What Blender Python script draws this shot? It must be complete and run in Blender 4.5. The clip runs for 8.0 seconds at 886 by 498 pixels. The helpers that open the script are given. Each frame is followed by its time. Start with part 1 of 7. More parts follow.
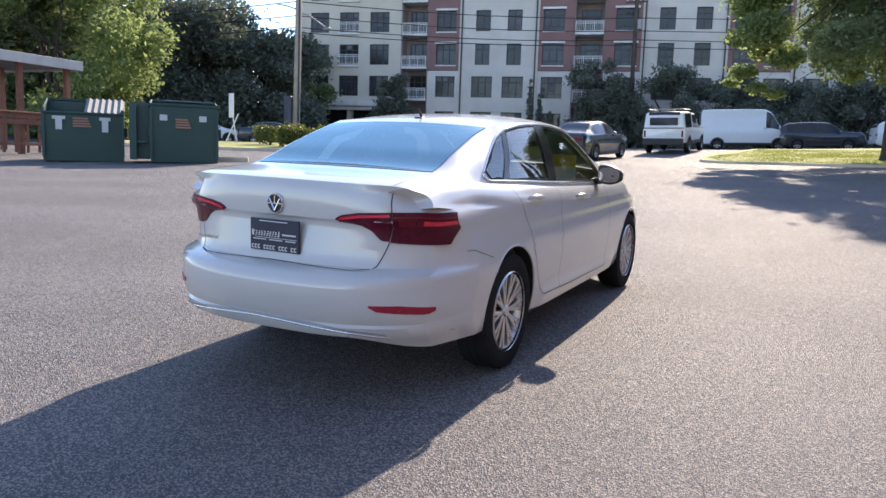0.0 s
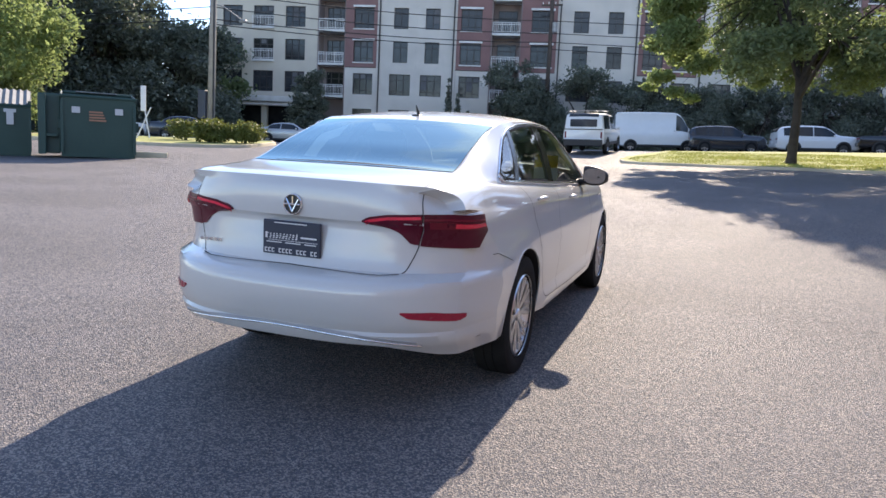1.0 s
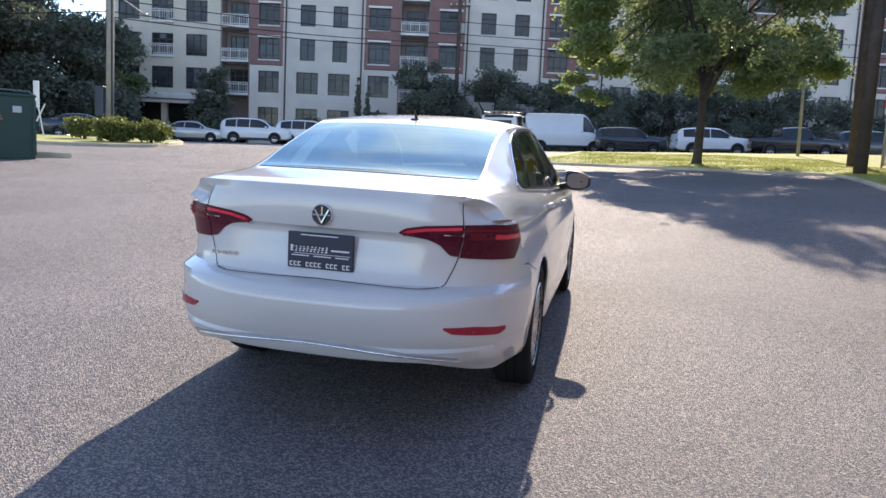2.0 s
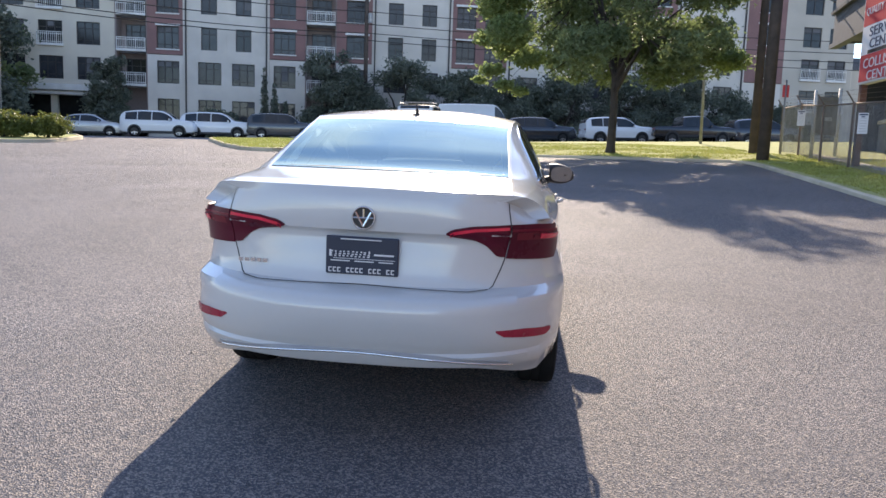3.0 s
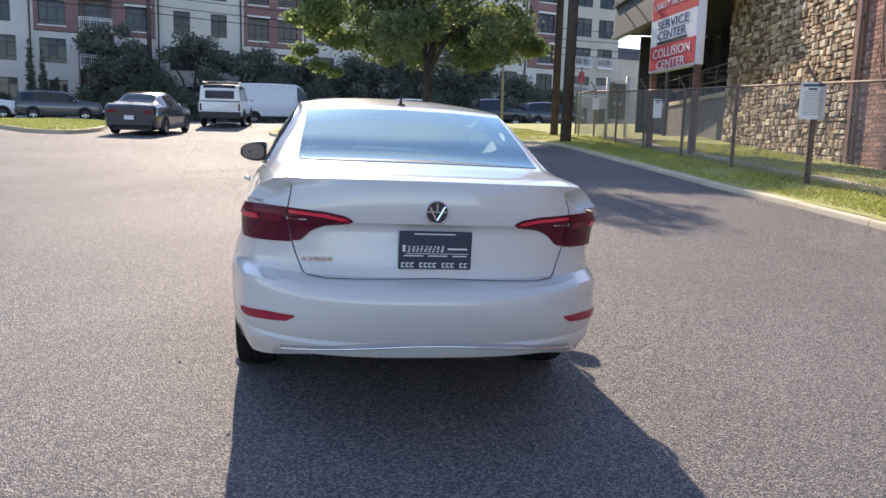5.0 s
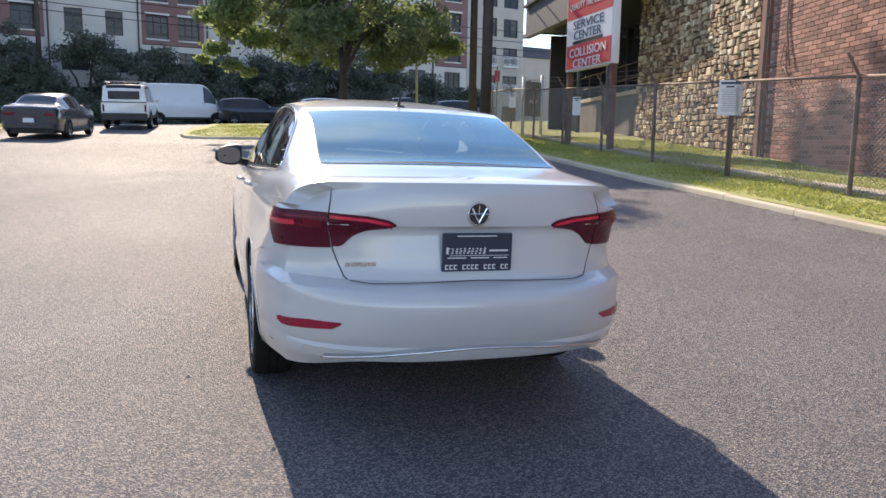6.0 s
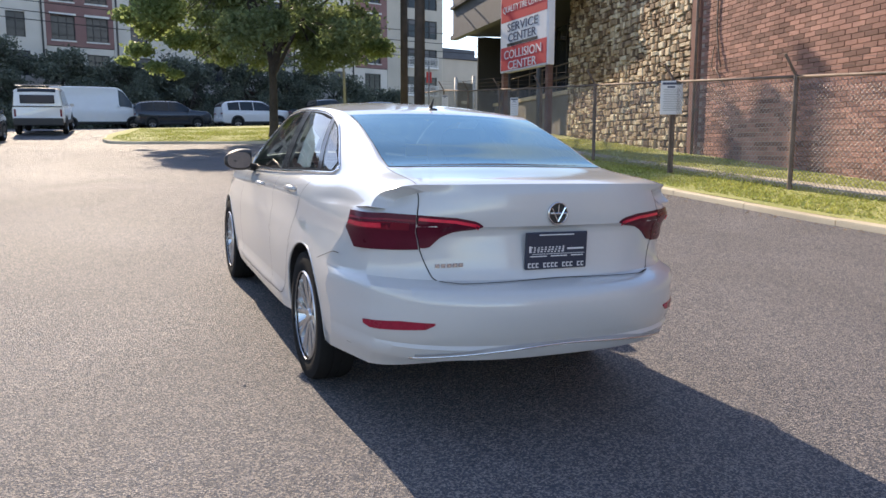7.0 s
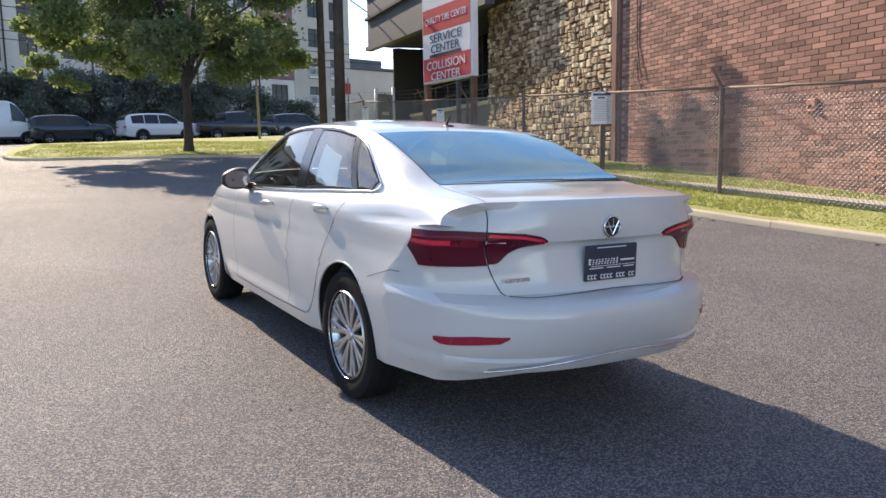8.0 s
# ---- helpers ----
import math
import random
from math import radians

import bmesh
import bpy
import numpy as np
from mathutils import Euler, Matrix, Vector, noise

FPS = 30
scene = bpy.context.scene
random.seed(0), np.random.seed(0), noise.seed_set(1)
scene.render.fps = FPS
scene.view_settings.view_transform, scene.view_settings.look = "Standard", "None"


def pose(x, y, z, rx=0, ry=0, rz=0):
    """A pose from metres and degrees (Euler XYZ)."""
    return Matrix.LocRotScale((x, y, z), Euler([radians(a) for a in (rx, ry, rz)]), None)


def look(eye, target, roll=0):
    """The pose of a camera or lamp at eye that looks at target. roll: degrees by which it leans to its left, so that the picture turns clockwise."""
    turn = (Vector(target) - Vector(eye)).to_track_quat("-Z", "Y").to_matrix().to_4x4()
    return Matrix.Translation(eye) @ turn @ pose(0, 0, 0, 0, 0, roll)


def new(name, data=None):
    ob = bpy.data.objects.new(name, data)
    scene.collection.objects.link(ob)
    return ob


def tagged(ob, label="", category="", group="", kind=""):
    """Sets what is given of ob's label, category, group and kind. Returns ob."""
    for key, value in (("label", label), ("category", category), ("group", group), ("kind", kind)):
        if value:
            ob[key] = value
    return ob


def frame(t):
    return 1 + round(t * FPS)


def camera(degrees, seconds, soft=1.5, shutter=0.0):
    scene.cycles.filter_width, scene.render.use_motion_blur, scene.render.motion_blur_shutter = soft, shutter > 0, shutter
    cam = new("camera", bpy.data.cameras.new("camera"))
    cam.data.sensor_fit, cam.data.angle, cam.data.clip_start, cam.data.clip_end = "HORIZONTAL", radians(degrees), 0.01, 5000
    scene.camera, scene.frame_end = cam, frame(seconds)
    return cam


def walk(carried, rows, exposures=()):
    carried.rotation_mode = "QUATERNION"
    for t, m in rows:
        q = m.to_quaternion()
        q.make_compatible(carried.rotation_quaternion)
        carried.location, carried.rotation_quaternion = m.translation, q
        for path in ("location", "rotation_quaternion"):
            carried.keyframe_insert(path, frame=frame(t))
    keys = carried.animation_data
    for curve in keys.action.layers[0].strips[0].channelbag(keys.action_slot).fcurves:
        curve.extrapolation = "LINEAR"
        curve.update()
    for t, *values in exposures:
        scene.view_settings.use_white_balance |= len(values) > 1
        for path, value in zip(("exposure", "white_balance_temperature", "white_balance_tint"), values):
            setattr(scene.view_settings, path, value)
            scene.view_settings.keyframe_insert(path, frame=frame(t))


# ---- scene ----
# ---- camera ----
cam = camera(61.48, 8.0, soft=1.55)
# the lot leans a little: LOT takes the lot's own frame, with the white sedan's rear axle as origin, into the upright world
LOT = pose(0, 0, 0, 1.83, 0.86, 0)
PATH = [
    (0.0, (2.361, -3.783, 1.315), (1.460, -2.026, 0.999), 1.91),
    (0.5, (2.094, -3.801, 1.302), (1.291, -1.997, 0.984), 2.29),
    (1.0, (1.813, -3.876, 1.295), (1.126, -2.024, 0.984), 2.84),
    (1.5, (1.524, -3.923, 1.296), (0.958, -2.028, 0.997), 3.19),
    (3.0, (0.630, -3.929, 1.300), (0.431, -1.963, 0.988), 2.62),
    (3.5, (0.365, -3.939, 1.295), (0.293, -1.968, 0.965), 2.53),
    (4.0, (0.056, -3.992, 1.305), (0.124, -2.022, 0.965), 2.72),
    (4.5, (-0.223, -3.928, 1.301), (-0.008, -1.969, 0.961), 2.91),
    (5.0, (-0.513, -3.938, 1.302), (-0.157, -1.999, 0.966), 2.87),
    (6.3, (-1.246, -3.764, 1.289), (-0.588, -1.903, 0.962), 2.05),
    (6.5, (-1.398, -3.742, 1.291), (-0.699, -1.897, 0.966), 1.95),
    (7.0, (-1.698, -3.634, 1.277), (-0.902, -1.827, 0.958), 1.57),
    (7.5, (-1.995, -3.522, 1.288), (-1.091, -1.764, 0.982), 1.24),
    (8.0, (-2.311, -3.382, 1.303), (-1.294, -1.684, 1.014), 0.77),
]
walk(cam, [(t, LOT @ look(eye, aim, roll)) for t, eye, aim, roll in PATH], [(0.0, 0.96, 6620, 15), (4.5, 0.84, 6740, 15), (8.0, 0.73, 6940, 14)])

# ---- sky and sun ----
SUN_TO = Vector((-0.11, 1.63, 1.03)).normalized()
world = bpy.data.worlds.new("sky")
scene.world = world
world.use_nodes = True
wn = world.node_tree.nodes
sky = wn.new("ShaderNodeTexSky")
sky.sky_type = "NISHITA"
sky.sun_disc = False
sky.sun_elevation = math.asin(SUN_TO.z)
sky.sun_rotation = math.atan2(SUN_TO.x, SUN_TO.y)
sky.air_density, sky.dust_density, sky.ozone_density = 1.0, 0.3, 3.8
# thin clouds: the sky's own light, paler and a little stronger, by a stretched noise
wl = world.node_tree.links
co, mp, cn, cr, bw, gain, mixc = (wn.new("ShaderNode" + k) for k in ("TexCoord", "Mapping", "TexNoise", "ValToRGB", "RGBToBW", "Math", "Mix"))
mp.inputs["Scale"].default_value = (1.2, 2.6, 3.2)
cn.inputs["Scale"].default_value, cn.inputs["Detail"].default_value, cn.inputs["Distortion"].default_value = 1.6, 6, 0.6
cr.color_ramp.elements[0].position, cr.color_ramp.elements[1].position = 0.50, 0.80
gain.operation = "MULTIPLY"
gain.inputs[1].default_value = 1.6
mixc.data_type = "RGBA"
wl.new(co.outputs["Generated"], mp.inputs[0])
wl.new(mp.outputs[0], cn.inputs["Vector"])
wl.new(cn.outputs["Fac"], cr.inputs[0])
wl.new(sky.outputs[0], bw.inputs[0])
wl.new(bw.outputs[0], gain.inputs[0])
wl.new(cr.outputs[0], mixc.inputs[0])
wl.new(sky.outputs[0], mixc.inputs[6])
wl.new(gain.outputs[0], mixc.inputs[7])
wl.new(mixc.outputs[2], wn["Background"].inputs[0])
wn["Background"].inputs[1].default_value = 0.19
sun = new("sun", bpy.data.lights.new("sun", "SUN"))
sun.data.energy, sun.data.angle, sun.data.color = 5.0, radians(0.55), (1.0, 0.87, 0.69)
sun.matrix_world = Matrix.Translation((0, 0, 60)) @ SUN_TO.to_track_quat("Z", "Y").to_matrix().to_4x4()

# ---- mesh helpers ----
class Geo:
    """Points and faces of one mesh."""

    def __init__(self):
        self.v, self.f = [], []

    def add(self, verts, faces):
        n = len(self.v)
        self.v += [tuple(p) for p in verts]
        self.f += [tuple(i + n for i in f) for f in faces]
        return self

    def box(self, x0, x1, y0, y1, z0, z1, m=None, ch=0.0):
        """A box, with its edges chamfered by ch."""
        if ch > 0:
            vs, fs = [], []
            for sx in (0, 1):
                for sy in (0, 1):
                    for sz in (0, 1):
                        X, Y, Z = (x0, x1)[sx], (y0, y1)[sy], (z0, z1)[sz]
                        dx, dy, dz = ch * (1 - 2 * sx), ch * (1 - 2 * sy), ch * (1 - 2 * sz)
                        vs += [(X, Y + dy, Z + dz), (X + dx, Y, Z + dz), (X + dx, Y + dy, Z)]
            k = lambda a, b, c, w: (a * 4 + b * 2 + c) * 3 + w
            fs = [(k(0, 0, 0, 0), k(0, 0, 1, 0), k(0, 1, 1, 0), k(0, 1, 0, 0)), (k(1, 0, 0, 0), k(1, 1, 0, 0), k(1, 1, 1, 0), k(1, 0, 1, 0)),
                  (k(0, 0, 0, 1), k(1, 0, 0, 1), k(1, 0, 1, 1), k(0, 0, 1, 1)), (k(0, 1, 0, 1), k(0, 1, 1, 1), k(1, 1, 1, 1), k(1, 1, 0, 1)),
                  (k(0, 0, 0, 2), k(0, 1, 0, 2), k(1, 1, 0, 2), k(1, 0, 0, 2)), (k(0, 0, 1, 2), k(1, 0, 1, 2), k(1, 1, 1, 2), k(0, 1, 1, 2))]
            for a in (0, 1):
                for b in (0, 1):
                    fs += [(k(0, a, b, 1), k(1, a, b, 1), k(1, a, b, 2), k(0, a, b, 2)), (k(a, 0, b, 0), k(a, 1, b, 0), k(a, 1, b, 2), k(a, 0, b, 2)),
                           (k(a, b, 0, 0), k(a, b, 1, 0), k(a, b, 1, 1), k(a, b, 0, 1))]
                    fs += [(k(0, a, b, 0), k(0, a, b, 1), k(0, a, b, 2)), (k(1, a, b, 0), k(1, a, b, 1), k(1, a, b, 2))]
        else:
            vs = [(x, y, z) for x in (x0, x1) for y in (y0, y1) for z in (z0, z1)]
            fs = [(0, 1, 3, 2), (4, 6, 7, 5), (0, 4, 5, 1), (2, 3, 7, 6), (0, 2, 6, 4), (1, 5, 7, 3)]
        if m is not None:
            vs = [m @ Vector(p) for p in vs]
        return self.add(vs, fs)

    def tube(self, pts, radii, n=8, cap=True):
        """A round bar along points."""
        pts = [Vector(p) for p in pts]
        if not hasattr(radii, "__len__"):
            radii = [radii] * len(pts)
        vs, fs = [], []
        side = None
        for i, p in enumerate(pts):
            d = (pts[min(i + 1, len(pts) - 1)] - pts[max(i - 1, 0)]).normalized()
            if side is None:
                side = d.orthogonal().normalized()
            side = (side - d * side.dot(d)).normalized()
            up = d.cross(side)
            for k in range(n):
                a = 2 * math.pi * k / n
                vs.append(p + (side * math.cos(a) + up * math.sin(a)) * radii[i])
        for i in range(len(pts) - 1):
            for k in range(n):
                fs.append((i * n + k, i * n + (k + 1) % n, (i + 1) * n + (k + 1) % n, (i + 1) * n + k))
        if cap:
            fs += [tuple(range(n))[::-1], tuple((len(pts) - 1) * n + k for k in range(n))]
        return self.add(vs, fs)

    def grid(self, fn, us, vs_, flip=False):
        """A sheet fn(u, v) over two lists."""
        pts = [fn(u, v) for u in us for v in vs_]
        n = len(vs_)
        fs = []
        for i in range(len(us) - 1):
            for j in range(n - 1):
                q = (i * n + j, (i + 1) * n + j, (i + 1) * n + j + 1, i * n + j + 1)
                fs.append(q[::-1] if flip else q)
        return self.add(pts, fs)

    def lathe(self, prof, n=32, m=None, shut=False):
        """A profile of (radius, along) turned round the x axis."""
        vs = []
        for r, a in prof:
            for k in range(n):
                t = 2 * math.pi * k / n
                p = Vector((a, r * math.cos(t), r * math.sin(t)))
                vs.append(m @ p if m is not None else p)
        fs = []
        rows = len(prof) if shut else len(prof) - 1
        for i in range(rows):
            j = (i + 1) % len(prof)
            for k in range(n):
                fs.append((i * n + k, i * n + (k + 1) % n, j * n + (k + 1) % n, j * n + k))
        return self.add(vs, fs)

    def prism(self, poly, z0, z1):
        """A flat polygon of (x, y), raised from z0 to z1."""
        n = len(poly)
        vs = [(x, y, z0) for x, y in poly] + [(x, y, z1) for x, y in poly]
        fs = [tuple(range(n))[::-1], tuple(range(n, 2 * n))] + [(i, (i + 1) % n, n + (i + 1) % n, n + i) for i in range(n)]
        return self.add(vs, fs)

    def moved(self, m):
        self.v = [tuple(m @ Vector(p)) for p in self.v]
        return self


def mesh_of(name, geo, material, smooth=False, angle=None, fix=True):
    me = bpy.data.meshes.new(name)
    me.from_pydata(geo.v, [], geo.f)
    if fix:
        bm = bmesh.new()
        bm.from_mesh(me)
        bmesh.ops.recalc_face_normals(bm, faces=bm.faces)
        bm.to_mesh(me)
        bm.free()
    if material is not None:
        me.materials.append(material)
    if smooth:
        me.polygons.foreach_set("use_smooth", [True] * len(me.polygons))
        if angle is not None:
            me.set_sharp_from_angle(angle=radians(angle))
    me.update()
    return me


def part(name, geo, material, parent=None, label="", smooth=False, angle=None, fix=True):
    """One mesh object, under a thing or a part."""
    ob = new(name, mesh_of(name, geo, material, smooth, angle, fix))
    if parent is not None:
        ob.parent = parent
    if label:
        ob["label"] = label
    return ob


def thing(name, label, category, m=None, group=""):
    """An Empty that carries a thing's parts."""
    ob = new(name)
    ob.empty_display_size = 0.2
    if m is not None:
        ob.matrix_basis = m
    return tagged(ob, label, category, group)


def structure(name, geo, material, label, smooth=False, angle=None, fix=True):
    return tagged(part(name, geo, material, None, "", smooth, angle, fix), label, name.split("_")[0], "", "structure")


def lerp_table(table, x):
    """Straight lines through rows (x, value)."""
    if x <= table[0][0]:
        return table[0][1]
    for (a, p), (b, q) in zip(table, table[1:]):
        if x <= b:
            return p + (q - p) * (x - a) / (b - a)
    return table[-1][1]


def smooth_table(table, x):
    """A smooth curve through rows (x, value)."""
    n = len(table)
    if x <= table[0][0]:
        return table[0][1]
    if x >= table[-1][0]:
        return table[-1][1]
    for i in range(n - 1):
        if x <= table[i + 1][0]:
            break

    def slope(k):
        if k == 0 or k == n - 1:
            j = 0 if k == 0 else n - 2
            return (table[j + 1][1] - table[j][1]) / (table[j + 1][0] - table[j][0])
        a = (table[k][1] - table[k - 1][1]) / (table[k][0] - table[k - 1][0])
        b = (table[k + 1][1] - table[k][1]) / (table[k + 1][0] - table[k][0])
        return 0.0 if a * b <= 0 else 2 * a * b / (a + b)

    h = table[i + 1][0] - table[i][0]
    t = (x - table[i][0]) / h
    a, b = table[i][1], table[i + 1][1]
    return (2 * t**3 - 3 * t**2 + 1) * a + (t**3 - 2 * t**2 + t) * h * slope(i) + (3 * t**2 - 2 * t**3) * b + (t**3 - t**2) * h * slope(i + 1)


def ease(a, b, x):
    k = min(1.0, max(0.0, (x - a) / (b - a)))
    return k * k * (3 - 2 * k)


def steps(a, b, n):
    return [a + (b - a) * i / n for i in range(n + 1)]


# ---- materials ----
def surf(name, c1, c2=None, scale=4.0, rough=0.6, metal=0.0, bump=0.0, bump_scale=60.0, coat=0.0, spec=0.5, fine=0.25, fine_scale=80.0, piece=0.0, rough_var=0.1, sheen=0.0):
    """Two colours mixed by large and fine noise, with relief; piece: how much single pieces differ."""
    m = bpy.data.materials.new(name)
    m.use_nodes = True
    nt = m.node_tree
    N, L = nt.nodes, nt.links
    b = N["Principled BSDF"]
    b.inputs["Roughness"].default_value = rough
    b.inputs["Metallic"].default_value = metal
    b.inputs["Specular IOR Level"].default_value = spec
    b.inputs["Coat Weight"].default_value = coat
    b.inputs["Coat Roughness"].default_value = 0.09
    co = N.new("ShaderNodeTexCoord")
    if c2 is None:
        c2 = tuple(x * 0.85 for x in c1)
    big = N.new("ShaderNodeTexNoise")
    big.inputs["Scale"].default_value, big.inputs["Detail"].default_value = scale, 5
    L.new(co.outputs["Object"], big.inputs["Vector"])
    small = N.new("ShaderNodeTexNoise")
    small.inputs["Scale"].default_value, small.inputs["Detail"].default_value = fine_scale, 3
    L.new(co.outputs["Object"], small.inputs["Vector"])
    mix = N.new("ShaderNodeMix")
    mix.data_type = "FLOAT"
    mix.inputs[0].default_value = fine
    L.new(big.outputs["Fac"], mix.inputs[2])
    L.new(small.outputs["Fac"], mix.inputs[3])
    ramp = N.new("ShaderNodeValToRGB")
    ramp.color_ramp.elements[0].position, ramp.color_ramp.elements[1].position = 0.36, 0.64
    ramp.color_ramp.elements[0].color, ramp.color_ramp.elements[1].color = (*c1, 1), (*c2, 1)
    L.new(mix.outputs[0], ramp.inputs[0])
    out = ramp.outputs[0]
    if piece:
        info = N.new("ShaderNodeObjectInfo")
        isl = N.new("ShaderNodeNewGeometry")
        add = N.new("ShaderNodeMath")
        L.new(info.outputs["Random"], add.inputs[0])
        L.new(isl.outputs["Random Per Island"], add.inputs[1])
        fr = N.new("ShaderNodeMath")
        fr.operation = "FRACT"
        L.new(add.outputs[0], fr.inputs[0])
        mr = N.new("ShaderNodeMapRange")
        mr.inputs[3].default_value, mr.inputs[4].default_value = 1 - piece, 1 + piece
        L.new(fr.outputs[0], mr.inputs[0])
        hsv = N.new("ShaderNodeHueSaturation")
        L.new(out, hsv.inputs["Color"])
        L.new(mr.outputs[0], hsv.inputs["Value"])
        out = hsv.outputs[0]
    L.new(out, b.inputs["Base Color"])
    if rough_var:
        mr2 = N.new("ShaderNodeMapRange")
        mr2.inputs[3].default_value, mr2.inputs[4].default_value = max(0.02, rough - rough_var), min(1, rough + rough_var)
        L.new(big.outputs["Fac"], mr2.inputs[0])
        L.new(mr2.outputs[0], b.inputs["Roughness"])
    if bump:
        bn = N.new("ShaderNodeTexNoise")
        bn.inputs["Scale"].default_value, bn.inputs["Detail"].default_value = bump_scale, 4
        L.new(co.outputs["Object"], bn.inputs["Vector"])
        bp = N.new("ShaderNodeBump")
        bp.inputs["Strength"].default_value, bp.inputs["Distance"].default_value = 1.0, bump
        L.new(bn.outputs["Fac"], bp.inputs["Height"])
        L.new(bp.outputs[0], b.inputs["Normal"])
    return m


def plain(name, c, rough=0.4, metal=0.0, coat=0.0, spec=0.5):
    return surf(name, c, tuple(min(1, x * 1.08) for x in c), 6.0, rough, metal, 0.0, 60, coat, spec, 0.3, 60.0, 0.0, 0.04)


def glass(name, tint, rough=0.02, ior=1.5, gain=1.6, floor=0.02, sheen=(1, 1, 1)):
    """A thin pane: clear with a tint, and the gloss of glass on it."""
    m = bpy.data.materials.new(name)
    m.use_nodes = True
    N, L = m.node_tree.nodes, m.node_tree.links
    N.remove(N["Principled BSDF"])
    tr, gl, mx, fr = N.new("ShaderNodeBsdfTransparent"), N.new("ShaderNodeBsdfGlossy"), N.new("ShaderNodeMixShader"), N.new("ShaderNodeFresnel")
    tr.inputs[0].default_value = (*tint, 1)
    gl.inputs["Roughness"].default_value = rough
    gl.inputs["Color"].default_value = (*sheen, 1)
    fr.inputs[0].default_value = ior
    mm = N.new("ShaderNodeMath")
    mm.operation = "MULTIPLY_ADD"
    mm.inputs[1].default_value, mm.inputs[2].default_value = gain, floor
    mm.use_clamp = True
    L.new(fr.outputs[0], mm.inputs[0])
    L.new(mm.outputs[0], mx.inputs[0])
    L.new(tr.outputs[0], mx.inputs[1])
    L.new(gl.outputs[0], mx.inputs[2])
    L.new(mx.outputs[0], N["Material Output"].inputs[0])
    return m


def leafy(name, c1, c2, through_c, gloss=0.35, thin=0.25, spec=0.22):
    """Leaves: they let some light through, and differ from one to the next."""
    m = surf(name, c1, c2, 0.6, gloss, 0, 0, 60, 0, spec, 0.2, 3.0, 0.35, 0.1)
    N, L = m.node_tree.nodes, m.node_tree.links
    t, ad = N.new("ShaderNodeBsdfTranslucent"), N.new("ShaderNodeMixShader")
    t.inputs[0].default_value = (*through_c, 1)
    ad.inputs[0].default_value = thin
    L.new(N["Principled BSDF"].outputs[0], ad.inputs[1])
    L.new(t.outputs[0], ad.inputs[2])
    L.new(ad.outputs[0], N["Material Output"].inputs[0])
    return m


def asphalt(name, dark, light, stone, wear):
    """Rolled asphalt: bound grains of several greys, fine relief, worn patches and stains."""
    m = surf(name, dark, light, 0.35, 0.72, 0, 0.0, 60, 0, 0.36, 0.35, 5.0, 0.0, 0.08)
    N, L = m.node_tree.nodes, m.node_tree.links
    b = N["Principled BSDF"]
    base = b.inputs["Base Color"].links[0].from_socket
    co = [n for n in N if n.type == "TEX_COORD"][0]
    vo = N.new("ShaderNodeTexVoronoi")
    vo.inputs["Scale"].default_value = 145
    L.new(co.outputs["Object"], vo.inputs["Vector"])
    rp = N.new("ShaderNodeValToRGB")
    rp.color_ramp.elements[0].position, rp.color_ramp.elements[1].position = 0.46, 0.84
    rp.color_ramp.elements[0].color, rp.color_ramp.elements[1].color = (0, 0, 0, 1), (1, 1, 1, 1)
    sep = N.new("ShaderNodeSeparateColor")
    L.new(vo.outputs["Color"], sep.inputs[0])
    L.new(sep.outputs[0], rp.inputs[0])
    mx = N.new("ShaderNodeMix")
    mx.data_type = "RGBA"
    L.new(rp.outputs[0], mx.inputs[0])
    L.new(base, mx.inputs[6])
    mx.inputs[7].default_value = (*stone, 1)
    vo2 = N.new("ShaderNodeTexVoronoi")
    vo2.inputs["Scale"].default_value = 95
    L.new(co.outputs["Object"], vo2.inputs["Vector"])
    sep2 = N.new("ShaderNodeSeparateColor")
    L.new(vo2.outputs["Color"], sep2.inputs[0])
    rp2 = N.new("ShaderNodeValToRGB")
    rp2.color_ramp.elements[0].position, rp2.color_ramp.elements[1].position = 0.0, 0.5
    rp2.color_ramp.elements[0].color, rp2.color_ramp.elements[1].color = (0.64, 0.64, 0.66, 1), (1, 1, 1, 1)
    L.new(sep2.outputs[1], rp2.inputs[0])
    mu = N.new("ShaderNodeMix")
    mu.data_type, mu.blend_type = "RGBA", "MULTIPLY"
    mu.inputs[0].default_value = 0.8
    L.new(mx.outputs[2], mu.inputs[6])
    L.new(rp2.outputs[0], mu.inputs[7])
    st = N.new("ShaderNodeTexNoise")
    st.inputs["Scale"].default_value, st.inputs["Detail"].default_value, st.inputs["Distortion"].default_value = 0.22, 6, 1.8
    L.new(co.outputs["Object"], st.inputs["Vector"])
    r3 = N.new("ShaderNodeValToRGB")
    r3.color_ramp.elements[0].position, r3.color_ramp.elements[1].position = 0.38, 0.60
    r3.color_ramp.elements[0].color, r3.color_ramp.elements[1].color = (wear, wear, wear, 1), (1, 1, 1, 1)
    L.new(st.outputs["Fac"], r3.inputs[0])
    m2 = N.new("ShaderNodeMix")
    m2.data_type, m2.blend_type = "RGBA", "MULTIPLY"
    m2.inputs[0].default_value = 1.0
    L.new(mu.outputs[2], m2.inputs[6])
    L.new(r3.outputs[0], m2.inputs[7])
    L.new(m2.outputs[2], b.inputs["Base Color"])
    bp = N.new("ShaderNodeBump")
    bp.inputs["Strength"].default_value, bp.inputs["Distance"].default_value = 1.0, 0.017
    L.new(vo.outputs["Distance"], bp.inputs["Height"])
    L.new(bp.outputs[0], b.inputs["Normal"])
    return m


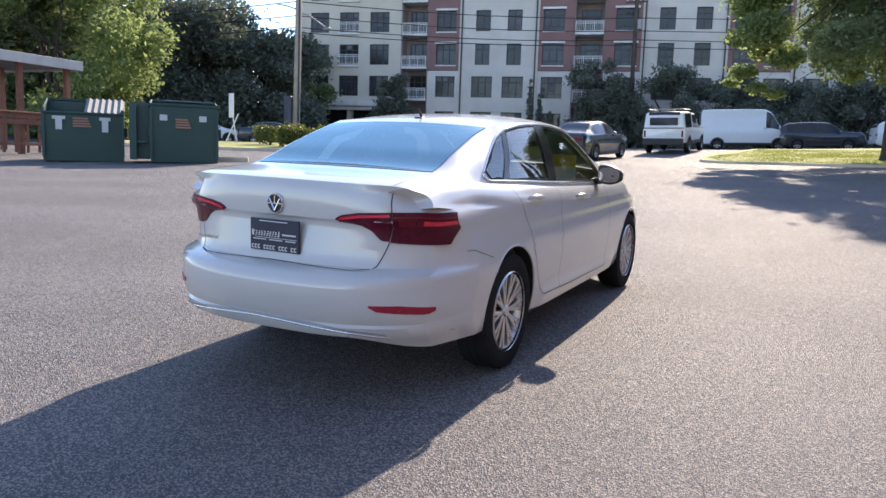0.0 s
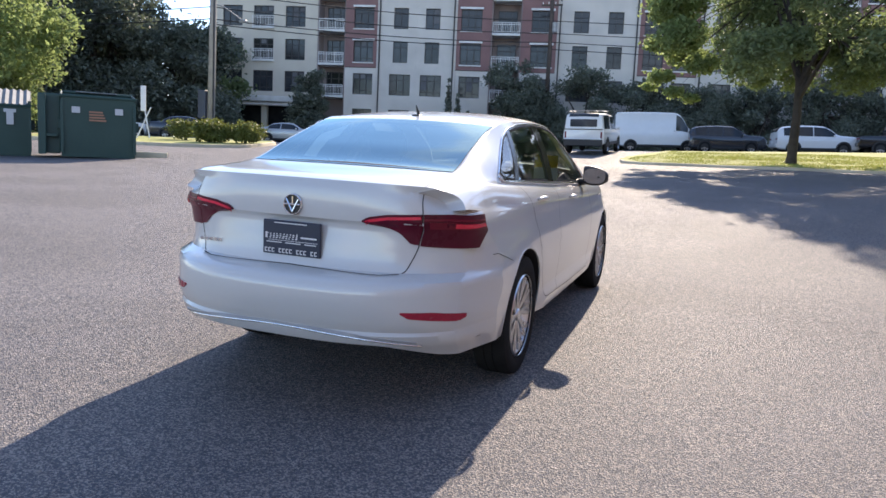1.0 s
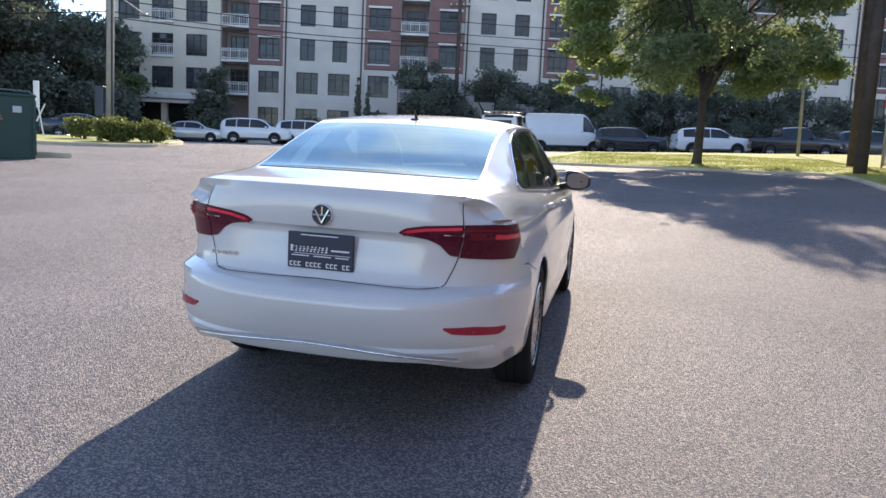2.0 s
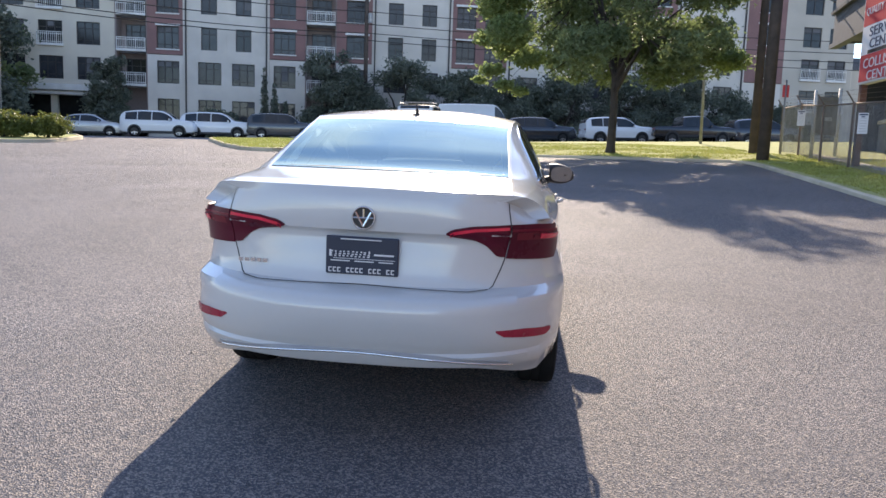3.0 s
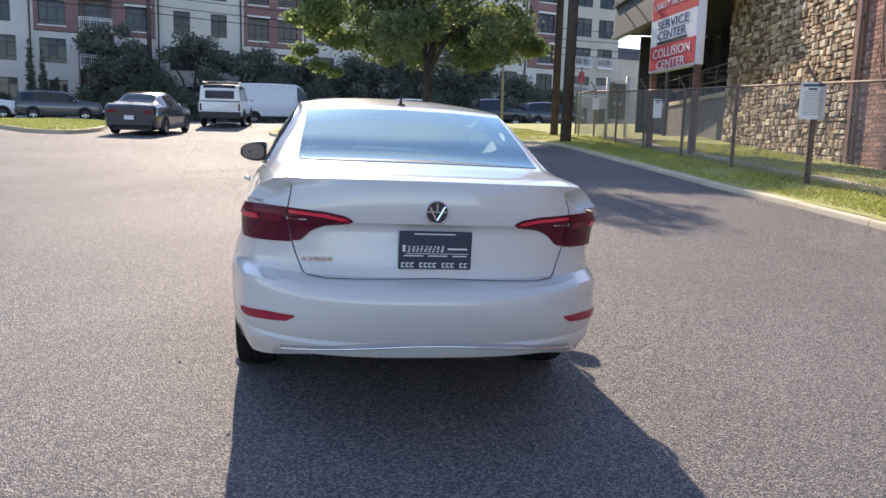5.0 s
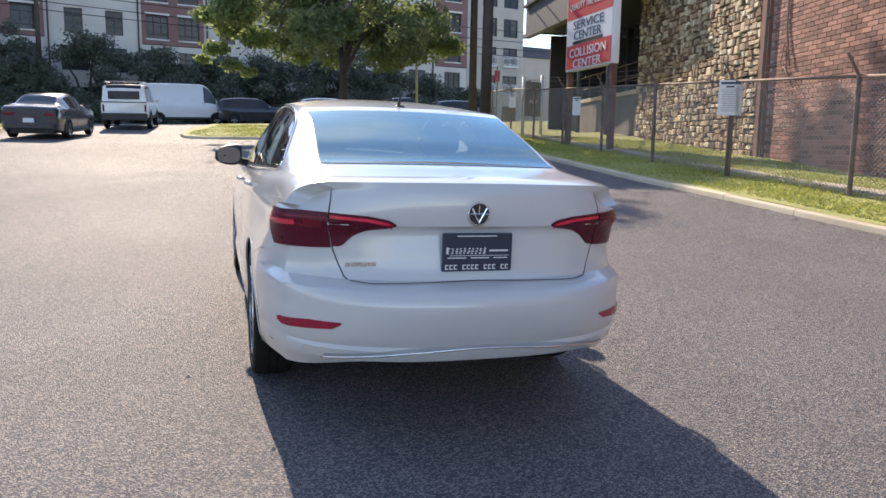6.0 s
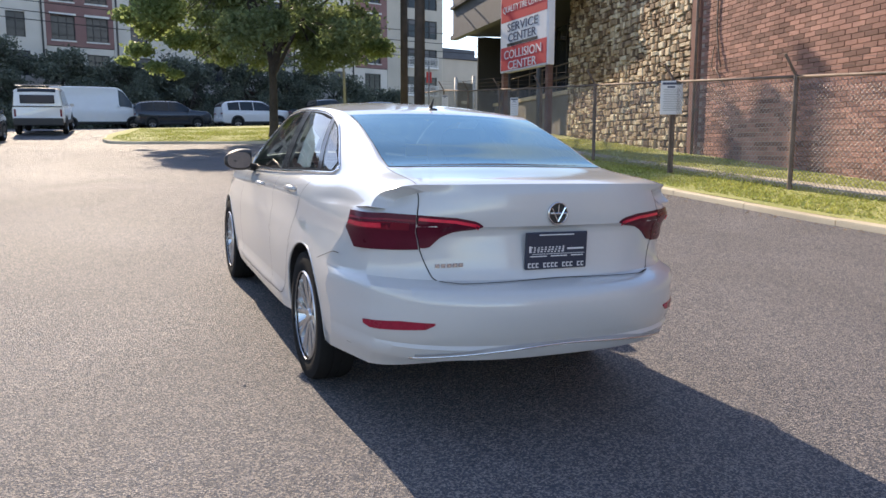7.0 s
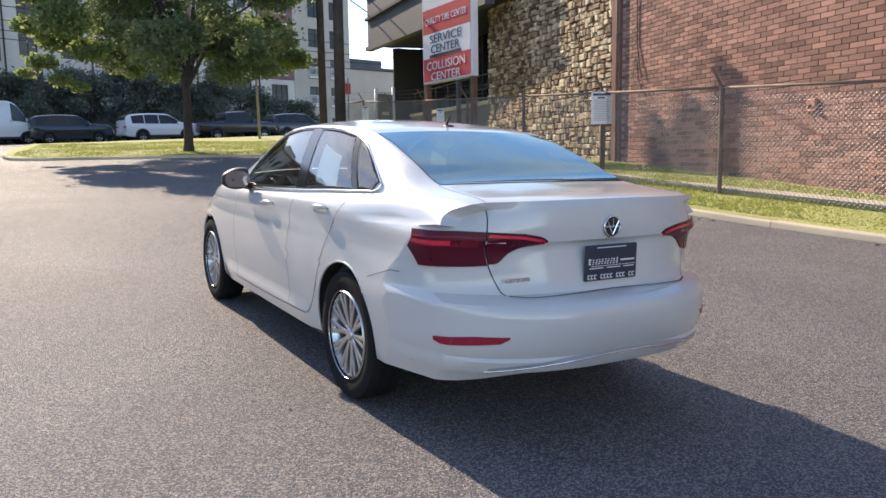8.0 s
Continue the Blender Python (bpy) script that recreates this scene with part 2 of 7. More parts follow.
ASPHALT = asphalt("asphalt", (0.098, 0.107, 0.138), (0.139, 0.143, 0.166), (0.46, 0.41, 0.375), 0.84)
ROAD = asphalt("road_asphalt", (0.06, 0.06, 0.06), (0.085, 0.083, 0.08), (0.22, 0.21, 0.2), 0.85)
CONCRETE = surf("concrete", (0.62, 0.53, 0.38), (0.46, 0.39, 0.28), 1.2, 0.85, 0, 0.004, 40, piece=0.1)
GRASS_SOIL = surf("turf", (0.28, 0.30, 0.085), (0.41, 0.40, 0.15), 0.9, 0.9, 0, 0.03, 25, fine=0.5, fine_scale=20)
BLADE = leafy("grass_blades", (0.33, 0.36, 0.10), (0.47, 0.47, 0.17), (0.48, 0.50, 0.15), 0.85, 0.25, 0.05)
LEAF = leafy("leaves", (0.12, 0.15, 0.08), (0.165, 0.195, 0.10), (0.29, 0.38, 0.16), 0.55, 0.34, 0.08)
# paler copy of the leaves, with sunlight put into its colour
LEAF_SUNLIT = leafy("sunlit_leaf_tone", (0.13, 0.17, 0.075), (0.18, 0.22, 0.09), (0.40, 0.50, 0.19), 0.55, 0.40, 0.08)
LEAF_DARK = leafy("dark_leaves", (0.11, 0.13, 0.11), (0.145, 0.16, 0.13), (0.20, 0.24, 0.14), 0.5)
BUSH_LEAF = leafy("bush_leaves", (0.10, 0.13, 0.035), (0.16, 0.17, 0.05), (0.25, 0.27, 0.06), 0.5)
BARK = surf("bark", (0.065, 0.052, 0.042), (0.04, 0.033, 0.028), 5, 0.9, 0, 0.02, 30)
POLE_WOOD = surf("weathered_pole", (0.10, 0.075, 0.058), (0.06, 0.047, 0.04), 3, 0.9, 0, 0.01, 40)
POLE_GREY = surf("grey_pole", (0.42, 0.37, 0.31), (0.33, 0.29, 0.25), 3, 0.9, 0, 0.01, 40)
STUCCO_CREAM = surf("cream_stucco", (0.63, 0.57, 0.47), (0.55, 0.49, 0.41), 0.5, 0.9, 0, 0.004, 30)
STUCCO_WHITE = surf("white_stucco", (0.66, 0.61, 0.55), (0.55, 0.51, 0.46), 0.5, 0.9, 0, 0.004, 30)
FACE_RED = surf("red_brick_facing", (0.27, 0.15, 0.14), (0.215, 0.122, 0.115), 0.7, 0.9, 0, 0.006, 14, fine=0.4, fine_scale=12)
STUCCO_BEIGE = surf("beige_stucco", (0.52, 0.47, 0.40), (0.45, 0.41, 0.35), 0.5, 0.9, 0, 0.004, 30)
TRIM_WHITE = surf("white_trim", (0.75, 0.73, 0.70), (0.62, 0.6, 0.57), 1, 0.7)
WINDOW_FRAME = plain("dark_window_frame", (0.035, 0.03, 0.03), 0.5)
WINDOW_GLASS = surf("window_glass", (0.02, 0.022, 0.026), (0.05, 0.052, 0.056), 0.5, 0.10, 0, 0, 60, 0, 0.35, 0.2, 3, 0.5, 0.03)
BLIND = surf("blind", (0.13, 0.13, 0.135), (0.09, 0.09, 0.095), 2, 0.8, piece=0.3)
RAIL_WHITE = plain("white_railing", (0.7, 0.68, 0.65), 0.5)
DARK_RECESS = plain("recess_wall", (0.25, 0.20, 0.19), 0.9)
RUST_STEEL = surf("weathered_steel", (0.22, 0.165, 0.135), (0.15, 0.115, 0.095), 6, 0.75, 0.3, 0.001, 80)
GALV = surf("galvanised_wire", (0.34, 0.34, 0.34), (0.24, 0.235, 0.23), 3, 0.5, 0.4)
PATH_STONE = surf("path_concrete", (0.50, 0.44, 0.35), (0.40, 0.35, 0.28), 1.2, 0.9, 0, 0.004, 40)
MORTAR = surf("mortar", (0.56, 0.44, 0.37), (0.38, 0.28, 0.22), 3, 0.95, 0, 0.003, 60)
BRICK = surf("brick", (0.35, 0.185, 0.14), (0.25, 0.13, 0.10), 1.3, 0.9, 0, 0.006, 50, piece=0.42)
STONE = surf("field_stone", (0.98, 0.97, 0.95), (0.70, 0.68, 0.65), 5.0, 0.85, 0, 0.008, 26)
def stone_tones(m):
    """Each stone takes its own tone, from dark brown to cream."""
    N, L = m.node_tree.nodes, m.node_tree.links
    b = N["Principled BSDF"]
    base = b.inputs["Base Color"].links[0].from_socket
    info, isl, add, fr, rp, mx = (N.new("ShaderNode" + k) for k in ("ObjectInfo", "NewGeometry", "Math", "Math", "ValToRGB", "Mix"))
    fr.operation = "FRACT"
    L.new(info.outputs["Random"], add.inputs[0])
    L.new(isl.outputs["Random Per Island"], add.inputs[1])
    L.new(add.outputs[0], fr.inputs[0])
    L.new(fr.outputs[0], rp.inputs[0])
    tones = rp.color_ramp.elements
    tones[0].position, tones[0].color = 0.0, (0.17, 0.115, 0.075, 1)
    tones[1].position, tones[1].color = 1.0, (0.97, 0.87, 0.66, 1)
    for at, c in ((0.22, (0.32, 0.215, 0.135, 1)), (0.45, (0.50, 0.37, 0.235, 1)), (0.68, (0.66, 0.52, 0.35, 1)), (0.86, (0.82, 0.69, 0.49, 1))):
        e = tones.new(at)
        e.color = c
    mx.data_type, mx.blend_type = "RGBA", "MULTIPLY"
    mx.inputs[0].default_value = 1.0
    L.new(rp.outputs[0], mx.inputs[6])
    L.new(base, mx.inputs[7])
    L.new(mx.outputs[2], b.inputs["Base Color"])
    return m


stone_tones(STONE)
STONE_GROUT = surf("stone_grout", (0.11, 0.095, 0.075), (0.075, 0.065, 0.05), 4, 0.95, 0, 0.004, 40)
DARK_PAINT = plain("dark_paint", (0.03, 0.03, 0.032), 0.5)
GREY_PANEL = surf("grey_fascia", (0.088, 0.094, 0.115), (0.070, 0.075, 0.093), 0.8, 0.6)
GREY_WALL = surf("grey_wall", (0.20, 0.185, 0.17), (0.15, 0.14, 0.13), 1.2, 0.9, 0, 0.004, 30)
STORE_GLASS = surf("store_glass", (0.022, 0.027, 0.036), (0.045, 0.052, 0.066), 0.4, 0.10, 0, 0, 60, 0, 0.6, 0.2, 2, 0, 0.03)
SIGN_RED = surf("sign_red", (0.62, 0.07, 0.075), (0.55, 0.06, 0.065), 1.5, 0.5)
SIGN_WHITE = surf("sign_white", (0.78, 0.76, 0.76), (0.70, 0.68, 0.68), 1.5, 0.5)
SIGN_BLUE = plain("sign_blue", (0.045, 0.055, 0.10), 0.5)
SIGN_DARK = plain("sign_dark", (0.03, 0.03, 0.035), 0.5)
SIGN_WOOD = surf("brown_post", (0.17, 0.085, 0.06), (0.12, 0.06, 0.045), 4, 0.8, 0, 0.003, 40)
DUMP_GREEN = surf("dumpster_green", (0.012, 0.045, 0.038), (0.02, 0.055, 0.045), 1.5, 0.5, 0, 0.004, 8)
DUMP_LID = surf("grey_lid", (0.16, 0.17, 0.175), (0.12, 0.125, 0.13), 2, 0.6)
LABEL_WHITE = plain("label_white", (0.7, 0.7, 0.7), 0.6)
LABEL_ORANGE = plain("label_orange", (0.30, 0.16, 0.10), 0.6)
STICKER = plain("sticker_grey", (0.48, 0.48, 0.48), 0.7)
ROOF_EDGE = surf("roof_edge", (0.44, 0.43, 0.42), (0.36, 0.35, 0.34), 2, 0.8)
VEHICLE_GLASS = surf("vehicle_glass", (0.02, 0.024, 0.028), (0.03, 0.034, 0.04), 2, 0.06, 0, 0, 60, 0.0, 0.45, 0.2, 4, 0, 0.02)
WOOD_RED = surf("stained_wood", (0.20, 0.075, 0.045), (0.14, 0.055, 0.035), 5, 0.7, 0, 0.002, 60)
CAR_WHITE = surf("pearl_white_paint", (0.55, 0.55, 0.545), (0.535, 0.535, 0.53), 3, 0.28, 0, 0, 60, 1.0, 0.5, 0.3, 40, 0, 0.01)
BLACK_PLASTIC = surf("black_plastic", (0.018, 0.018, 0.019), (0.028, 0.028, 0.029), 8, 0.5)
GAP_BLACK = plain("panel_gap", (0.012, 0.012, 0.013), 0.8)
RUBBER = surf("tyre_rubber", (0.013, 0.013, 0.014), (0.019, 0.019, 0.019), 9, 0.9, 0, 0.0008, 120, 0, 0.12)
ALLOY = surf("alloy", (0.62, 0.62, 0.63), (0.52, 0.52, 0.53), 7, 0.3, 0.9)
GLOSS_BLACK = plain("gloss_black", (0.012, 0.012, 0.013), 0.12, 0.0, 0.0, 0.35)
CHROME = plain("chrome", (0.75, 0.76, 0.78), 0.08, 1.0)
LAMP_RED = surf("red_lens", (0.20, 0.011, 0.028), (0.13, 0.008, 0.02), 5, 0.3, 0, 0, 60, 0.0, 0.25)
REFLECTOR_RED = surf("red_reflector", (0.36, 0.018, 0.046), (0.27, 0.013, 0.034), 30, 0.25, 0, 0, 60, 0.0, 0.35)
LAMP_BRIGHT = surf("bright_red_lens", (0.78, 0.03, 0.07), (0.62, 0.025, 0.055), 20, 0.2, 0, 0, 60, 0.2, 0.4)
LAMP_DARK = surf("smoked_red_lens", (0.075, 0.005, 0.016), (0.10, 0.007, 0.022), 9, 0.3, 0, 0, 60, 0.0, 0.22)
CAR_GLASS = glass("tinted_car_glass", (0.78, 0.85, 0.82), 0.02, 1.5, 0.8, 0.08)
MATTE_BLACK = plain("matte_black", (0.045, 0.047, 0.05), 0.9, 0.0, 0.0, 0.0)
STRIP_GREY = plain("strip_grey", (0.30, 0.30, 0.31), 0.35)
REAR_GLASS = glass("rear_car_glass", (0.24, 0.31, 0.32), 0.015, 1.6, 1.15, 0.17, (0.64, 0.88, 0.92))
TRIM_CLOTH = surf("dark_cloth", (0.05, 0.05, 0.052), (0.035, 0.035, 0.036), 15, 0.9)
HEADLINER = surf("headlining", (0.42, 0.41, 0.39), (0.36, 0.35, 0.33), 10, 0.95)
SEAT_GREY = surf("grey_seat", (0.09, 0.09, 0.09), (0.06, 0.06, 0.06), 15, 0.85)
PLATE_BLUE = plain("plate_dark_blue", (0.018, 0.026, 0.05), 0.4)
PAPER = plain("paper", (0.85, 0.85, 0.83), 0.8)
TAR = surf("tar_seam", (0.035, 0.034, 0.034), (0.06, 0.057, 0.055), 9, 0.7)
PEBBLE = surf("pebbles", (0.10, 0.09, 0.085), (0.30, 0.28, 0.25), 40, 0.9, piece=0.6)
YELLOW = plain("yellow_sheet", (0.92, 0.62, 0.03), 0.7)
WIRE_BLACK = plain("cable", (0.02, 0.02, 0.02), 0.7)

# ---- the lie of the land ----
LEAN = LOT.to_3x3() @ Vector((0, 0, 1))


def lot_z(x, y):
    """Height of the paving: the lot leans near the sedan and climbs to the street."""
    near = -(LEAN.x * x + LEAN.y * y) / LEAN.z
    yc = min(y, 26.0)
    far = 0.0105 * x + 0.0095 * math.sqrt(x * x + 9) - 0.0285 + 0.04 * max(yc, -18.0)
    if x > 30 or x < -30:
        xx = max(-30.0, min(30.0, x))
        far = 0.0105 * xx + 0.0095 * math.sqrt(xx * xx + 9) - 0.0285 + 0.04 * max(yc, -18.0)
    street = 1.62 + 0.02 * (max(-45.0, min(50.0, x)) + 3)
    k = ease(24, 40, y)
    far = far * (1 - k) + street * k
    far += 0.012 * min(60.0, max(0.0, math.hypot(x, y + 4) - 6))
    n = ease(2.5, 8.0, math.hypot(x, (y - 1) * 0.8))
    return near * (1 - n) + far * n


xs = [-1500, -700, -300, -150, -90] + steps(-60, -12, 24) + steps(-11, 12, 46) + steps(13, 60, 24)[0:] + [90, 150, 300, 700, 1500]
ys = [-1500, -600, -200, -80, -40] + steps(-30, -8, 11) + steps(-7, 14, 42) + steps(15, 60, 45) + [75, 100, 160, 300, 700, 1500]
ground = structure("ground", Geo().grid(lambda x, y: (x, y, lot_z(x, y)), xs, ys), ASPHALT, "worn grey asphalt of a car park with pale grains", True)

# the street crosses ahead, turned a little
DIR_S = Vector((math.cos(radians(12.7)), math.sin(radians(12.7))))
NOR_S = Vector((-DIR_S.y, DIR_S.x))
FRONT = Vector((-44.6, 56.41))  # a corner of the apartment house


def street(s, d, h=0.0):
    """A point s along the apartment house's front, d behind that front (minus: before it)."""
    p = FRONT + DIR_S * s + NOR_S * d
    return (p.x, p.y, lot_z(p.x, p.y) + h)


road = structure("road", Geo().grid(lambda s, d: street(s, d, 0.012), steps(-120, 170, 58), steps(-23, -8, 6)), ROAD, "dark asphalt street before the apartment house", True)
pavement = structure("pavement", Geo().grid(lambda s, d: street(s, d, 0.13 if d > -7.99 else -0.1), steps(-120, 170, 58), [-8.0, -7.98, -5.0, -2.0, 3.0]), CONCRETE, "pale concrete pavement along the street", True)


def kerb_stones(name, line, label, length=1.5, wide=0.15, high=0.14):
    """A kerb of cast lengths with joints; the grass lies to the left of the line."""
    host = thing(name, label, "kerb")
    host["kind"] = "structure"
    rest = [0.0]
    for a, b in zip(line, line[1:]):
        rest.append(rest[-1] + math.hypot(b[0] - a[0], b[1] - a[1]))

    def at(q):
        for i in range(len(line) - 1):
            if q <= rest[i + 1] or i == len(line) - 2:
                k = (q - rest[i]) / (rest[i + 1] - rest[i])
                dx, dy = line[i + 1][0] - line[i][0], line[i + 1][1] - line[i][1]
                h = math.hypot(dx, dy)
                return line[i][0] + dx * k, line[i][1] + dy * k, dx / h, dy / h

    count = max(1, round(rest[-1] / length))
    for c in range(count):
        g = Geo()
        q0, q1 = rest[-1] * c / count + 0.006, rest[-1] * (c + 1) / count - 0.006
        rows = []
        hop = random.uniform(-0.006, 0.006)
        for q in steps(q0, q1, 3):
            x, y, dx, dy = at(q)
            nx, ny = -dy, dx
            z = lot_z(x, y)
            rows.append([(x + nx * o, y + ny * o, z + h) for o, h in ((0, -0.15), (0, high - 0.035 + hop), (0.01, high - 0.012 + hop), (0.035, high + hop), (wide, high + hop), (wide, -0.15))])
        for r in rows:
            g.v += r
        for i in range(3):
            for j in range(5):
                g.f.append((i * 6 + j, (i + 1) * 6 + j, (i + 1) * 6 + j + 1, i * 6 + j + 1))
        g.f += [tuple(range(6)), tuple(range(18, 24))[::-1]]
        part("kerb_stone", g, CONCRETE, host, "", True, 40)
    return host


def rounded(line, rad=0.8, n=5):
    """A closed line with its corners rounded."""
    out = []
    m = len(line)
    for i in range(m):
        a, b, c = Vector(line[i - 1]), Vector(line[i]), Vector(line[(i + 1) % m])
        u, w = (a - b), (c - b)
        r = min(rad, u.length * 0.45, w.length * 0.45)
        p, q = b + u.normalized() * r, b + w.normalized() * r
        for k in range(n + 1):
            t = k / n
            out.append(tuple((p * (1 - t) + b * t) * (1 - t) + (b * (1 - t) + q * t) * t))
    return out


def fill(poly, height, cell=0.5):
    """A grass sheet inside a closed line, following the land."""
    bm = bmesh.new()
    vs = [bm.verts.new((x, y, 0)) for x, y in poly]
    bm.faces.new(vs)
    lo = [min(p[i] for p in poly) for i in (0, 1)]
    hi = [max(p[i] for p in poly) for i in (0, 1)]
    for i in (0, 1):
        c = lo[i] + cell
        while c < hi[i]:
            no = (1, 0, 0) if i == 0 else (0, 1, 0)
            bmesh.ops.bisect_plane(bm, geom=bm.verts[:] + bm.edges[:] + bm.faces[:], plane_co=(c, c, 0), plane_no=no)
            c += cell
    g = Geo()
    bm.verts.index_update()
    for v in bm.verts:
        g.v.append((v.co.x, v.co.y, lot_z(v.co.x, v.co.y) + height(v.co.x, v.co.y)))
    for f in bm.faces:
        g.f.append(tuple(v.index for v in f.verts))
    bm.free()
    return g


def inside(p, poly):
    c = False
    for (x0, y0), (x1, y1) in zip(poly, poly[1:] + poly[:1]):
        if (y0 > p[1]) != (y1 > p[1]) and p[0] < (x1 - x0) * (p[1] - y0) / (y1 - y0) + x0:
            c = not c
    return c


def blades(name, poly, height, count, tall, label):
    """Grass: many narrow bent blades in one mesh."""
    g = Geo()
    lo = [min(p[i] for p in poly) for i in (0, 1)]
    hi = [max(p[i] for p in poly) for i in (0, 1)]
    made = 0
    while made < count:
        x, y = random.uniform(lo[0], hi[0]), random.uniform(lo[1], hi[1])
        if not inside((x, y), poly):
            continue
        made += 1
        z = lot_z(x, y) + height(x, y) - 0.01
        a, h = random.uniform(0, 6.283), tall * random.uniform(0.5, 1.3) * (0.7 + 0.6 * noise.noise((x * 0.7, y * 0.7, 0)))
        w, l = random.uniform(0.012, 0.03), h * random.uniform(0.3, 0.9)
        dx, dy = math.cos(a), math.sin(a)
        g.add([(x - dy * w, y + dx * w, z), (x + dy * w, y - dx * w, z), (x + dx * l, y + dy * l, z + h)], [(0, 1, 2)])
    return tagged(part(name, g, BLADE, None, "", False, None, False), label, "grass", "", "stuff")


# the verge along the right of the lot, and the island with the tree
KERB_R = [(7.67, 22.51), (8, 21.52), (7.9, 19.75), (7.5, 16.01), (7.04, 11.82), (6.65, 8.46), (6.51, 5.96), (6.43, 3.28), (6.42, 0), (6.2, -6), (6.1, -14)]
ISLE_FRONT = [(-0.99, 33.69), (-1.72, 30.59), (-2.04, 28.49), (-2.1, 26.19), (-1.94, 25.2), (-1.38, 24.7), (0.58, 24.61), (4.08, 23.84), (6.83, 22.68), (7.67, 22.51)]


def wall_x(y):
    return 10.68 + (y - 10.23) * 0.2336


def verge_h(x, y):
    """Height of the turf over the paving's own lie."""
    edge = lerp_table([(-14, 6.1), (-6, 6.2), (0, 6.42), (3.28, 6.43), (5.96, 6.51), (8.46, 6.65), (11.82, 7.04), (16.01, 7.5), (19.75, 7.9), (21.52, 8), (22.51, 7.67), (24.31, 2.0)], y)
    return 0.072 + 0.055 * max(0.0, min(6.0, x - edge)) * ease(28, 20, y) + 0.02 * noise.noise((x * 0.8, y * 0.8, 0)) + 0.1 * ease(24.6, 27.5, y)


verge_line = [(p[0] + 0.13, p[1]) for p in KERB_R[::-1]] + [(7.67, 22.66)] + [(p[0], p[1] + 0.13) for p in ISLE_FRONT[::-1][1:-3]] + [(-1.97, 26.19), (-1.91, 28.49), (-1.59, 30.59), (-0.86, 33.69), (6, 35.6), (20, 38.5), (22, 30), (16, 19), (12.9, 18.8)] + [(wall_x(y) + 0.2, y) for y in (18, 10.2, 4, -14)]
verge = structure("grass_verge", fill(verge_line, verge_h, 0.6), GRASS_SOIL, "sunlit mown grass verge behind a concrete kerb", True)
kerb_stones("kerb", KERB_R, "pale weathered concrete kerb along the verge", 1.5, 0.15, 0.085)
kerb_stones("kerb", ISLE_FRONT, "pale weathered concrete kerb round the island", 1.5, 0.15, 0.10)
path_line = [(10.6, 23.89), (9.64, 17.34), (9.13, 13.6), (8.53, 9.42), (8.1, 6.28), (7.9, 2.61), (7.5, -4), (6.9, -14)]
structure("footpath", Geo().grid(lambda i, o: (path_line[i][0] + o, path_line[i][1], lot_z(path_line[i][0] + o, path_line[i][1]) + verge_h(path_line[i][0] + o, path_line[i][1]) + (0.02 if 0.1 < o < 0.5 else -0.05)), list(range(8)), [0.10, 0.12, 0.28, 0.44, 0.46]), PATH_STONE, "narrow concrete path behind the fence", False)

# a tar seam across the lot, hair cracks, loose pebbles
def crack(name, line, wide, sway, label):
    g = Geo()
    n = 0
    for (x0, y0), (x1, y1) in zip(line, line[1:]):
        m = max(2, int(math.hypot(x1 - x0, y1 - y0) / 0.25))
        for k in range(m + 1):
            t = k / m
            x, y = x0 + (x1 - x0) * t, y0 + (y1 - y0) * t
            y += sway * noise.noise((x * 1.3, y * 1.3, 5))
            w = wide * (0.7 + 0.6 * abs(noise.noise((x * 2.1, y * 2.1, 9))))
            z = lot_z(x, y) + 0.004
            g.v += [(x, y - w, lot_z(x, y - w) + 0.004), (x, y + w, lot_z(x, y + w) + 0.004)]
            n += 1
    g.f = [(2 * i, 2 * i + 1, 2 * i + 3, 2 * i + 2) for i in range(n - 1)]
    return structure(name, g, TAR, label)


crack("asphalt_seam", [(-14.38, 12.29), (-7.68, 15.24), (-2.85, 17.23), (2.66, 18.72), (7.38, 18.37)], 0.035, 0.18, "dark tar seam across the car park")
crack("asphalt_crack", [(-3.19, 6.22), (-3.09, 6.62), (-3.02, 7.63)], 0.010, 0.2, "short hair crack in the asphalt")
peb = Geo()
rp_ = random.Random(61)
spots = [(-1.16, -0.04, 0.016), (-0.82, -0.97, 0.014), (0.6, -0.28, 0.010), (-2.6, 1.5, 0.012), (-3.4, -0.6, 0.012)]
for i in range(70):
    k = rp_.random()
    y = -3 + 24 * k
    x = lerp_table([(p[1], p[0]) for p in KERB_R[::-1]], y) - abs(rp_.gauss(0, 0.22)) - 0.02
    spots.append((x, y, rp_.uniform(0.006, 0.02)))
for i in range(60):
    spots.append((rp_.uniform(-7, 6), rp_.uniform(-4, 9), rp_.uniform(0.004, 0.009)))
for x, y, r in spots:
    z = lot_z(x, y)
    ring = [(x + r * math.cos(a) * rp_.uniform(0.7, 1.3), y + r * math.sin(a) * rp_.uniform(0.7, 1.3), z) for a in steps(0, 2 * math.pi, 6)[:-1]]
    peb.add(ring + [(x + r * 0.1, y, z + r * 0.8)], [(i, (i + 1) % 6, 6) for i in range(6)])
tagged(part("gravel", peb, PEBBLE), "loose pebbles and grit on the asphalt", "gravel", "", "stuff")

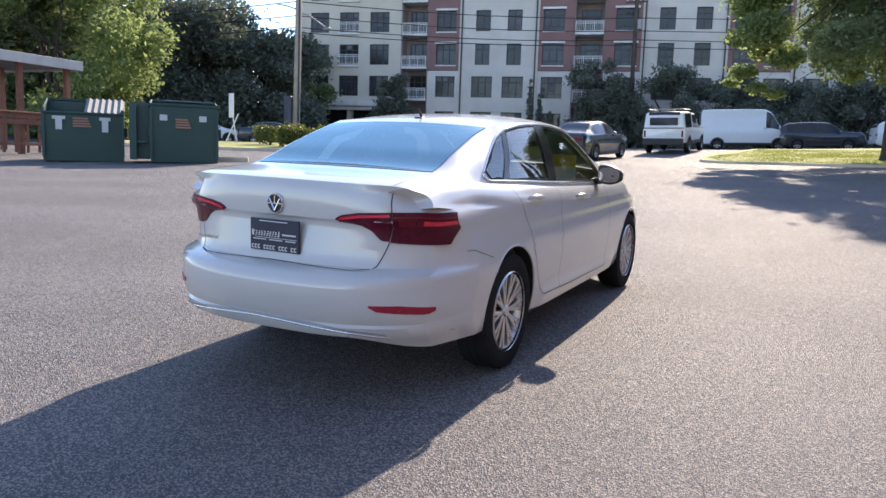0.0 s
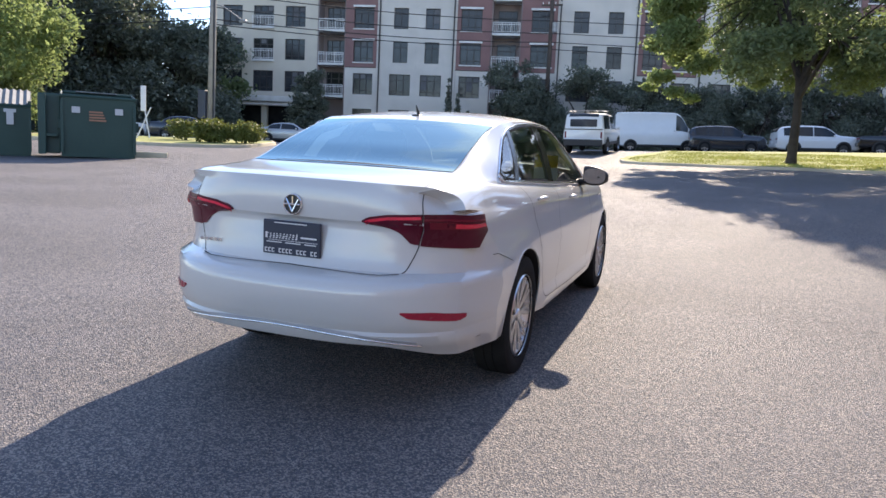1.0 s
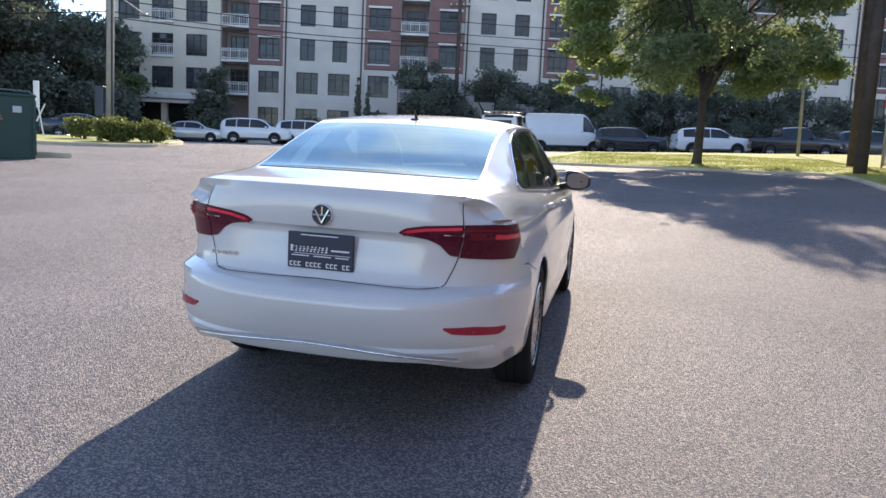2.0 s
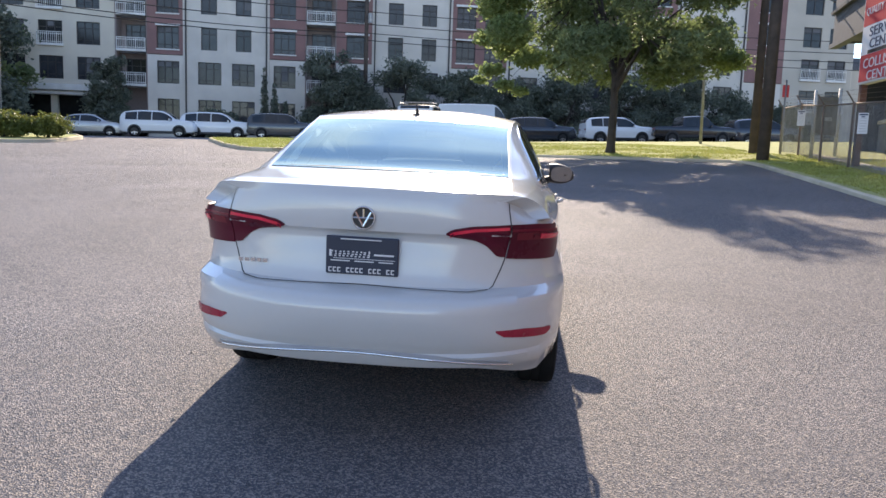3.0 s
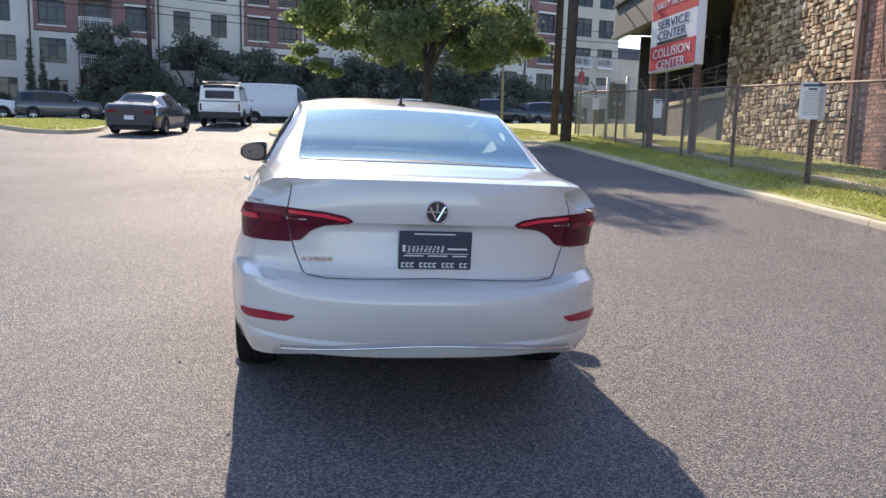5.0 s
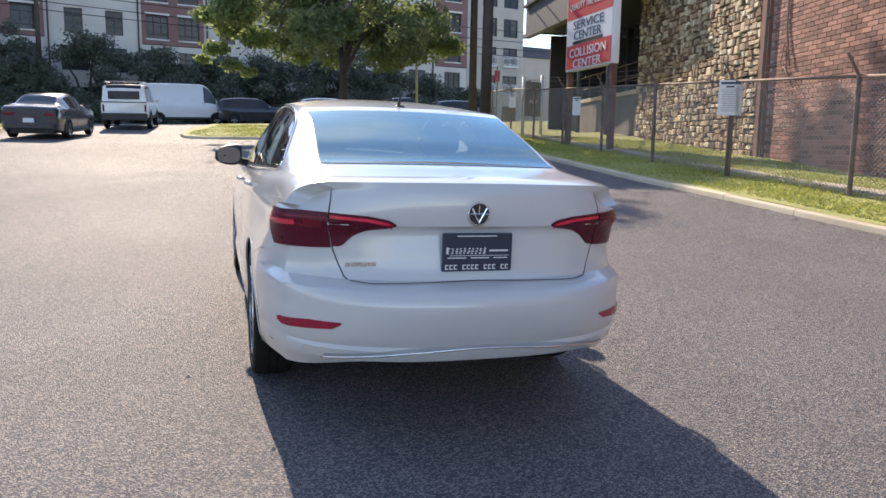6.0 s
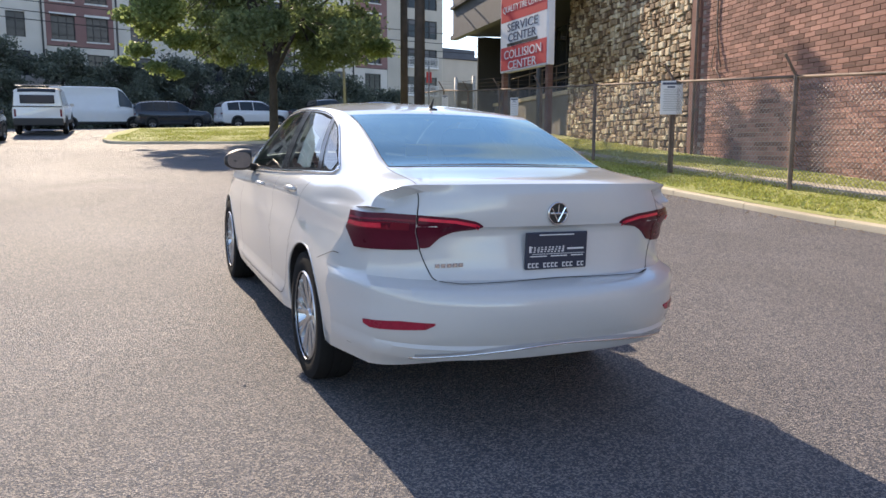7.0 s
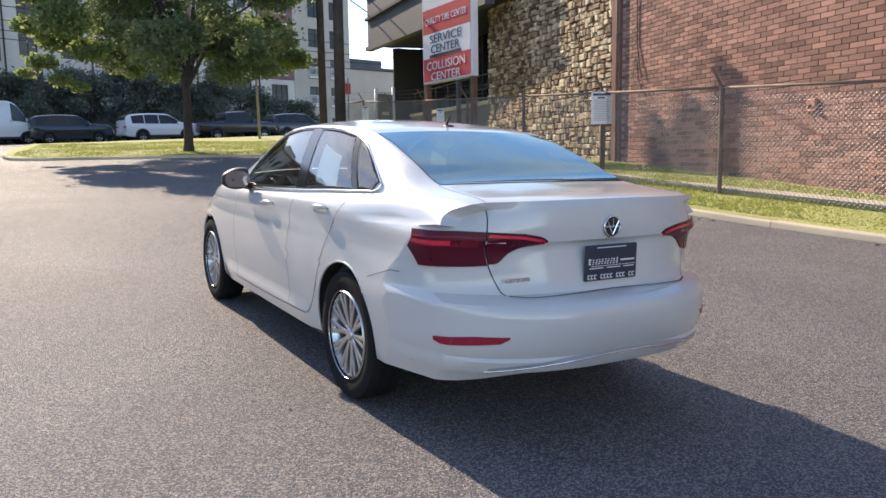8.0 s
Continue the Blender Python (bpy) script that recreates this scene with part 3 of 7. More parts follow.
# two islands on the left
ISLE_2 = rounded([(-15.12, 32.23), (-11.61, 25.49), (-9.65, 22.83), (-8.32, 22.56), (-7.91, 24.98), (-8.95, 31.47), (-11.43, 34.93)], 1.2)
ISLE_3 = rounded([(-26.62, 20.34), (-21.27, 20.94), (-18.94, 21.33), (-17.22, 22.7), (-18.17, 26.71), (-22.7, 33.11), (-30.81, 30.31), (-30.7, 23.23)], 1.6)
for line, what in ((ISLE_2, "kerbed grass island at the lot's exit"), (ISLE_3, "kerbed grass island with round bushes")):
    inner = lambda x, y: 0.12 + 0.015 * noise.noise((x, y, 3))
    structure("grass_island", fill(line, inner, 0.8), GRASS_SOIL, what, True)
    kerb_stones("kerb", line + [line[0]], "pale concrete kerb of a grass island", 1.2)


# ---- the apartment house ----
def section(g, s0, s1, wins, floors, z_base, z_top, y0=0.0, deep=0.35):
    """A wall with openings: piers, and bands between the floors."""
    edges = [s0] + [e for w in wins for e in w] + [s1]
    for i in range(0, len(edges), 2):
        g.box(edges[i], edges[i + 1], y0, y0 + deep, z_base, z_top)
    for a, b in wins:
        zz = [z_base] + [e for f in floors for e in f] + [z_top]
        for i in range(0, len(zz), 2):
            g.box(a, b, y0, y0 + deep, zz[i], zz[i + 1])


apartments = thing("apartment_building", "five-storey apartment house of cream and white stucco and red brick", "building", Matrix.Translation((FRONT.x, FRONT.y, 0)) @ pose(0, 0, 0, 0, 0, 12.7))
FLOORS = [(3.5, 5.4), (6.72, 8.65), (9.68, 11.60), (12.72, 14.60), (15.75, 17.6)]
UP = FLOORS[1:]
WIN = {}


def lattice(xs_, zs_, y0, y1):
    """A frame with bars as one mesh: every second cell of the two lists is open."""
    g_ = Geo()
    nx, nz = len(xs_), len(zs_)
    for y in (y0, y1):
        g_.v += [(x, y, z) for x in xs_ for z in zs_]
    solid = lambda i, j: 0 <= i < nx - 1 and 0 <= j < nz - 1 and not (i % 2 == 1 and j % 2 == 1)
    o = nx * nz
    for i in range(nx - 1):
        for j in range(nz - 1):
            if solid(i, j):
                a_, b_, c_, d_ = i * nz + j, (i + 1) * nz + j, (i + 1) * nz + j + 1, i * nz + j + 1
                g_.f += [(a_, b_, c_, d_), (o + d_, o + c_, o + b_, o + a_)]
                for (di, dj, p_, q_) in ((0, -1, a_, b_), (1, 0, b_, c_), (0, 1, c_, d_), (-1, 0, d_, a_)):
                    if not solid(i + di, j + dj):
                        g_.f.append((q_, p_, o + p_, o + q_))
    return g_



def window_set(a, b, z0, z1, style, y0=0.0):
    """A window: dark frame with bars, pane, and a half-drawn blind."""
    w, h = round(b - a, 2), round(z1 - z0, 2)
    key = (w, h, style)
    if key not in WIN:
        gl = Geo()
        t = 0.07
        bars = {"two": [w / 2], "three": [w / 3, 2 * w / 3], "door": [w * 0.28, w * 0.72]}[style]
        xs_ = [0, t] + [e for x in bars for e in (x - 0.035, x + 0.035)] + [w - t, w]
        zs_ = [0, t] + ([h * 0.2 - 0.025, h * 0.2 + 0.025] if style == "three" else []) + [h * 0.72 - 0.03, h * 0.72 + 0.03, h - t, h]
        fr = lattice(xs_, zs_, 0.10, 0.21)
        gl.box(t, w - t, 0.15, 0.165, t, h - t)
        WIN[key] = (mesh_of("window_frame", fr, WINDOW_FRAME), mesh_of("pane", gl, WINDOW_GLASS))
    host = new("window", WIN[key][0])
    host.parent = apartments
    host.location = (a, y0, z0)
    pane = new("pane", WIN[key][1])
    pane.parent = host
    if random.random() < 0.45 and style != "door":
        n = len([w for w in range(3 if style == "three" else 2)])
        for i in range(n):
            if random.random() < 0.6:
                x0, x1 = w * i / n + 0.08, w * (i + 1) / n - 0.08
                part("blind", Geo().box(x0, x1, 0.142, 0.148, h * random.choice((0.76, 0.76, 0.3)), h - 0.08), BLIND, host)
    return host


def rail_set(a, b, z, y0, y1, name="balcony"):
    """A balcony with slab, top rail and bars."""
    host = part(name, Geo().box(a, b, y0, y1, z - 0.22, z, None, 0.02), TRIM_WHITE, apartments)
    g = Geo()
    for zz in (z + 0.1, z + 0.92, z + 0.75):
        g.box(a + 0.03, b - 0.03, y0 + 0.03, y0 + 0.07, zz, zz + 0.05)
    n = int((b - a) / 0.16)
    for i in range(n + 1):
        x = a + 0.05 + (b - a - 0.1) * i / n
        big = i % 5 == 0
        g.box(x - (0.03 if big else 0.012), x + (0.03 if big else 0.012), y0 + 0.03, y0 + 0.07, z, z + 0.95)
    part("railing", g, RAIL_WHITE, host)


TOP = 19.4
BASE = 1.2
g = Geo()
cols = [(0.71, 2.64), (3.75, 5.72), (6.87, 8.80)]
section(g, -0.4, 10.0, cols, UP, 6.05, TOP)
g.box(-0.4, 0.2, 0, 0.5, BASE, 6.05).box(9.3, 10.0, 0, 0.5, BASE, 6.05).box(4.6, 5.1, 0.1, 0.6, BASE, 5.4)
part("wall", g, STUCCO_CREAM, apartments, "cream stucco wall")
part("canopy_band", Geo().box(-0.5, 9.3, -0.7, 0.35, 5.72, 6.25, None, 0.04).box(-0.5, 9.3, -0.45, 0.3, 5.36, 5.66, None, 0.03), TRIM_WHITE, apartments)
part("shopfront", Geo().box(0.2, 9.3, 1.6, 1.7, BASE, 5.6), WINDOW_GLASS, apartments, "dark shop windows under the canopy")
for z0, z1 in UP:
    for i, (a, b) in enumerate(cols):
        window_set(a, b, z0, z1, "three")
        if i == 1 and z0 > 8:
            rail_set(a - 0.1, b + 0.1, z0 + 0.0, -0.22, 0.02, "juliet_balcony")


def bay(s0, s1):
    """A recessed bay of balconies."""
    g2 = Geo().box(s0, s1, 1.6, 1.8, BASE, TOP).box(s0 - 0.02, s0 + 0.12, 0.05, 1.6, BASE, TOP).box(s1 - 0.12, s1 + 0.02, 0.05, 1.6, BASE, TOP)
    part("recess_wall", g2, DARK_RECESS, apartments, "dark wall behind the balconies")
    for z0, z1 in UP:
        rail_set(s0 + 0.12, s1 - 0.12, z0 - 0.15, -0.15, 1.6)
        window_set(s0 + 0.5, s1 - 0.5, z0 - 0.1, z1 + 0.2, "door", 1.42)


def red_pier(s0, s1, wins):
    g2 = Geo()
    section(g2, s0, s1, wins, UP[1:], 9.2, TOP, -0.06)
    part("brick_wall", g2, FACE_RED, apartments, "dull red brick facing")
    g3 = Geo()
    section(g3, s0, s1, wins, FLOORS[:2], BASE, 9.15)
    part("wall", g3, STUCCO_WHITE, apartments, "pale stucco base wall")
    for a, b in wins:
        for z0, z1 in FLOORS:
            window_set(a, b, z0, z1, "three")
            if z0 > 9:
                part("lintel", Geo().box(a - 0.1, b + 0.1, -0.14, 0.1, z1 + 0.02, z1 + 0.2), TRIM_WHITE, apartments)
                part("sill", Geo().box(a - 0.06, b + 0.06, -0.13, 0.08, z0 - 0.12, z0 - 0.01), TRIM_WHITE, apartments)


def white_block(s0, s1, lows, highs):
    g2 = Geo()
    section(g2, s0, s1, lows, FLOORS[:2], BASE, 9.1, -0.12)
    section(g2, s0, s1, highs, UP[1:], 9.1, TOP, -0.12)
    for x in (s0 + (s1 - s0) * 0.5,):
        g2.box(x - 0.02, x + 0.02, -0.135, -0.1, 9.1, TOP)
    part("wall", g2, STUCCO_WHITE, apartments, "white stucco wall")
    g4 = Geo()
    for x in (s0 + 0.25, s1 - 0.25):
        g4.box(x - 0.06, x + 0.06, -0.24, -0.12, BASE, TOP)
    part("downpipe", g4, WINDOW_FRAME, apartments)
    for a, b in lows:
        for z0, z1 in FLOORS[:2]:
            window_set(a, b, z0, z1, "three", -0.12)
    for a, b in highs:
        for z0, z1 in UP[1:]:
            window_set(a, b, z0, z1, "two", -0.12)


bay(10.0, 12.7)
red_pier(12.7, 15.72, [(13.5, 15.37)])
white_block(15.72, 23.1, [(16.98, 18.96), (19.87, 21.84)], [(17.25, 18.62), (20.2, 21.54)])
red_pier(23.1, 26.2, [(23.45, 25.37)])
bay(26.2, 28.95)
red_pier(28.95, 32.1, [(29.82, 31.76)])
white_block(32.1, 39.3, [(33.2, 35.15), (36.2, 38.1)], [(33.53, 34.87), (36.55, 37.87)])
red_pier(39.3, 44.4, [(39.7, 41.46), (42.3, 44.0)])
white_block(44.4, 51.5, [(45.4, 47.35), (48.5, 50.4)], [(45.72, 47.08), (48.8, 50.1)])
red_pier(51.5, 54.6, [(52.0, 53.9)])
bay(54.6, 57.4)
red_pier(57.4, 60.4, [(57.9, 59.8)])
white_block(60.4, 67.4, [(61.4, 63.3), (64.4, 66.3)], [(61.7, 63.0), (64.7, 66.0)])
red_pier(67.4, 71.3, [(68.6, 70.5)])
g = Geo()
cols2 = [(73.15, 75.0), (75.85, 77.7)]
section(g, 71.3, 78.4, cols2, FLOORS, BASE, TOP, -0.05)
part("wall", g, STUCCO_BEIGE, apartments, "beige stucco end wall")
for a, b in cols2:
    for i, (z0, z1) in enumerate(FLOORS):
        window_set(a, b, z0, z1, "two", -0.05)
        if i in (1, 2):
            rail_set(a - 0.1, b + 0.1, z0 + 0.05, -0.3, 0.0, "juliet_balcony")
part("end_wall", Geo().box(-0.45, -0.4, 0, 18, BASE, TOP).box(78.4, 78.5, 0, 18, BASE, TOP).box(-0.4, 78.4, 17.7, 18, BASE, TOP), STUCCO_CREAM, apartments)
roof_g = Geo().box(-0.6, 78.7, -0.6, 18.2, TOP, TOP + 0.5, None, 0.05)
for a, b in ((-0.4, 10.0), (15.7, 23.1), (32.1, 39.3), (44.4, 51.5), (60.4, 67.4)):
    roof_g.box(a - 0.1, b + 0.1, -0.35, 0.4, TOP + 0.45, TOP + 1.3, None, 0.04)
part("roof", roof_g, TRIM_WHITE, apartments, "flat roof with pale cornice")

# ---- the white sedan ----
# Its own frame: x to its right, y ahead, z up, the rear axle's middle on the ground as origin.
HALF = [(0.17, 0.775), (0.24, 0.825), (0.32, 0.847), (0.45, 0.862), (0.60, 0.872), (0.74, 0.866), (0.80, 0.855), (0.86, 0.849), (0.90, 0.848), (0.94, 0.842), (1.00, 0.82), (1.05, 0.795)]
TAIL = [(0.17, -0.95), (0.30, -1.01), (0.342, -1.050), (0.36, -1.068), (0.40, -1.085), (0.415, -1.075), (0.43, -1.085), (0.50, -1.108), (0.56, -1.118), (0.615, -1.112), (0.640, -1.085), (0.655, -1.03), (0.668, -0.985), (0.70, -0.968),
        (0.80, -0.950), (0.858, -0.938), (0.872, -0.940), (0.884, -0.958), (0.94, -0.962), (1.00, -0.958), (1.035, -0.950), (1.05, -0.935), (1.06, -0.915)]
NOSE = [(0.17, 3.30), (0.3, 3.46), (0.5, 3.55), (0.68, 3.52), (0.78, 3.42), (0.88, 3.15), (1.0, 3.0)]
NOSE_C = 0.80
CORNERS = [(0.2, 0.58), (0.45, 0.58), (0.58, 0.66), (0.66, 0.56), (0.75, 0.48), (0.84, 0.37), (0.9, 0.33), (1.06, 0.33)]  # how deep the tail's corner is, by height


def half_w(z):
    return smooth_table(HALF, z)


def corner(z):
    return smooth_table(CORNERS, z)


def tail_y(z, a=0.0):
    """The tail's own place at a height; beside the lid the wing leans forward above the lamps."""
    return smooth_table(TAIL, z) + 1.6 * ease(0.765, 0.92, a) * max(0.0, z - 0.939)


def bow(r, c, n=2.8, m=2.0):
    """How far a rounded end falls back at the fraction r of its half width."""
    return c * (1 - (1 - min(1.0, abs(r)) ** n) ** (1 / m))


def side_pull(y, z=0.5):
    """How far the flank is drawn in: towards nose and tail, and above the lamps at the tail; the doors flare out over the sill."""
    tail = 1 - ease(-0.5, 0.3, y)
    flare = 0.024 * (1 - ease(0.325, 0.40, z)) * ease(0.38, 0.55, y) * (1 - ease(2.1, 2.35, y))
    return (1 - 0.014 * ((y - 1.2) / 1.5) ** 2 - 0.02 * ease(2.4, 3.3, y) + flare) * (1 - tail * (0.04 * ease(0.60, 0.82, z) + 0.036 * ease(0.86, 1.0, z)))


def skin(a, z, out=0.0, side=1):
    """A place on the lower body: a from 0 at the tail's middle to 1 at its corner, then metres along the side."""
    def raw(a_, z_):
        w = half_w(z_)
        y0 = tail_y(z_, a_)
        if a_ <= 1:
            y = y0 + bow(a_, corner(z_))
            return Vector((w * a_ * side_pull(max(y, -0.6), z_), y, z_))
        y = y0 + corner(z_) + (a_ - 1)
        return Vector((w * side_pull(y, z_), y, z_))

    p = raw(a, z)
    if out:
        e = 0.004
        du = raw(a + e, z) - raw(a - e if a > e else a, z)
        dv = raw(a, z + e) - raw(a, z - e)
        n = du.cross(dv)
        if n.length > 1e-9:
            p = p + n.normalized() * out
    return Vector((p.x * side, p.y, p.z))


# the upper half: rows of y, edge height, belt x and z, rail x and z, middle z
UPPER = [
    (-0.935, 0.958, 0.655, 1.045, 0.600, 1.053, 1.060), (-0.88, 0.956, 0.662, 1.052, 0.600, 1.064, 1.072), (-0.70, 0.948, 0.682, 1.056, 0.595, 1.078, 1.086),
    (-0.47, 0.940, 0.702, 1.055, 0.585, 1.098, 1.103), (-0.15, 0.930, 0.727, 1.043, 0.568, 1.204, 1.211), (0.15, 0.921, 0.757, 1.026, 0.553, 1.302, 1.315),
    (0.31, 0.916, 0.771, 1.016, 0.557, 1.3435, 1.3655), (0.38, 0.913, 0.776, 1.012, 0.560, 1.357, 1.379), (0.75, 0.896, 0.792, 0.988, 0.573, 1.379, 1.419), (1.10, 0.882, 0.797, 0.972, 0.577, 1.383, 1.431),
    (1.45, 0.868, 0.797, 0.957, 0.575, 1.365, 1.416), (1.72, 0.858, 0.795, 0.948, 0.585, 1.303, 1.350), (2.08, 0.852, 0.785, 0.945, 0.615, 1.160, 1.198),
    (2.42, 0.852, 0.765, 0.945, 0.680, 0.990, 1.030), (2.80, 0.848, 0.745, 0.930, 0.640, 0.960, 0.990), (3.10, 0.830, 0.720, 0.895, 0.600, 0.915, 0.938), (3.36, 0.785, 0.690, 0.820, 0.560, 0.835, 0.850),
]
UP_T = [[(r[0], r[i]) for r in UPPER] for i in range(7)]


def upper(y, k):
    return smooth_table(UP_T[k], y)


def row_y(y, x, f=2.0, z=1.06):
    """Rows near the tail bend with its rounded plan."""
    w = half_w(upper(y, 1))
    k = 1 - ease(-0.935, 0.05, y)
    k *= 1 - 0.55 * ease(-0.62, -0.42, y) * (1 - ease(1.0, 2.0, f))
    kf = ease(2.5, 3.36, y)
    flat = smooth_table(TAIL, z)
    lip = (min(0.0, flat + 0.935) + tail_y(z, x / w) - flat) * (1 - ease(-0.935, -0.60, y))  # meets the tail below it
    return y + lip + bow(x / w, corner(1.0)) * k - bow(x / w, NOSE_C, 2.4) * kf * 0.9


def roof_skin(y, f, out=0.0):
    """A place on the upper body. f: 0 the middle, 1 the rail, 2 the belt, 3 the edge; negative on the left."""
    s, f = (1, f) if f >= 0 else (-1, -f)

    def raw(y_, f_):
        xr, zr, xb, zb, zc, ze = upper(y_, 4), upper(y_, 5), upper(y_, 2), upper(y_, 3), upper(y_, 6), upper(y_, 1)
        xe = half_w(ze) * side_pull(y_, ze)
        if f_ <= 1:
            x, z = xr * f_, zc - (zc - zr) * abs(f_) ** (2.0 + 0.6 * ease(0.2, 0.6, y_))
        elif f_ <= 2:
            t = f_ - 1
            b = 0.018 * math.sin(math.pi * t) * min(1, (zr - zb) / 0.2)
            x, z = xr + (xb - xr) * t + b, zr + (zb - zr) * t + b * 0.5
        else:
            t = f_ - 2
            b = 0.10 * (zb - ze) * math.sin(math.pi * t)
            x, z = xb + (xe - xb) * t + b, zb + (ze - zb) * t + b
        return Vector((x, row_y(y_, x, f_, z), z))

    p = raw(y, f)
    if out:
        e = 0.004
        n = (raw(y, f + e) - raw(y, f - e)).cross(raw(y + e, f) - raw(y - e, f))
        if n.length > 1e-12:
            n.normalize()
            if n.z < 0 or (abs(n.z) < 0.3 and n.x < 0):
                n = -n
            p = p + n * out
    return Vector((p.x * s, p.y, p.z))


# windows on the side: the line over them and the belt, as (y, f); f falls upward
OVER = [(-0.10, 1.75), (-0.03, 1.60), (0.05, 1.465), (0.14, 1.345), (0.25, 1.215), (0.40, 1.128), (0.59, 1.085), (0.80, 1.068), (1.05, 1.066), (1.30, 1.075), (1.52, 1.090), (1.66, 1.120), (1.80, 1.230), (1.90, 1.430), (1.955, 1.72), (1.97, 1.90)]
BELT = [(-0.12, 1.935), (0.75, 1.93), (2.0, 1.94)]
# each window from its rear to its front end: y at the belt and y at the top
QUARTER = [(-0.065, -0.088), (-0.02, 0.06), (0.03, 0.19), (0.095, 0.355)]
REAR_DOOR = [(0.135, 0.400), (0.35, 0.57), (0.55, 0.74), (0.745, 0.915)]
FRONT_DOOR = [(0.855, 1.035), (1.15, 1.25), (1.50, 1.52), (1.75, 1.72), (1.88, 1.86), (1.955, 1.955)]
PILLAR = [(0.735, 0.905), (0.80, 0.975), (0.865, 1.045)]
DIVIDER = [(0.085, 0.345), (0.115, 0.378), (0.145, 0.410)]
GLASS_Y = (-0.455, 0.265)


def columns(window, n=16):
    """Foot and head of each upright line of a window, as (y, f) pairs."""
    pairs = []
    for k in steps(0, len(window) - 1.0001, n):
        i, t = int(k), k - int(k)
        yb, yt = (window[i][c] + (window[i + 1][c] - window[i][c]) * t for c in (0, 1))
        pairs.append(((yb, lerp_table(BELT, yb)), (yt, lerp_table(OVER, yt))))
    return pairs


def window_ring(window):
    """The window's outline as (y, f) places."""
    cols = columns(window)
    side_line = lambda c: [(c[0][0] + (c[1][0] - c[0][0]) * k, c[0][1] + (c[1][1] - c[0][1]) * k) for k in steps(0, 1, 8)[1:-1]]
    return [c[0] for c in cols] + side_line(cols[-1]) + [c[1] for c in cols[::-1]] + side_line(cols[0])[::-1]


def shrunk(ring, by):
    cy, cf = sum(p[0] for p in ring) / len(ring), sum(p[1] for p in ring) / len(ring)
    return [(cy + (y - cy) * by, cf + (f - cf) * by) for y, f in ring]


HOLES = [shrunk(window_ring(w), k) for w, k in ((QUARTER, 0.90), (REAR_DOOR, 0.955), (FRONT_DOOR, 0.97))]


def in_window(y, f):
    f = abs(f)
    if 1 < f < 2 and any(inside((y, f), h) for h in HOLES):
        return True
    if GLASS_Y[0] + 0.03 < y < GLASS_Y[1] - 0.03 and f < 0.93:
        return True
    return 1.62 < y < 2.33 and f < 0.92


sedan = thing("car", "pearl white four-door sedan parked in the lot", "car", LOT.copy())
body_g = Geo()
# upper shell
rows_y = steps(-0.935, -0.47, 12) + steps(-0.47, 0.85, 110)[1:] + steps(0.85, 2.42, 100)[1:] + steps(2.42, 3.36, 22)[1:]
fs_half = steps(0, 1, 14) + steps(1, 2, 40)[1:] + steps(2, 3, 8)[1:]
fs_all = [-f for f in fs_half[::-1]] + fs_half[1:]
nf = len(fs_all)
for y in rows_y:
    for f in fs_all:
        body_g.v.append(tuple(roof_skin(y, f)))
for i in range(len(rows_y) - 1):
    for j in range(nf - 1):
        ym, fm = (rows_y[i] + rows_y[i + 1]) / 2, (fs_all[j] + fs_all[j + 1]) / 2
        if not in_window(ym, fm):
            body_g.f.append((i * nf + j, i * nf + j + 1, (i + 1) * nf + j + 1, (i + 1) * nf + j))
# lower shell hangs from the upper shell's rim: tail row, both sides, nose row
rim = [(0, j) for j in range(nf // 2, nf)] + [(i, nf - 1) for i in range(1, len(rows_y))] + [(len(rows_y) - 1, j) for j in range(nf - 2, nf // 2 - 1, -1)]
levels = [1.0, 0.985, 0.965, 0.95, 0.935, 0.92, 0.90, 0.885, 0.875, 0.862, 0.84, 0.80, 0.76, 0.72, 0.69, 0.668, 0.655, 0.64, 0.615, 0.58, 0.54, 0.50, 0.46, 0.43, 0.415, 0.40, 0.36, 0.34, 0.32, 0.30, 0.28, 0.24, 0.20, 0.17]
ARCH_R, REAR_AX, FRONT_AX, AX_Z = 0.350, 0.0, 2.686, 0.345
ARCHES = (REAR_AX + 0.025, FRONT_AX + 0.015)


def rim_drop(i, j, z):
    """The place under a rim point at the height z."""
    p = Vector(body_g.v[i * nf + j])
    x = abs(p.x)
    w = half_w(z)
    if i == 0:
        r = min(1.0, x / half_w(upper(rows_y[0], 1)))
        y = tail_y(z, r) + bow(r, corner(z))
        return Vector((w * r * side_pull(max(y, -0.6), z), y, z))
    if i == len(rows_y) - 1:
        we = half_w(upper(rows_y[-1], 1))
        r = min(1.0, x / we)
        yn = smooth_table(NOSE, z)
        return Vector((w * r * side_pull(2.6), yn - bow(r, NOSE_C, 2.4), z))
    y0, y1 = Vector(body_g.v[nf - 1]).y, Vector(body_g.v[(len(rows_y) - 1) * nf + nf - 1]).y
    t = (p.y - y0) / (y1 - y0)
    ya, yb = tail_y(z, 1.0) + corner(z), smooth_table(NOSE, z) - NOSE_C
    y = p.y + (ya - y0) * max(0.0, 1 - t * 5) + (yb - y1) * max(0.0, 1 - (1 - t) * 6)
    return Vector((w * side_pull(y, z), y, z))


def hem(i, y, r):
    """Height of the body's lower edge: high at the tail, lower between the wheels."""
    if i == 0 or y < -0.20:
        return 0.352 - 0.070 * ease(0.55, 0.98, r)
    return 0.282 + (0.258 - 0.282) * ease(-0.1, 0.3, y)


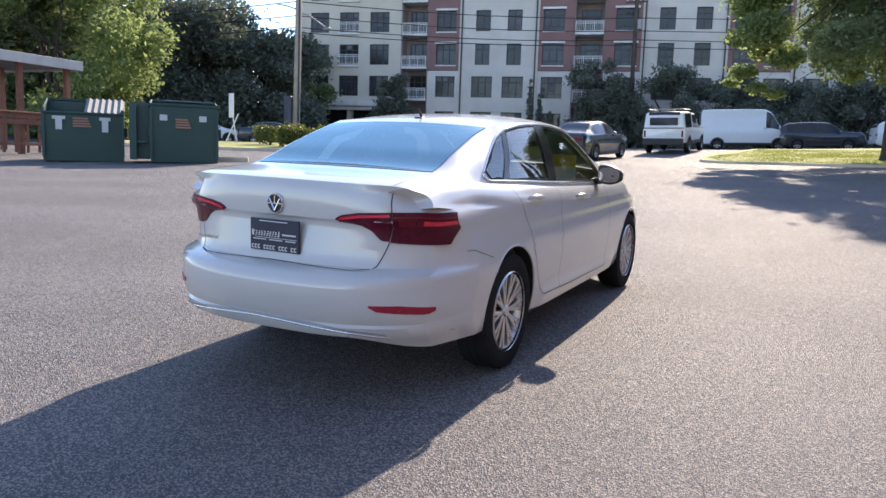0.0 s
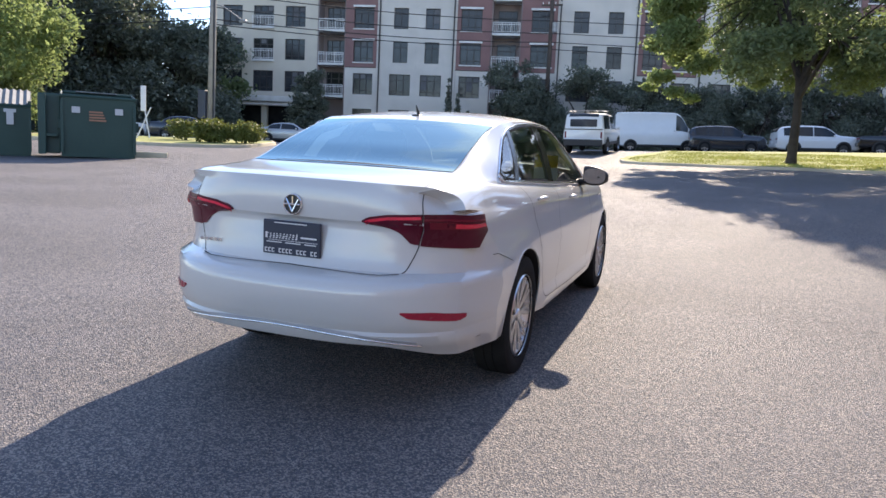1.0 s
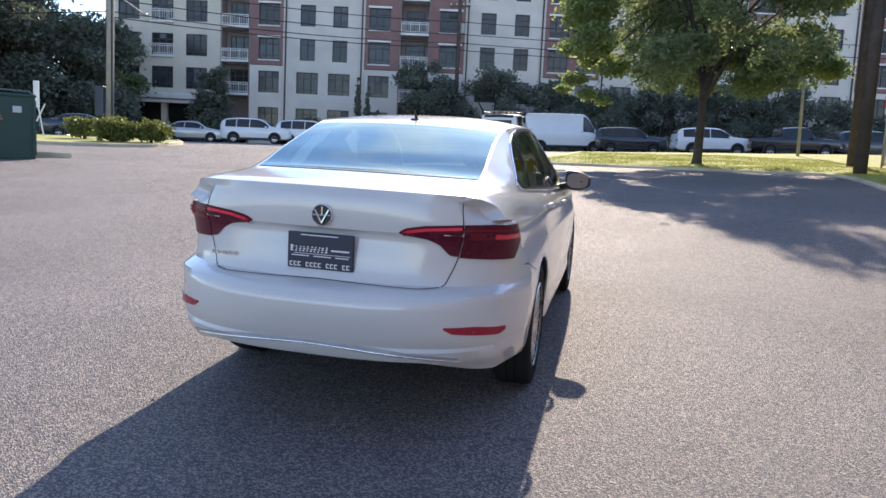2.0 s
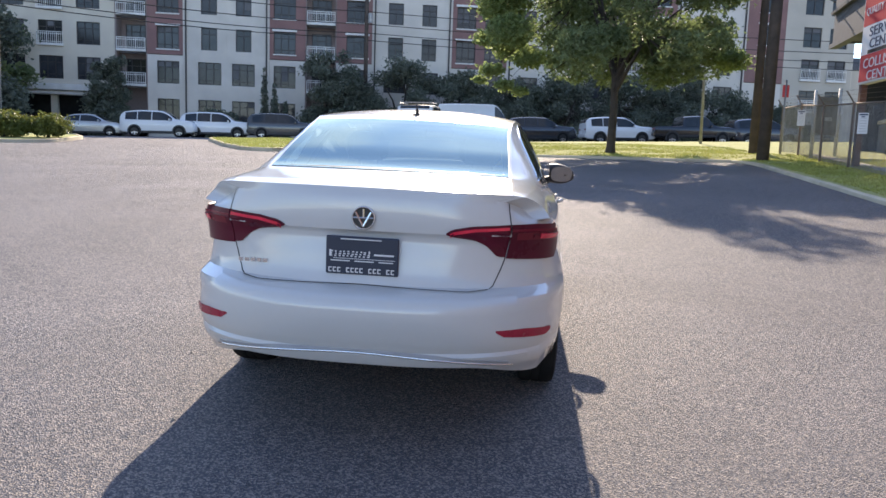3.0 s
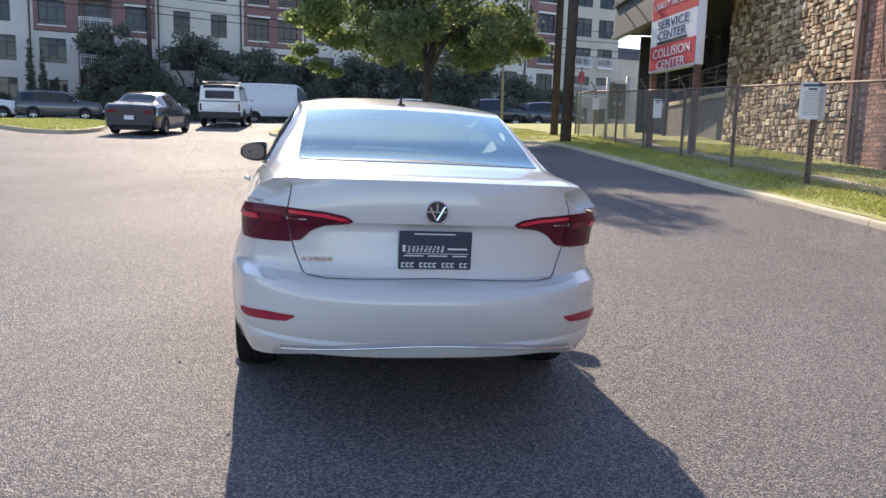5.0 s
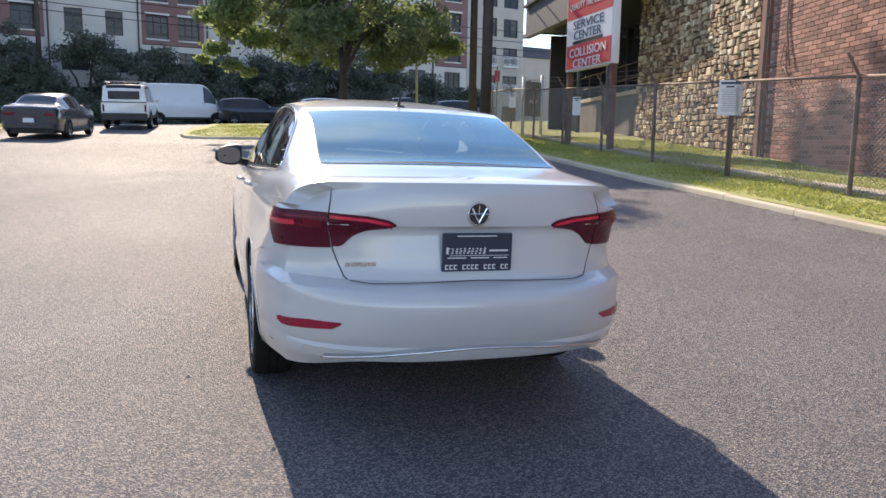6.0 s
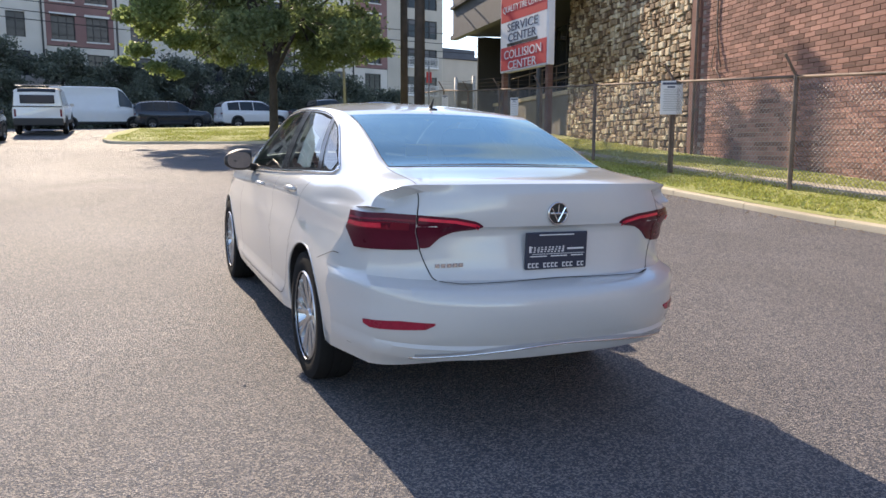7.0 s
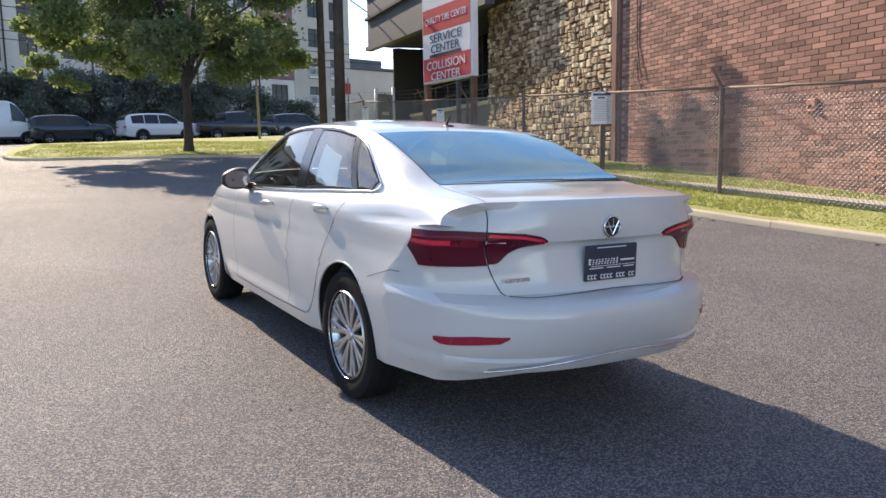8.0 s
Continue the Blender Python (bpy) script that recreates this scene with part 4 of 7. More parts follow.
def arch_snap(p):
    """Moves a point near a wheel arch onto it; tells how far inside it lies."""
    for ax in ARCHES:
        d = Vector((0, p.y - ax, p.z - AX_Z))
        if abs(d.length - ARCH_R) < 0.017 and abs(p.x) > 0.5 and d.length > 1e-6:
            q = d.normalized() * ARCH_R
            return Vector((p.x, ax + q.y, AX_Z + q.z))
    return p


for side in (1, -1):
    base = len(body_g.v)
    cols_n = len(rim)
    for (i, j) in rim:
        top = Vector(body_g.v[i * nf + (j if side == 1 else nf - 1 - j)])
        column = []
        low_z = hem(i, rows_y[i], abs(top.x) / half_w(1.04) if i == 0 else 1.0)
        foot = 0.90 if i == 0 else 0.76  # the levels above this spread evenly up to the rim
        for z in levels:
            if z >= foot:
                z = top.z + (foot - top.z) * (1.02 - z) / (1.02 - foot)
            q = arch_snap(rim_drop(i, j, max(z, low_z)))
            column.append(Vector((q.x * side, q.y, q.z)))
        body_g.v += [tuple(top)] + [tuple(q) for q in column]
    m = len(levels) + 1
    for c in range(cols_n - 1):
        for l in range(m - 1):
            q = (base + c * m + l, base + (c + 1) * m + l, base + (c + 1) * m + l + 1, base + c * m + l + 1)
            mid = sum((Vector(body_g.v[k]) for k in q), Vector()) / 4
            if abs(mid.x) > 0.6 and any(math.hypot(mid.y - ax, mid.z - AX_Z) < ARCH_R - 0.001 for ax in ARCHES):
                continue
            body_g.f.append(q)
me = mesh_of("body", body_g, CAR_WHITE)
bm = bmesh.new()
bm.from_mesh(me)
bmesh.ops.remove_doubles(bm, verts=bm.verts, dist=0.0015)
bmesh.ops.dissolve_degenerate(bm, edges=bm.edges, dist=0.0005)
bmesh.ops.recalc_face_normals(bm, faces=bm.faces)
bm.to_mesh(me)
bm.free()
me.polygons.foreach_set("use_smooth", [True] * len(me.polygons))
me.set_sharp_from_angle(angle=radians(40))
body = new("body", me)
body.parent = sedan
# the inner lining, so that no daylight comes through the panels
floor_pan = Geo().box(-0.60, 0.60, -0.35, 2.9, 0.27, 0.31).box(-0.56, 0.56, -0.62, -0.42, 0.24, 0.97).box(-0.62, 0.62, 2.35, 2.7, 0.24, 0.84).box(-0.60, 0.60, 0.5, 2.9, 0.16, 0.20).box(-0.80, 0.80, 0.38, 2.3, 0.27, 0.31).box(-0.74, 0.74, 2.95, 3.05, 0.13, 0.34)
part("floor_pan", floor_pan, BLACK_PLASTIC, sedan)


lining = Geo()
lin_y = [y for y in rows_y if -0.46 <= y <= 2.36]
lin_f = [f for f in fs_all if abs(f) <= 2.9]
for y in lin_y:
    for f in lin_f:
        lining.v.append(tuple(roof_skin(y, f, -0.014)))
for i in range(len(lin_y) - 1):
    for j in range(len(lin_f) - 1):
        if not in_window((lin_y[i] + lin_y[i + 1]) / 2, (lin_f[j] + lin_f[j + 1]) / 2):
            n_ = len(lin_f)
            lining.f.append((i * n_ + j, i * n_ + j + 1, (i + 1) * n_ + j + 1, (i + 1) * n_ + j))
part("headlining", lining, HEADLINER, sedan, "grey roof and pillar lining", True, 40)


def flank_x(y, z):
    """Half width of the lower body at y, also round the tail's corner."""
    y0, w = smooth_table(TAIL, z), half_w(z) * side_pull(max(y, -0.6), z)
    q = (y - y0) / corner(z)
    return w if q >= 1 else w * (1 - (1 - max(0.0, q)) ** 2) ** (1 / 2.8)


def on_tail(name, a_list, lo, hi, out, material, parent, label="", side=1, rows=4, deep=0.012, shift=lambda a, z: a):
    """A panel that follows the lower body between two heights, with a rim that goes down to it."""
    g = Geo()
    n = rows + 1
    for a in a_list:
        z0, z1 = lo(a), hi(a)
        for z in steps(z0, z1, rows):
            g.v.append(tuple(skin(shift(a, z), z, out, side)))
    m_ = len(a_list)
    for i in range(m_ - 1):
        for j in range(rows):
            g.f.append((i * n + j, (i + 1) * n + j, (i + 1) * n + j + 1, i * n + j + 1))
    ring = [i * n for i in range(m_)] + [(m_ - 1) * n + j for j in range(1, n)] + [i * n + n - 1 for i in range(m_ - 2, -1, -1)] + [j for j in range(n - 2, 0, -1)]
    b = len(g.v)
    for k in ring:
        i, j = divmod(k, n)
        a = a_list[i]
        z = lo(a) + (hi(a) - lo(a)) * j / rows
        g.v.append(tuple(skin(shift(a, z), z, out - deep, side)))
    for k in range(len(ring)):
        g.f.append((ring[k], ring[(k + 1) % len(ring)], b + (k + 1) % len(ring), b + k))
    return part(name, g, material, parent, label, True, 35)


def seam(pts, width=0.0042, out=0.0010):
    """A dark gap line through places of the skin given as (a, z, side)."""
    g = Geo()
    fine = []
    for (a0, z0, s0), (a1, z1, s1) in zip(pts, pts[1:]):
        for k in range(8):
            fine.append((a0 * s0 + (a1 * s1 - a0 * s0) * k / 8, z0 + (z1 - z0) * k / 8))
    fine.append((pts[-1][0] * pts[-1][2], pts[-1][1]))
    for i, (a, z) in enumerate(fine):
        p = skin(abs(a), z, out, 1 if a >= 0 else -1)
        q = [skin(abs(fine[k][0]), fine[k][1], 0, 1 if fine[k][0] >= 0 else -1) for k in (max(0, i - 1), min(len(fine) - 1, i + 1))]
        t = (q[1] - q[0]).normalized()
        n = (skin(abs(a), z, out + 0.01, 1 if a >= 0 else -1) - p).normalized()
        w = t.cross(n).normalized() * width / 2
        g.v += [tuple(p - w), tuple(p + w)]
    g.f += [(2 * i, 2 * i + 1, 2 * i + 3, 2 * i + 2) for i in range(len(fine) - 1)]
    return g


# tail lamps: an outer piece on the wing, an inner one on the lid
SEAM_A, SLANT = 0.768, 0.35
OUT_LO = lambda a: lerp_table([(0.72, 0.792), (0.86, 0.784), (1.05, 0.776)], a)
OUT_HI = lambda a: lerp_table([(SEAM_A, 0.932), (0.90, 0.934), (1.05, 0.924)], a)
IN_LO = lambda a: lerp_table([(0.425, 0.886), (0.49, 0.876), (0.57, 0.862), (0.64, 0.838), (0.725, 0.795)], a)
IN_HI = lambda a: lerp_table([(0.425, 0.891), (0.46, 0.908), (0.57, 0.923), (0.768, 0.932)], a)


def lamp_out(a, z):
    """The outer lamp's ends slant: out at the top."""
    return a + (z - 0.930) * (SLANT + 0.26 * ease(0.85, 1.05, a))


for side in (1, -1):
    a_out = steps(SEAM_A + 0.0035, 1.062, 20)
    lamp = on_tail("tail_lamp", a_out, OUT_LO, OUT_HI, 0.006, LAMP_DARK, sedan, "smoked red tail lamp", side, 4, 0.012, lamp_out)
    on_tail("light_bar", a_out[:-1], lambda a: OUT_HI(a) - 0.028, lambda a: OUT_HI(a) - 0.020, 0.009, LAMP_RED, lamp, "red light bar", side, 1, 0.004, lamp_out)
    on_tail("lens", steps(0.80, 1.045, 10), lambda a: OUT_HI(a) - 0.062, lambda a: OUT_HI(a) - 0.034, 0.0085, LAMP_RED, lamp, "red lens", side, 1, 0.004, lamp_out)
    on_tail("light_bar", steps(0.925, 1.04, 6), lambda a: OUT_HI(a) - 0.052, lambda a: OUT_HI(a) - 0.038, 0.0095, LAMP_BRIGHT, lamp, "bright red light bar", side, 1, 0.004, lamp_out)
    lamp = on_tail("lid_lamp", steps(0.425, 0.764, 14), IN_LO, IN_HI, 0.006, LAMP_DARK, sedan, "smoked red lamp on the boot lid", side, 4, 0.012, lambda a, z: a + (z - 0.930) * SLANT * ease(0.57, 0.75, a))
    on_tail("light_bar", steps(0.445, 0.752, 12), lambda a: IN_HI(a) - 0.022, lambda a: IN_HI(a) - 0.010, 0.009, LAMP_BRIGHT, lamp, "bright red light bar", side, 1, 0.004)
    on_tail("reflector", steps(0.662, 0.928, 14), lambda a: lerp_table([(0.66, 0.508), (0.70, 0.486), (0.905, 0.464), (0.93, 0.480)], a), lambda a: lerp_table([(0.66, 0.514), (0.80, 0.512), (0.93, 0.494)], a), 0.004, REFLECTOR_RED, sedan, "long red rear reflector", side, 1)
    # seams of the lid, the wing and the bumper
    part("gap", seam([(0.612, 0.662, side), (0.636, 0.676, side), (0.715, 0.785, side), (0.768, 0.932, side), (0.782, 0.975, side), (0.796, 1.02, side), (0.80, 1.040, side)], 0.005), GAP_BLACK, body)
    deck = Geo()
    for y in steps(-0.93, -0.47, 16):
        for d_ in (-0.004, 0.004):
            p = roof_skin(y, 1.0 + d_, 0.001)
            deck.v.append((p.x * side, p.y, p.z))
    deck.f = [(2 * i, 2 * i + 1, 2 * i + 3, 2 * i + 2) for i in range(16)]
    part("gap", deck, GAP_BLACK, body)
    part("gap", seam([(0.612, 0.662, 1), (0.52, 0.657, 1), (0, 0.664, 1), (0.52, 0.657, -1), (0.612, 0.662, -1)], 0.006, 0.005), GAP_BLACK, body)
# a chrome strip low on the bumper
chrome_g = Geo()
line = [(a, 0.405 - 0.046 * (a / 0.72) ** 2) for a in steps(-0.76, 0.76, 44)]
chrome_g.tube([skin(abs(a), z, 0.002, 1 if a >= 0 else -1) for a, z in line], 0.005, 6)
strip = part("chrome_strip", chrome_g, CHROME, sedan, "thin chrome strip", True)
for side in (1, -1):
    on_tail("strip_bed", steps(0, 0.74, 24), lambda a: 0.405 - 0.046 * (a / 0.72) ** 2 + 0.004, lambda a: 0.405 - 0.046 * (a / 0.72) ** 2 + 0.016, 0.003, STRIP_GREY, strip, "satin bed of the strip", side, 1, 0.008)
under = Geo()
for zz, k in ((0.352, 0.985), (0.37, 0.80)):
    under.v += [tuple(Vector((p.x * k, p.y * k + (1 - k) * -0.3, zz))) for p in [skin(abs(a), 0.35, -0.004, 1 if a >= 0 else -1) for a in steps(-0.985, 0.985, 36)]]
under.f += [(i, i + 1, 38 + i, 37 + i) for i in range(36)]
under.f.append(tuple(range(37, 74)))
part("under_bumper", under, BLACK_PLASTIC, sedan, "black underside")

# badge: a chrome ring with a plain mark
badge = part("badge", Geo().lathe([(0.041, -0.004), (0.049, -0.004), (0.049, 0.004), (0.0465, 0.007), (0.0435, 0.007), (0.041, 0.004)], 32, Matrix.Translation((0, -0.968, 0.938)) @ pose(0, 0, 0, 0, 0, -90), True), CHROME, sedan, "round chrome badge", True, 40)
part("badge_disc", Geo().lathe([(0.0, 0.001), (0.042, 0.001)], 24, Matrix.Translation((0, -0.968, 0.938)) @ pose(0, 0, 0, 0, 0, -90)), BLACK_PLASTIC, badge)
part("badge_mark", Geo().tube([(-0.032, -0.973, 0.962), (0.0, -0.973, 0.903)], 0.0045, 6).tube([(0.032, -0.973, 0.962), (0.0, -0.973, 0.903)], 0.0045, 6).tube([(-0.040, -0.973, 0.938), (0.040, -0.973, 0.938)], 0.004, 6).tube([(0, -0.973, 0.975), (0, -0.973, 0.938)], 0.004, 6), CHROME, badge, "plain crossed chrome bars")
# plate: a dark dealer plate in a frame; its lettering as plain bars
plate = part("number_plate", Geo().box(-0.151, 0.151, -0.972, -0.958, 0.703, 0.860, None, 0.004), PLATE_BLUE, sedan, "dark blue dealer plate with pale lettering")
plate.matrix_basis = Matrix.Translation((0, -0.006, 0)) @ Matrix.Rotation(radians(0), 4, "X")
bars = Geo()
rl = random.Random(8)
for i in range(10):
    x = -0.134 + 0.0172 * i
    for q in range(3):
        zz, hh = 0.776 + 0.009 * q + rl.uniform(-0.001, 0.001), 0.005
        xx = x + 0.002 * q + rl.uniform(0, 0.004)
        bars.box(xx, xx + rl.uniform(0.006, 0.010), -0.9735, -0.971, zz, zz + hh)
bars.box(-0.136, -0.128, -0.9735, -0.971, 0.776, 0.803).box(0.028, 0.032, -0.9735, -0.971, 0.776, 0.803).box(0.050, 0.132, -0.9735, -0.971, 0.785, 0.792)
bars.box(-0.12, 0.137, -0.9735, -0.971, 0.7675, 0.7695).box(-0.13, -0.05, -0.9735, -0.971, 0.757, 0.761).box(-0.03, 0.05, -0.9735, -0.971, 0.757, 0.761).box(0.07, 0.13, -0.9735, -0.971, 0.757, 0.761).box(-0.09, 0.08, -0.9735, -0.971, 0.847, 0.851)
for i, k in enumerate("111011110111011"):
    if k == "1":
        x = -0.139 + 0.0186 * i
        bars.box(x, x + 0.0135, -0.9735, -0.971, 0.711, 0.7155).box(x, x + 0.0135, -0.9735, -0.971, 0.7265, 0.731).box(x, x + 0.0045, -0.9735, -0.971, 0.711, 0.731)
part("plate_lettering", bars, LABEL_WHITE, plate)
# model lettering as plain chrome bars
letters = Geo()
for i in range(5):
    x = -0.540 + i * 0.0262
    yy = skin(0.5, 0.73).y - 0.004
    letters.box(x, x + 0.020, yy - 0.002, yy + 0.004, 0.722, 0.738)
part("model_lettering", letters, CHROME, sedan)


def pane_patch(name, ys, lo, hi, out, material, parent, label="", rows=6):
    """A pane that follows the upper body; lo and hi give f at each y."""
    return pane_columns(name, [((y, lo(y)), (y, hi(y))) for y in ys], out, material, parent, label, 1, rows)


def pane_columns(name, cols, out, material, parent, label="", side=1, rows=6):
    """A pane between the foot and the head of each of its upright lines, laid on the upper body."""
    g = Geo()
    n = rows + 1
    for (y0, f0), (y1, f1) in cols:
        for k in steps(0, 1, rows):
            p = roof_skin(y0 + (y1 - y0) * k, f0 + (f1 - f0) * k, out)
            g.v.append((p.x * side, p.y, p.z))
    for i in range(len(cols) - 1):
        for j in range(rows):
            g.f.append((i * n + j, (i + 1) * n + j, (i + 1) * n + j + 1, i * n + j + 1))
    return part(name, g, material, parent, label, True, 40)


def edge_strip(ring, width, out, name, material, parent, side=1, thick=0.0):
    """A strip laid along a closed ring of (y, f) on the upper body, inward by width."""
    cy, cf = sum(p[0] for p in ring) / len(ring), sum(p[1] for p in ring) / len(ring)
    g = Geo()
    for y, f in ring:
        p = roof_skin(y, f, out)
        c = roof_skin(cy, cf, out)
        d = (c - p)
        q = p + d.normalized() * width
        g.v += [(p.x * side, p.y, p.z), (q.x * side, q.y, q.z)]
    m = len(ring)
    g.f += [(2 * i, 2 * ((i + 1) % m), 2 * ((i + 1) % m) + 1, 2 * i + 1) for i in range(m)]
    return part(name, g, material, parent, "", True, 40)


rear_pane = pane_patch("rear_window", steps(GLASS_Y[0], GLASS_Y[1], 16), lambda y: -0.975, lambda y: 0.975, 0.003, REAR_GLASS, sedan, "sky-reflecting tinted rear window", 28)
ring = [(GLASS_Y[0], f) for f in steps(-0.98, 0.98, 14)] + [(y, 0.98) for y in steps(GLASS_Y[0], GLASS_Y[1], 14)[1:]] + [(GLASS_Y[1], f) for f in steps(0.98, -0.98, 14)[1:]] + [(y, -0.98) for y in steps(GLASS_Y[1], GLASS_Y[0], 14)[1:-1]]
edge_strip(ring, 0.035, 0.0015, "window_seal", BLACK_PLASTIC, rear_pane)
pane_patch("windscreen", steps(1.60, 2.38, 12), lambda y: -0.96, lambda y: 0.96, 0.003, CAR_GLASS, sedan, "clear windscreen", 20)
for side in (1, -1):
    for w, nm in ((QUARTER, "quarter_window"), (REAR_DOOR, "rear_door_window"), (FRONT_DOOR, "front_door_window")):
        pn = pane_columns(nm, columns(w), 0.002, CAR_GLASS, sedan, "tinted side window", side)
        edge_strip(window_ring(w), 0.016, 0.004, "window_seal", MATTE_BLACK, pn, side)
    pane_columns("door_pillar", columns(PILLAR, 4), 0.0045, GLOSS_BLACK, sedan, "black door pillar", side)
    pane_columns("door_pillar", columns(DIVIDER, 4), 0.0045, GLOSS_BLACK, sedan, "", side)
    # one chrome line runs round the windows: belt, rear tip and over the top
    over = []
    for p, q in zip(OVER, OVER[1:]):
        over += [(p[0] + (q[0] - p[0]) * k / 4, p[1] + (q[1] - p[1]) * k / 4 - 0.026) for k in range(4)]
    belt = [(-0.128, 1.80), (-0.128, 1.86), (-0.115, 1.915), (-0.085, 1.955)] + [(y, 1.96) for y in steps(-0.06, 1.98, 40)]
    for nm, ln, rr in (("belt_trim", belt, 0.0075), ("roof_trim", [(-0.124, 1.77)] + over + [OVER[-1]], 0.005)):
        pts = [roof_skin(y, f, 0.003) for y, f in ln]
        part(nm, Geo().tube([(p.x * side, p.y, p.z) for p in pts], rr, 6), CHROME, sedan, "chrome line under the windows" if nm == "belt_trim" else "", True)


def side_gap(pts):
    """A dark gap on the flank through (y, z)."""
    out = []
    for (y0, z0), (y1, z1) in zip(pts, pts[1:] + pts[-1:]):
        for k in range(6):
            y, z = y0 + (y1 - y0) * k / 6, z0 + (z1 - z0) * k / 6
            out.append((1 + y - smooth_table(TAIL, z) - corner(z), z))
    return out


for side in (1, -1):
    for pts, wide in (([(0.155, 0.910), (0.20, 0.84), (0.225, 0.802), (0.295, 0.68), (0.363, 0.535), (0.43, 0.43), (0.50, 0.343), (0.53, 0.335), (1.1, 0.322), (1.9, 0.317)], 0.004), ([(0.81, 0.885), (0.81, 0.60), (0.81, 0.33)], 0.0035), ([(1.93, 0.845), (1.97, 0.75), (1.95, 0.50), (1.90, 0.32)], 0.004), ([(-0.47, 0.732), (-0.40, 0.711), (-0.31, 0.683), (-0.262, 0.668)], 0.003)):
        part("gap", seam([(a, z, side) for a, z in side_gap(pts)], wide, 0.0026), GAP_BLACK, body)
    for foot, top in ((0.155, 0.06), (0.81, 0.79), (1.93, 1.90)):
        # the gap goes on over the shoulder up to the belt
        up = Geo()
        for k in steps(0, 1, 8):
            for d_ in (-0.002, 0.002):
                q = roof_skin(foot + (top - foot) * k + d_, 3.0 - 1.0 * k, 0.001)
                up.v.append((q.x * side, q.y, q.z))
        up.f = [(2 * i, 2 * i + 1, 2 * i + 3, 2 * i + 2) for i in range(8)]
        part("gap", up, GAP_BLACK, body)
    for y0 in (0.265, 1.125):
        hp = []
        for k in steps(0, 1, 10):
            q = roof_skin(y0 + 0.20 * k, 2.82, 0.006 + 0.018 * math.sin(math.pi * k) ** 0.5)
            hp.append((q.x * side, q.y, q.z))
        part("door_handle", Geo().tube(hp, [0.009 + 0.006 * math.sin(math.pi * k) for k in steps(0, 1, 10)], 8), CAR_WHITE, sedan, "", True)
    # mirror
    mg = Geo()
    for i, t in enumerate(steps(0, 1, 8)):
        for k in range(12):
            an = 2 * math.pi * k / 12
            sy, sz = 0.085 * (math.sin(math.pi * min(1, 0.25 + t * 0.72)) ** 0.5), 0.075 * (math.sin(math.pi * min(1, 0.3 + t * 0.66)) ** 0.5)
            c = math.copysign(abs(math.cos(an)) ** 0.8, math.cos(an))
            s_ = math.copysign(abs(math.sin(an)) ** 0.8, math.sin(an))
            mg.v.append((side * (0.830 + 0.18 * t), 1.74 + sy * c * 0.8 - 0.03 * t, 1.030 + sz * s_ - 0.012 * t))
    for i in range(8):
        for k in range(12):
            mg.f.append((i * 12 + k, i * 12 + (k + 1) % 12, (i + 1) * 12 + (k + 1) % 12, (i + 1) * 12 + k))
    mg.f += [tuple(range(12)), tuple(range(96, 108))]
    mirror = part("wing_mirror", mg, BLACK_PLASTIC, sedan, "dark wing mirror", True, 50)
    part("mirror_foot", Geo().tube([(side * 0.77, 1.80, 0.965), (side * 0.82, 1.77, 0.975), (side * 0.875, 1.745, 0.99)], 0.028, 8), BLACK_PLASTIC, mirror)
    pane = Geo()
    for k in range(20):
        an = 2 * math.pi * k / 20
        pane.v.append((0.078 * math.copysign(abs(math.cos(an)) ** 0.7, math.cos(an)), 0.0, 0.056 * math.copysign(abs(math.sin(an)) ** 0.7, math.sin(an))))
    pane.f.append(tuple(range(20)))
    pane.v = [tuple(Matrix.Translation((side * 0.918, 1.657, 1.026)) @ pose(0, 0, 0, 6, 0, side * 8) @ Vector(v)) for v in pane.v]
    part("mirror_glass", pane, plain("mirror_silver", (0.35, 0.36, 0.38), 0.06, 1.0), mirror)
    # arch lips and the dark wells behind them
    for ax in ARCHES:
        lip = []
        for an in steps(-10, 190, 44):
            y, z = ax + ARCH_R * math.cos(radians(an)), AX_Z + ARCH_R * math.sin(radians(an))
            w = flank_x(y, z)
            lip.append((side * (w - 0.004), y, z))
        part("arch_lip", Geo().tube(lip, 0.007, 6), CAR_WHITE, body, "", True)
        well = Geo()
        for xx, rr in ((0.875, ARCH_R - 0.001), (0.60, ARCH_R + 0.01)):
            for an in steps(-11, 191, 30):
                y, z = ax + rr * math.cos(radians(an)), AX_Z + rr * math.sin(radians(an))
                x = min(xx, flank_x(y, max(0.2, z)) - 0.012) if xx > 0.7 else xx
                well.v.append((side * x, y, z))
        well.f += [(i, i + 1, 31 + i + 1, 31 + i) for i in range(30)]
        well.f.append(tuple(range(31, 62)))
        part("wheel_well", well, BLACK_PLASTIC, sedan)
    # recessed black box, added to stand for the shade below the white sill
    sill = Geo().box(min(side * 0.68, side * 0.79), max(side * 0.68, side * 0.79), 0.36, 2.32, 0.20, 0.275, None, 0.02)
    part("sill", sill, BLACK_PLASTIC, sedan, "black box added as the shade under the sill")

# wheels
TYRE = [(0.212, -0.09), (0.24, -0.105), (0.29, -0.108), (0.318, -0.098), (0.3265, -0.07), (0.3265, -0.03), (0.322, -0.027), (0.322, -0.022), (0.3265, -0.019), (0.3265, 0.019), (0.322, 0.022), (0.322, 0.027), (0.3265, 0.03), (0.3265, 0.07), (0.318, 0.098), (0.29, 0.108), (0.24, 0.105), (0.212, 0.09)]
RIM = [(0.220, 0.108), (0.226, 0.100), (0.224, 0.096), (0.210, 0.088), (0.196, 0.06), (0.190, 0.0), (0.195, -0.09), (0.212, -0.095)]


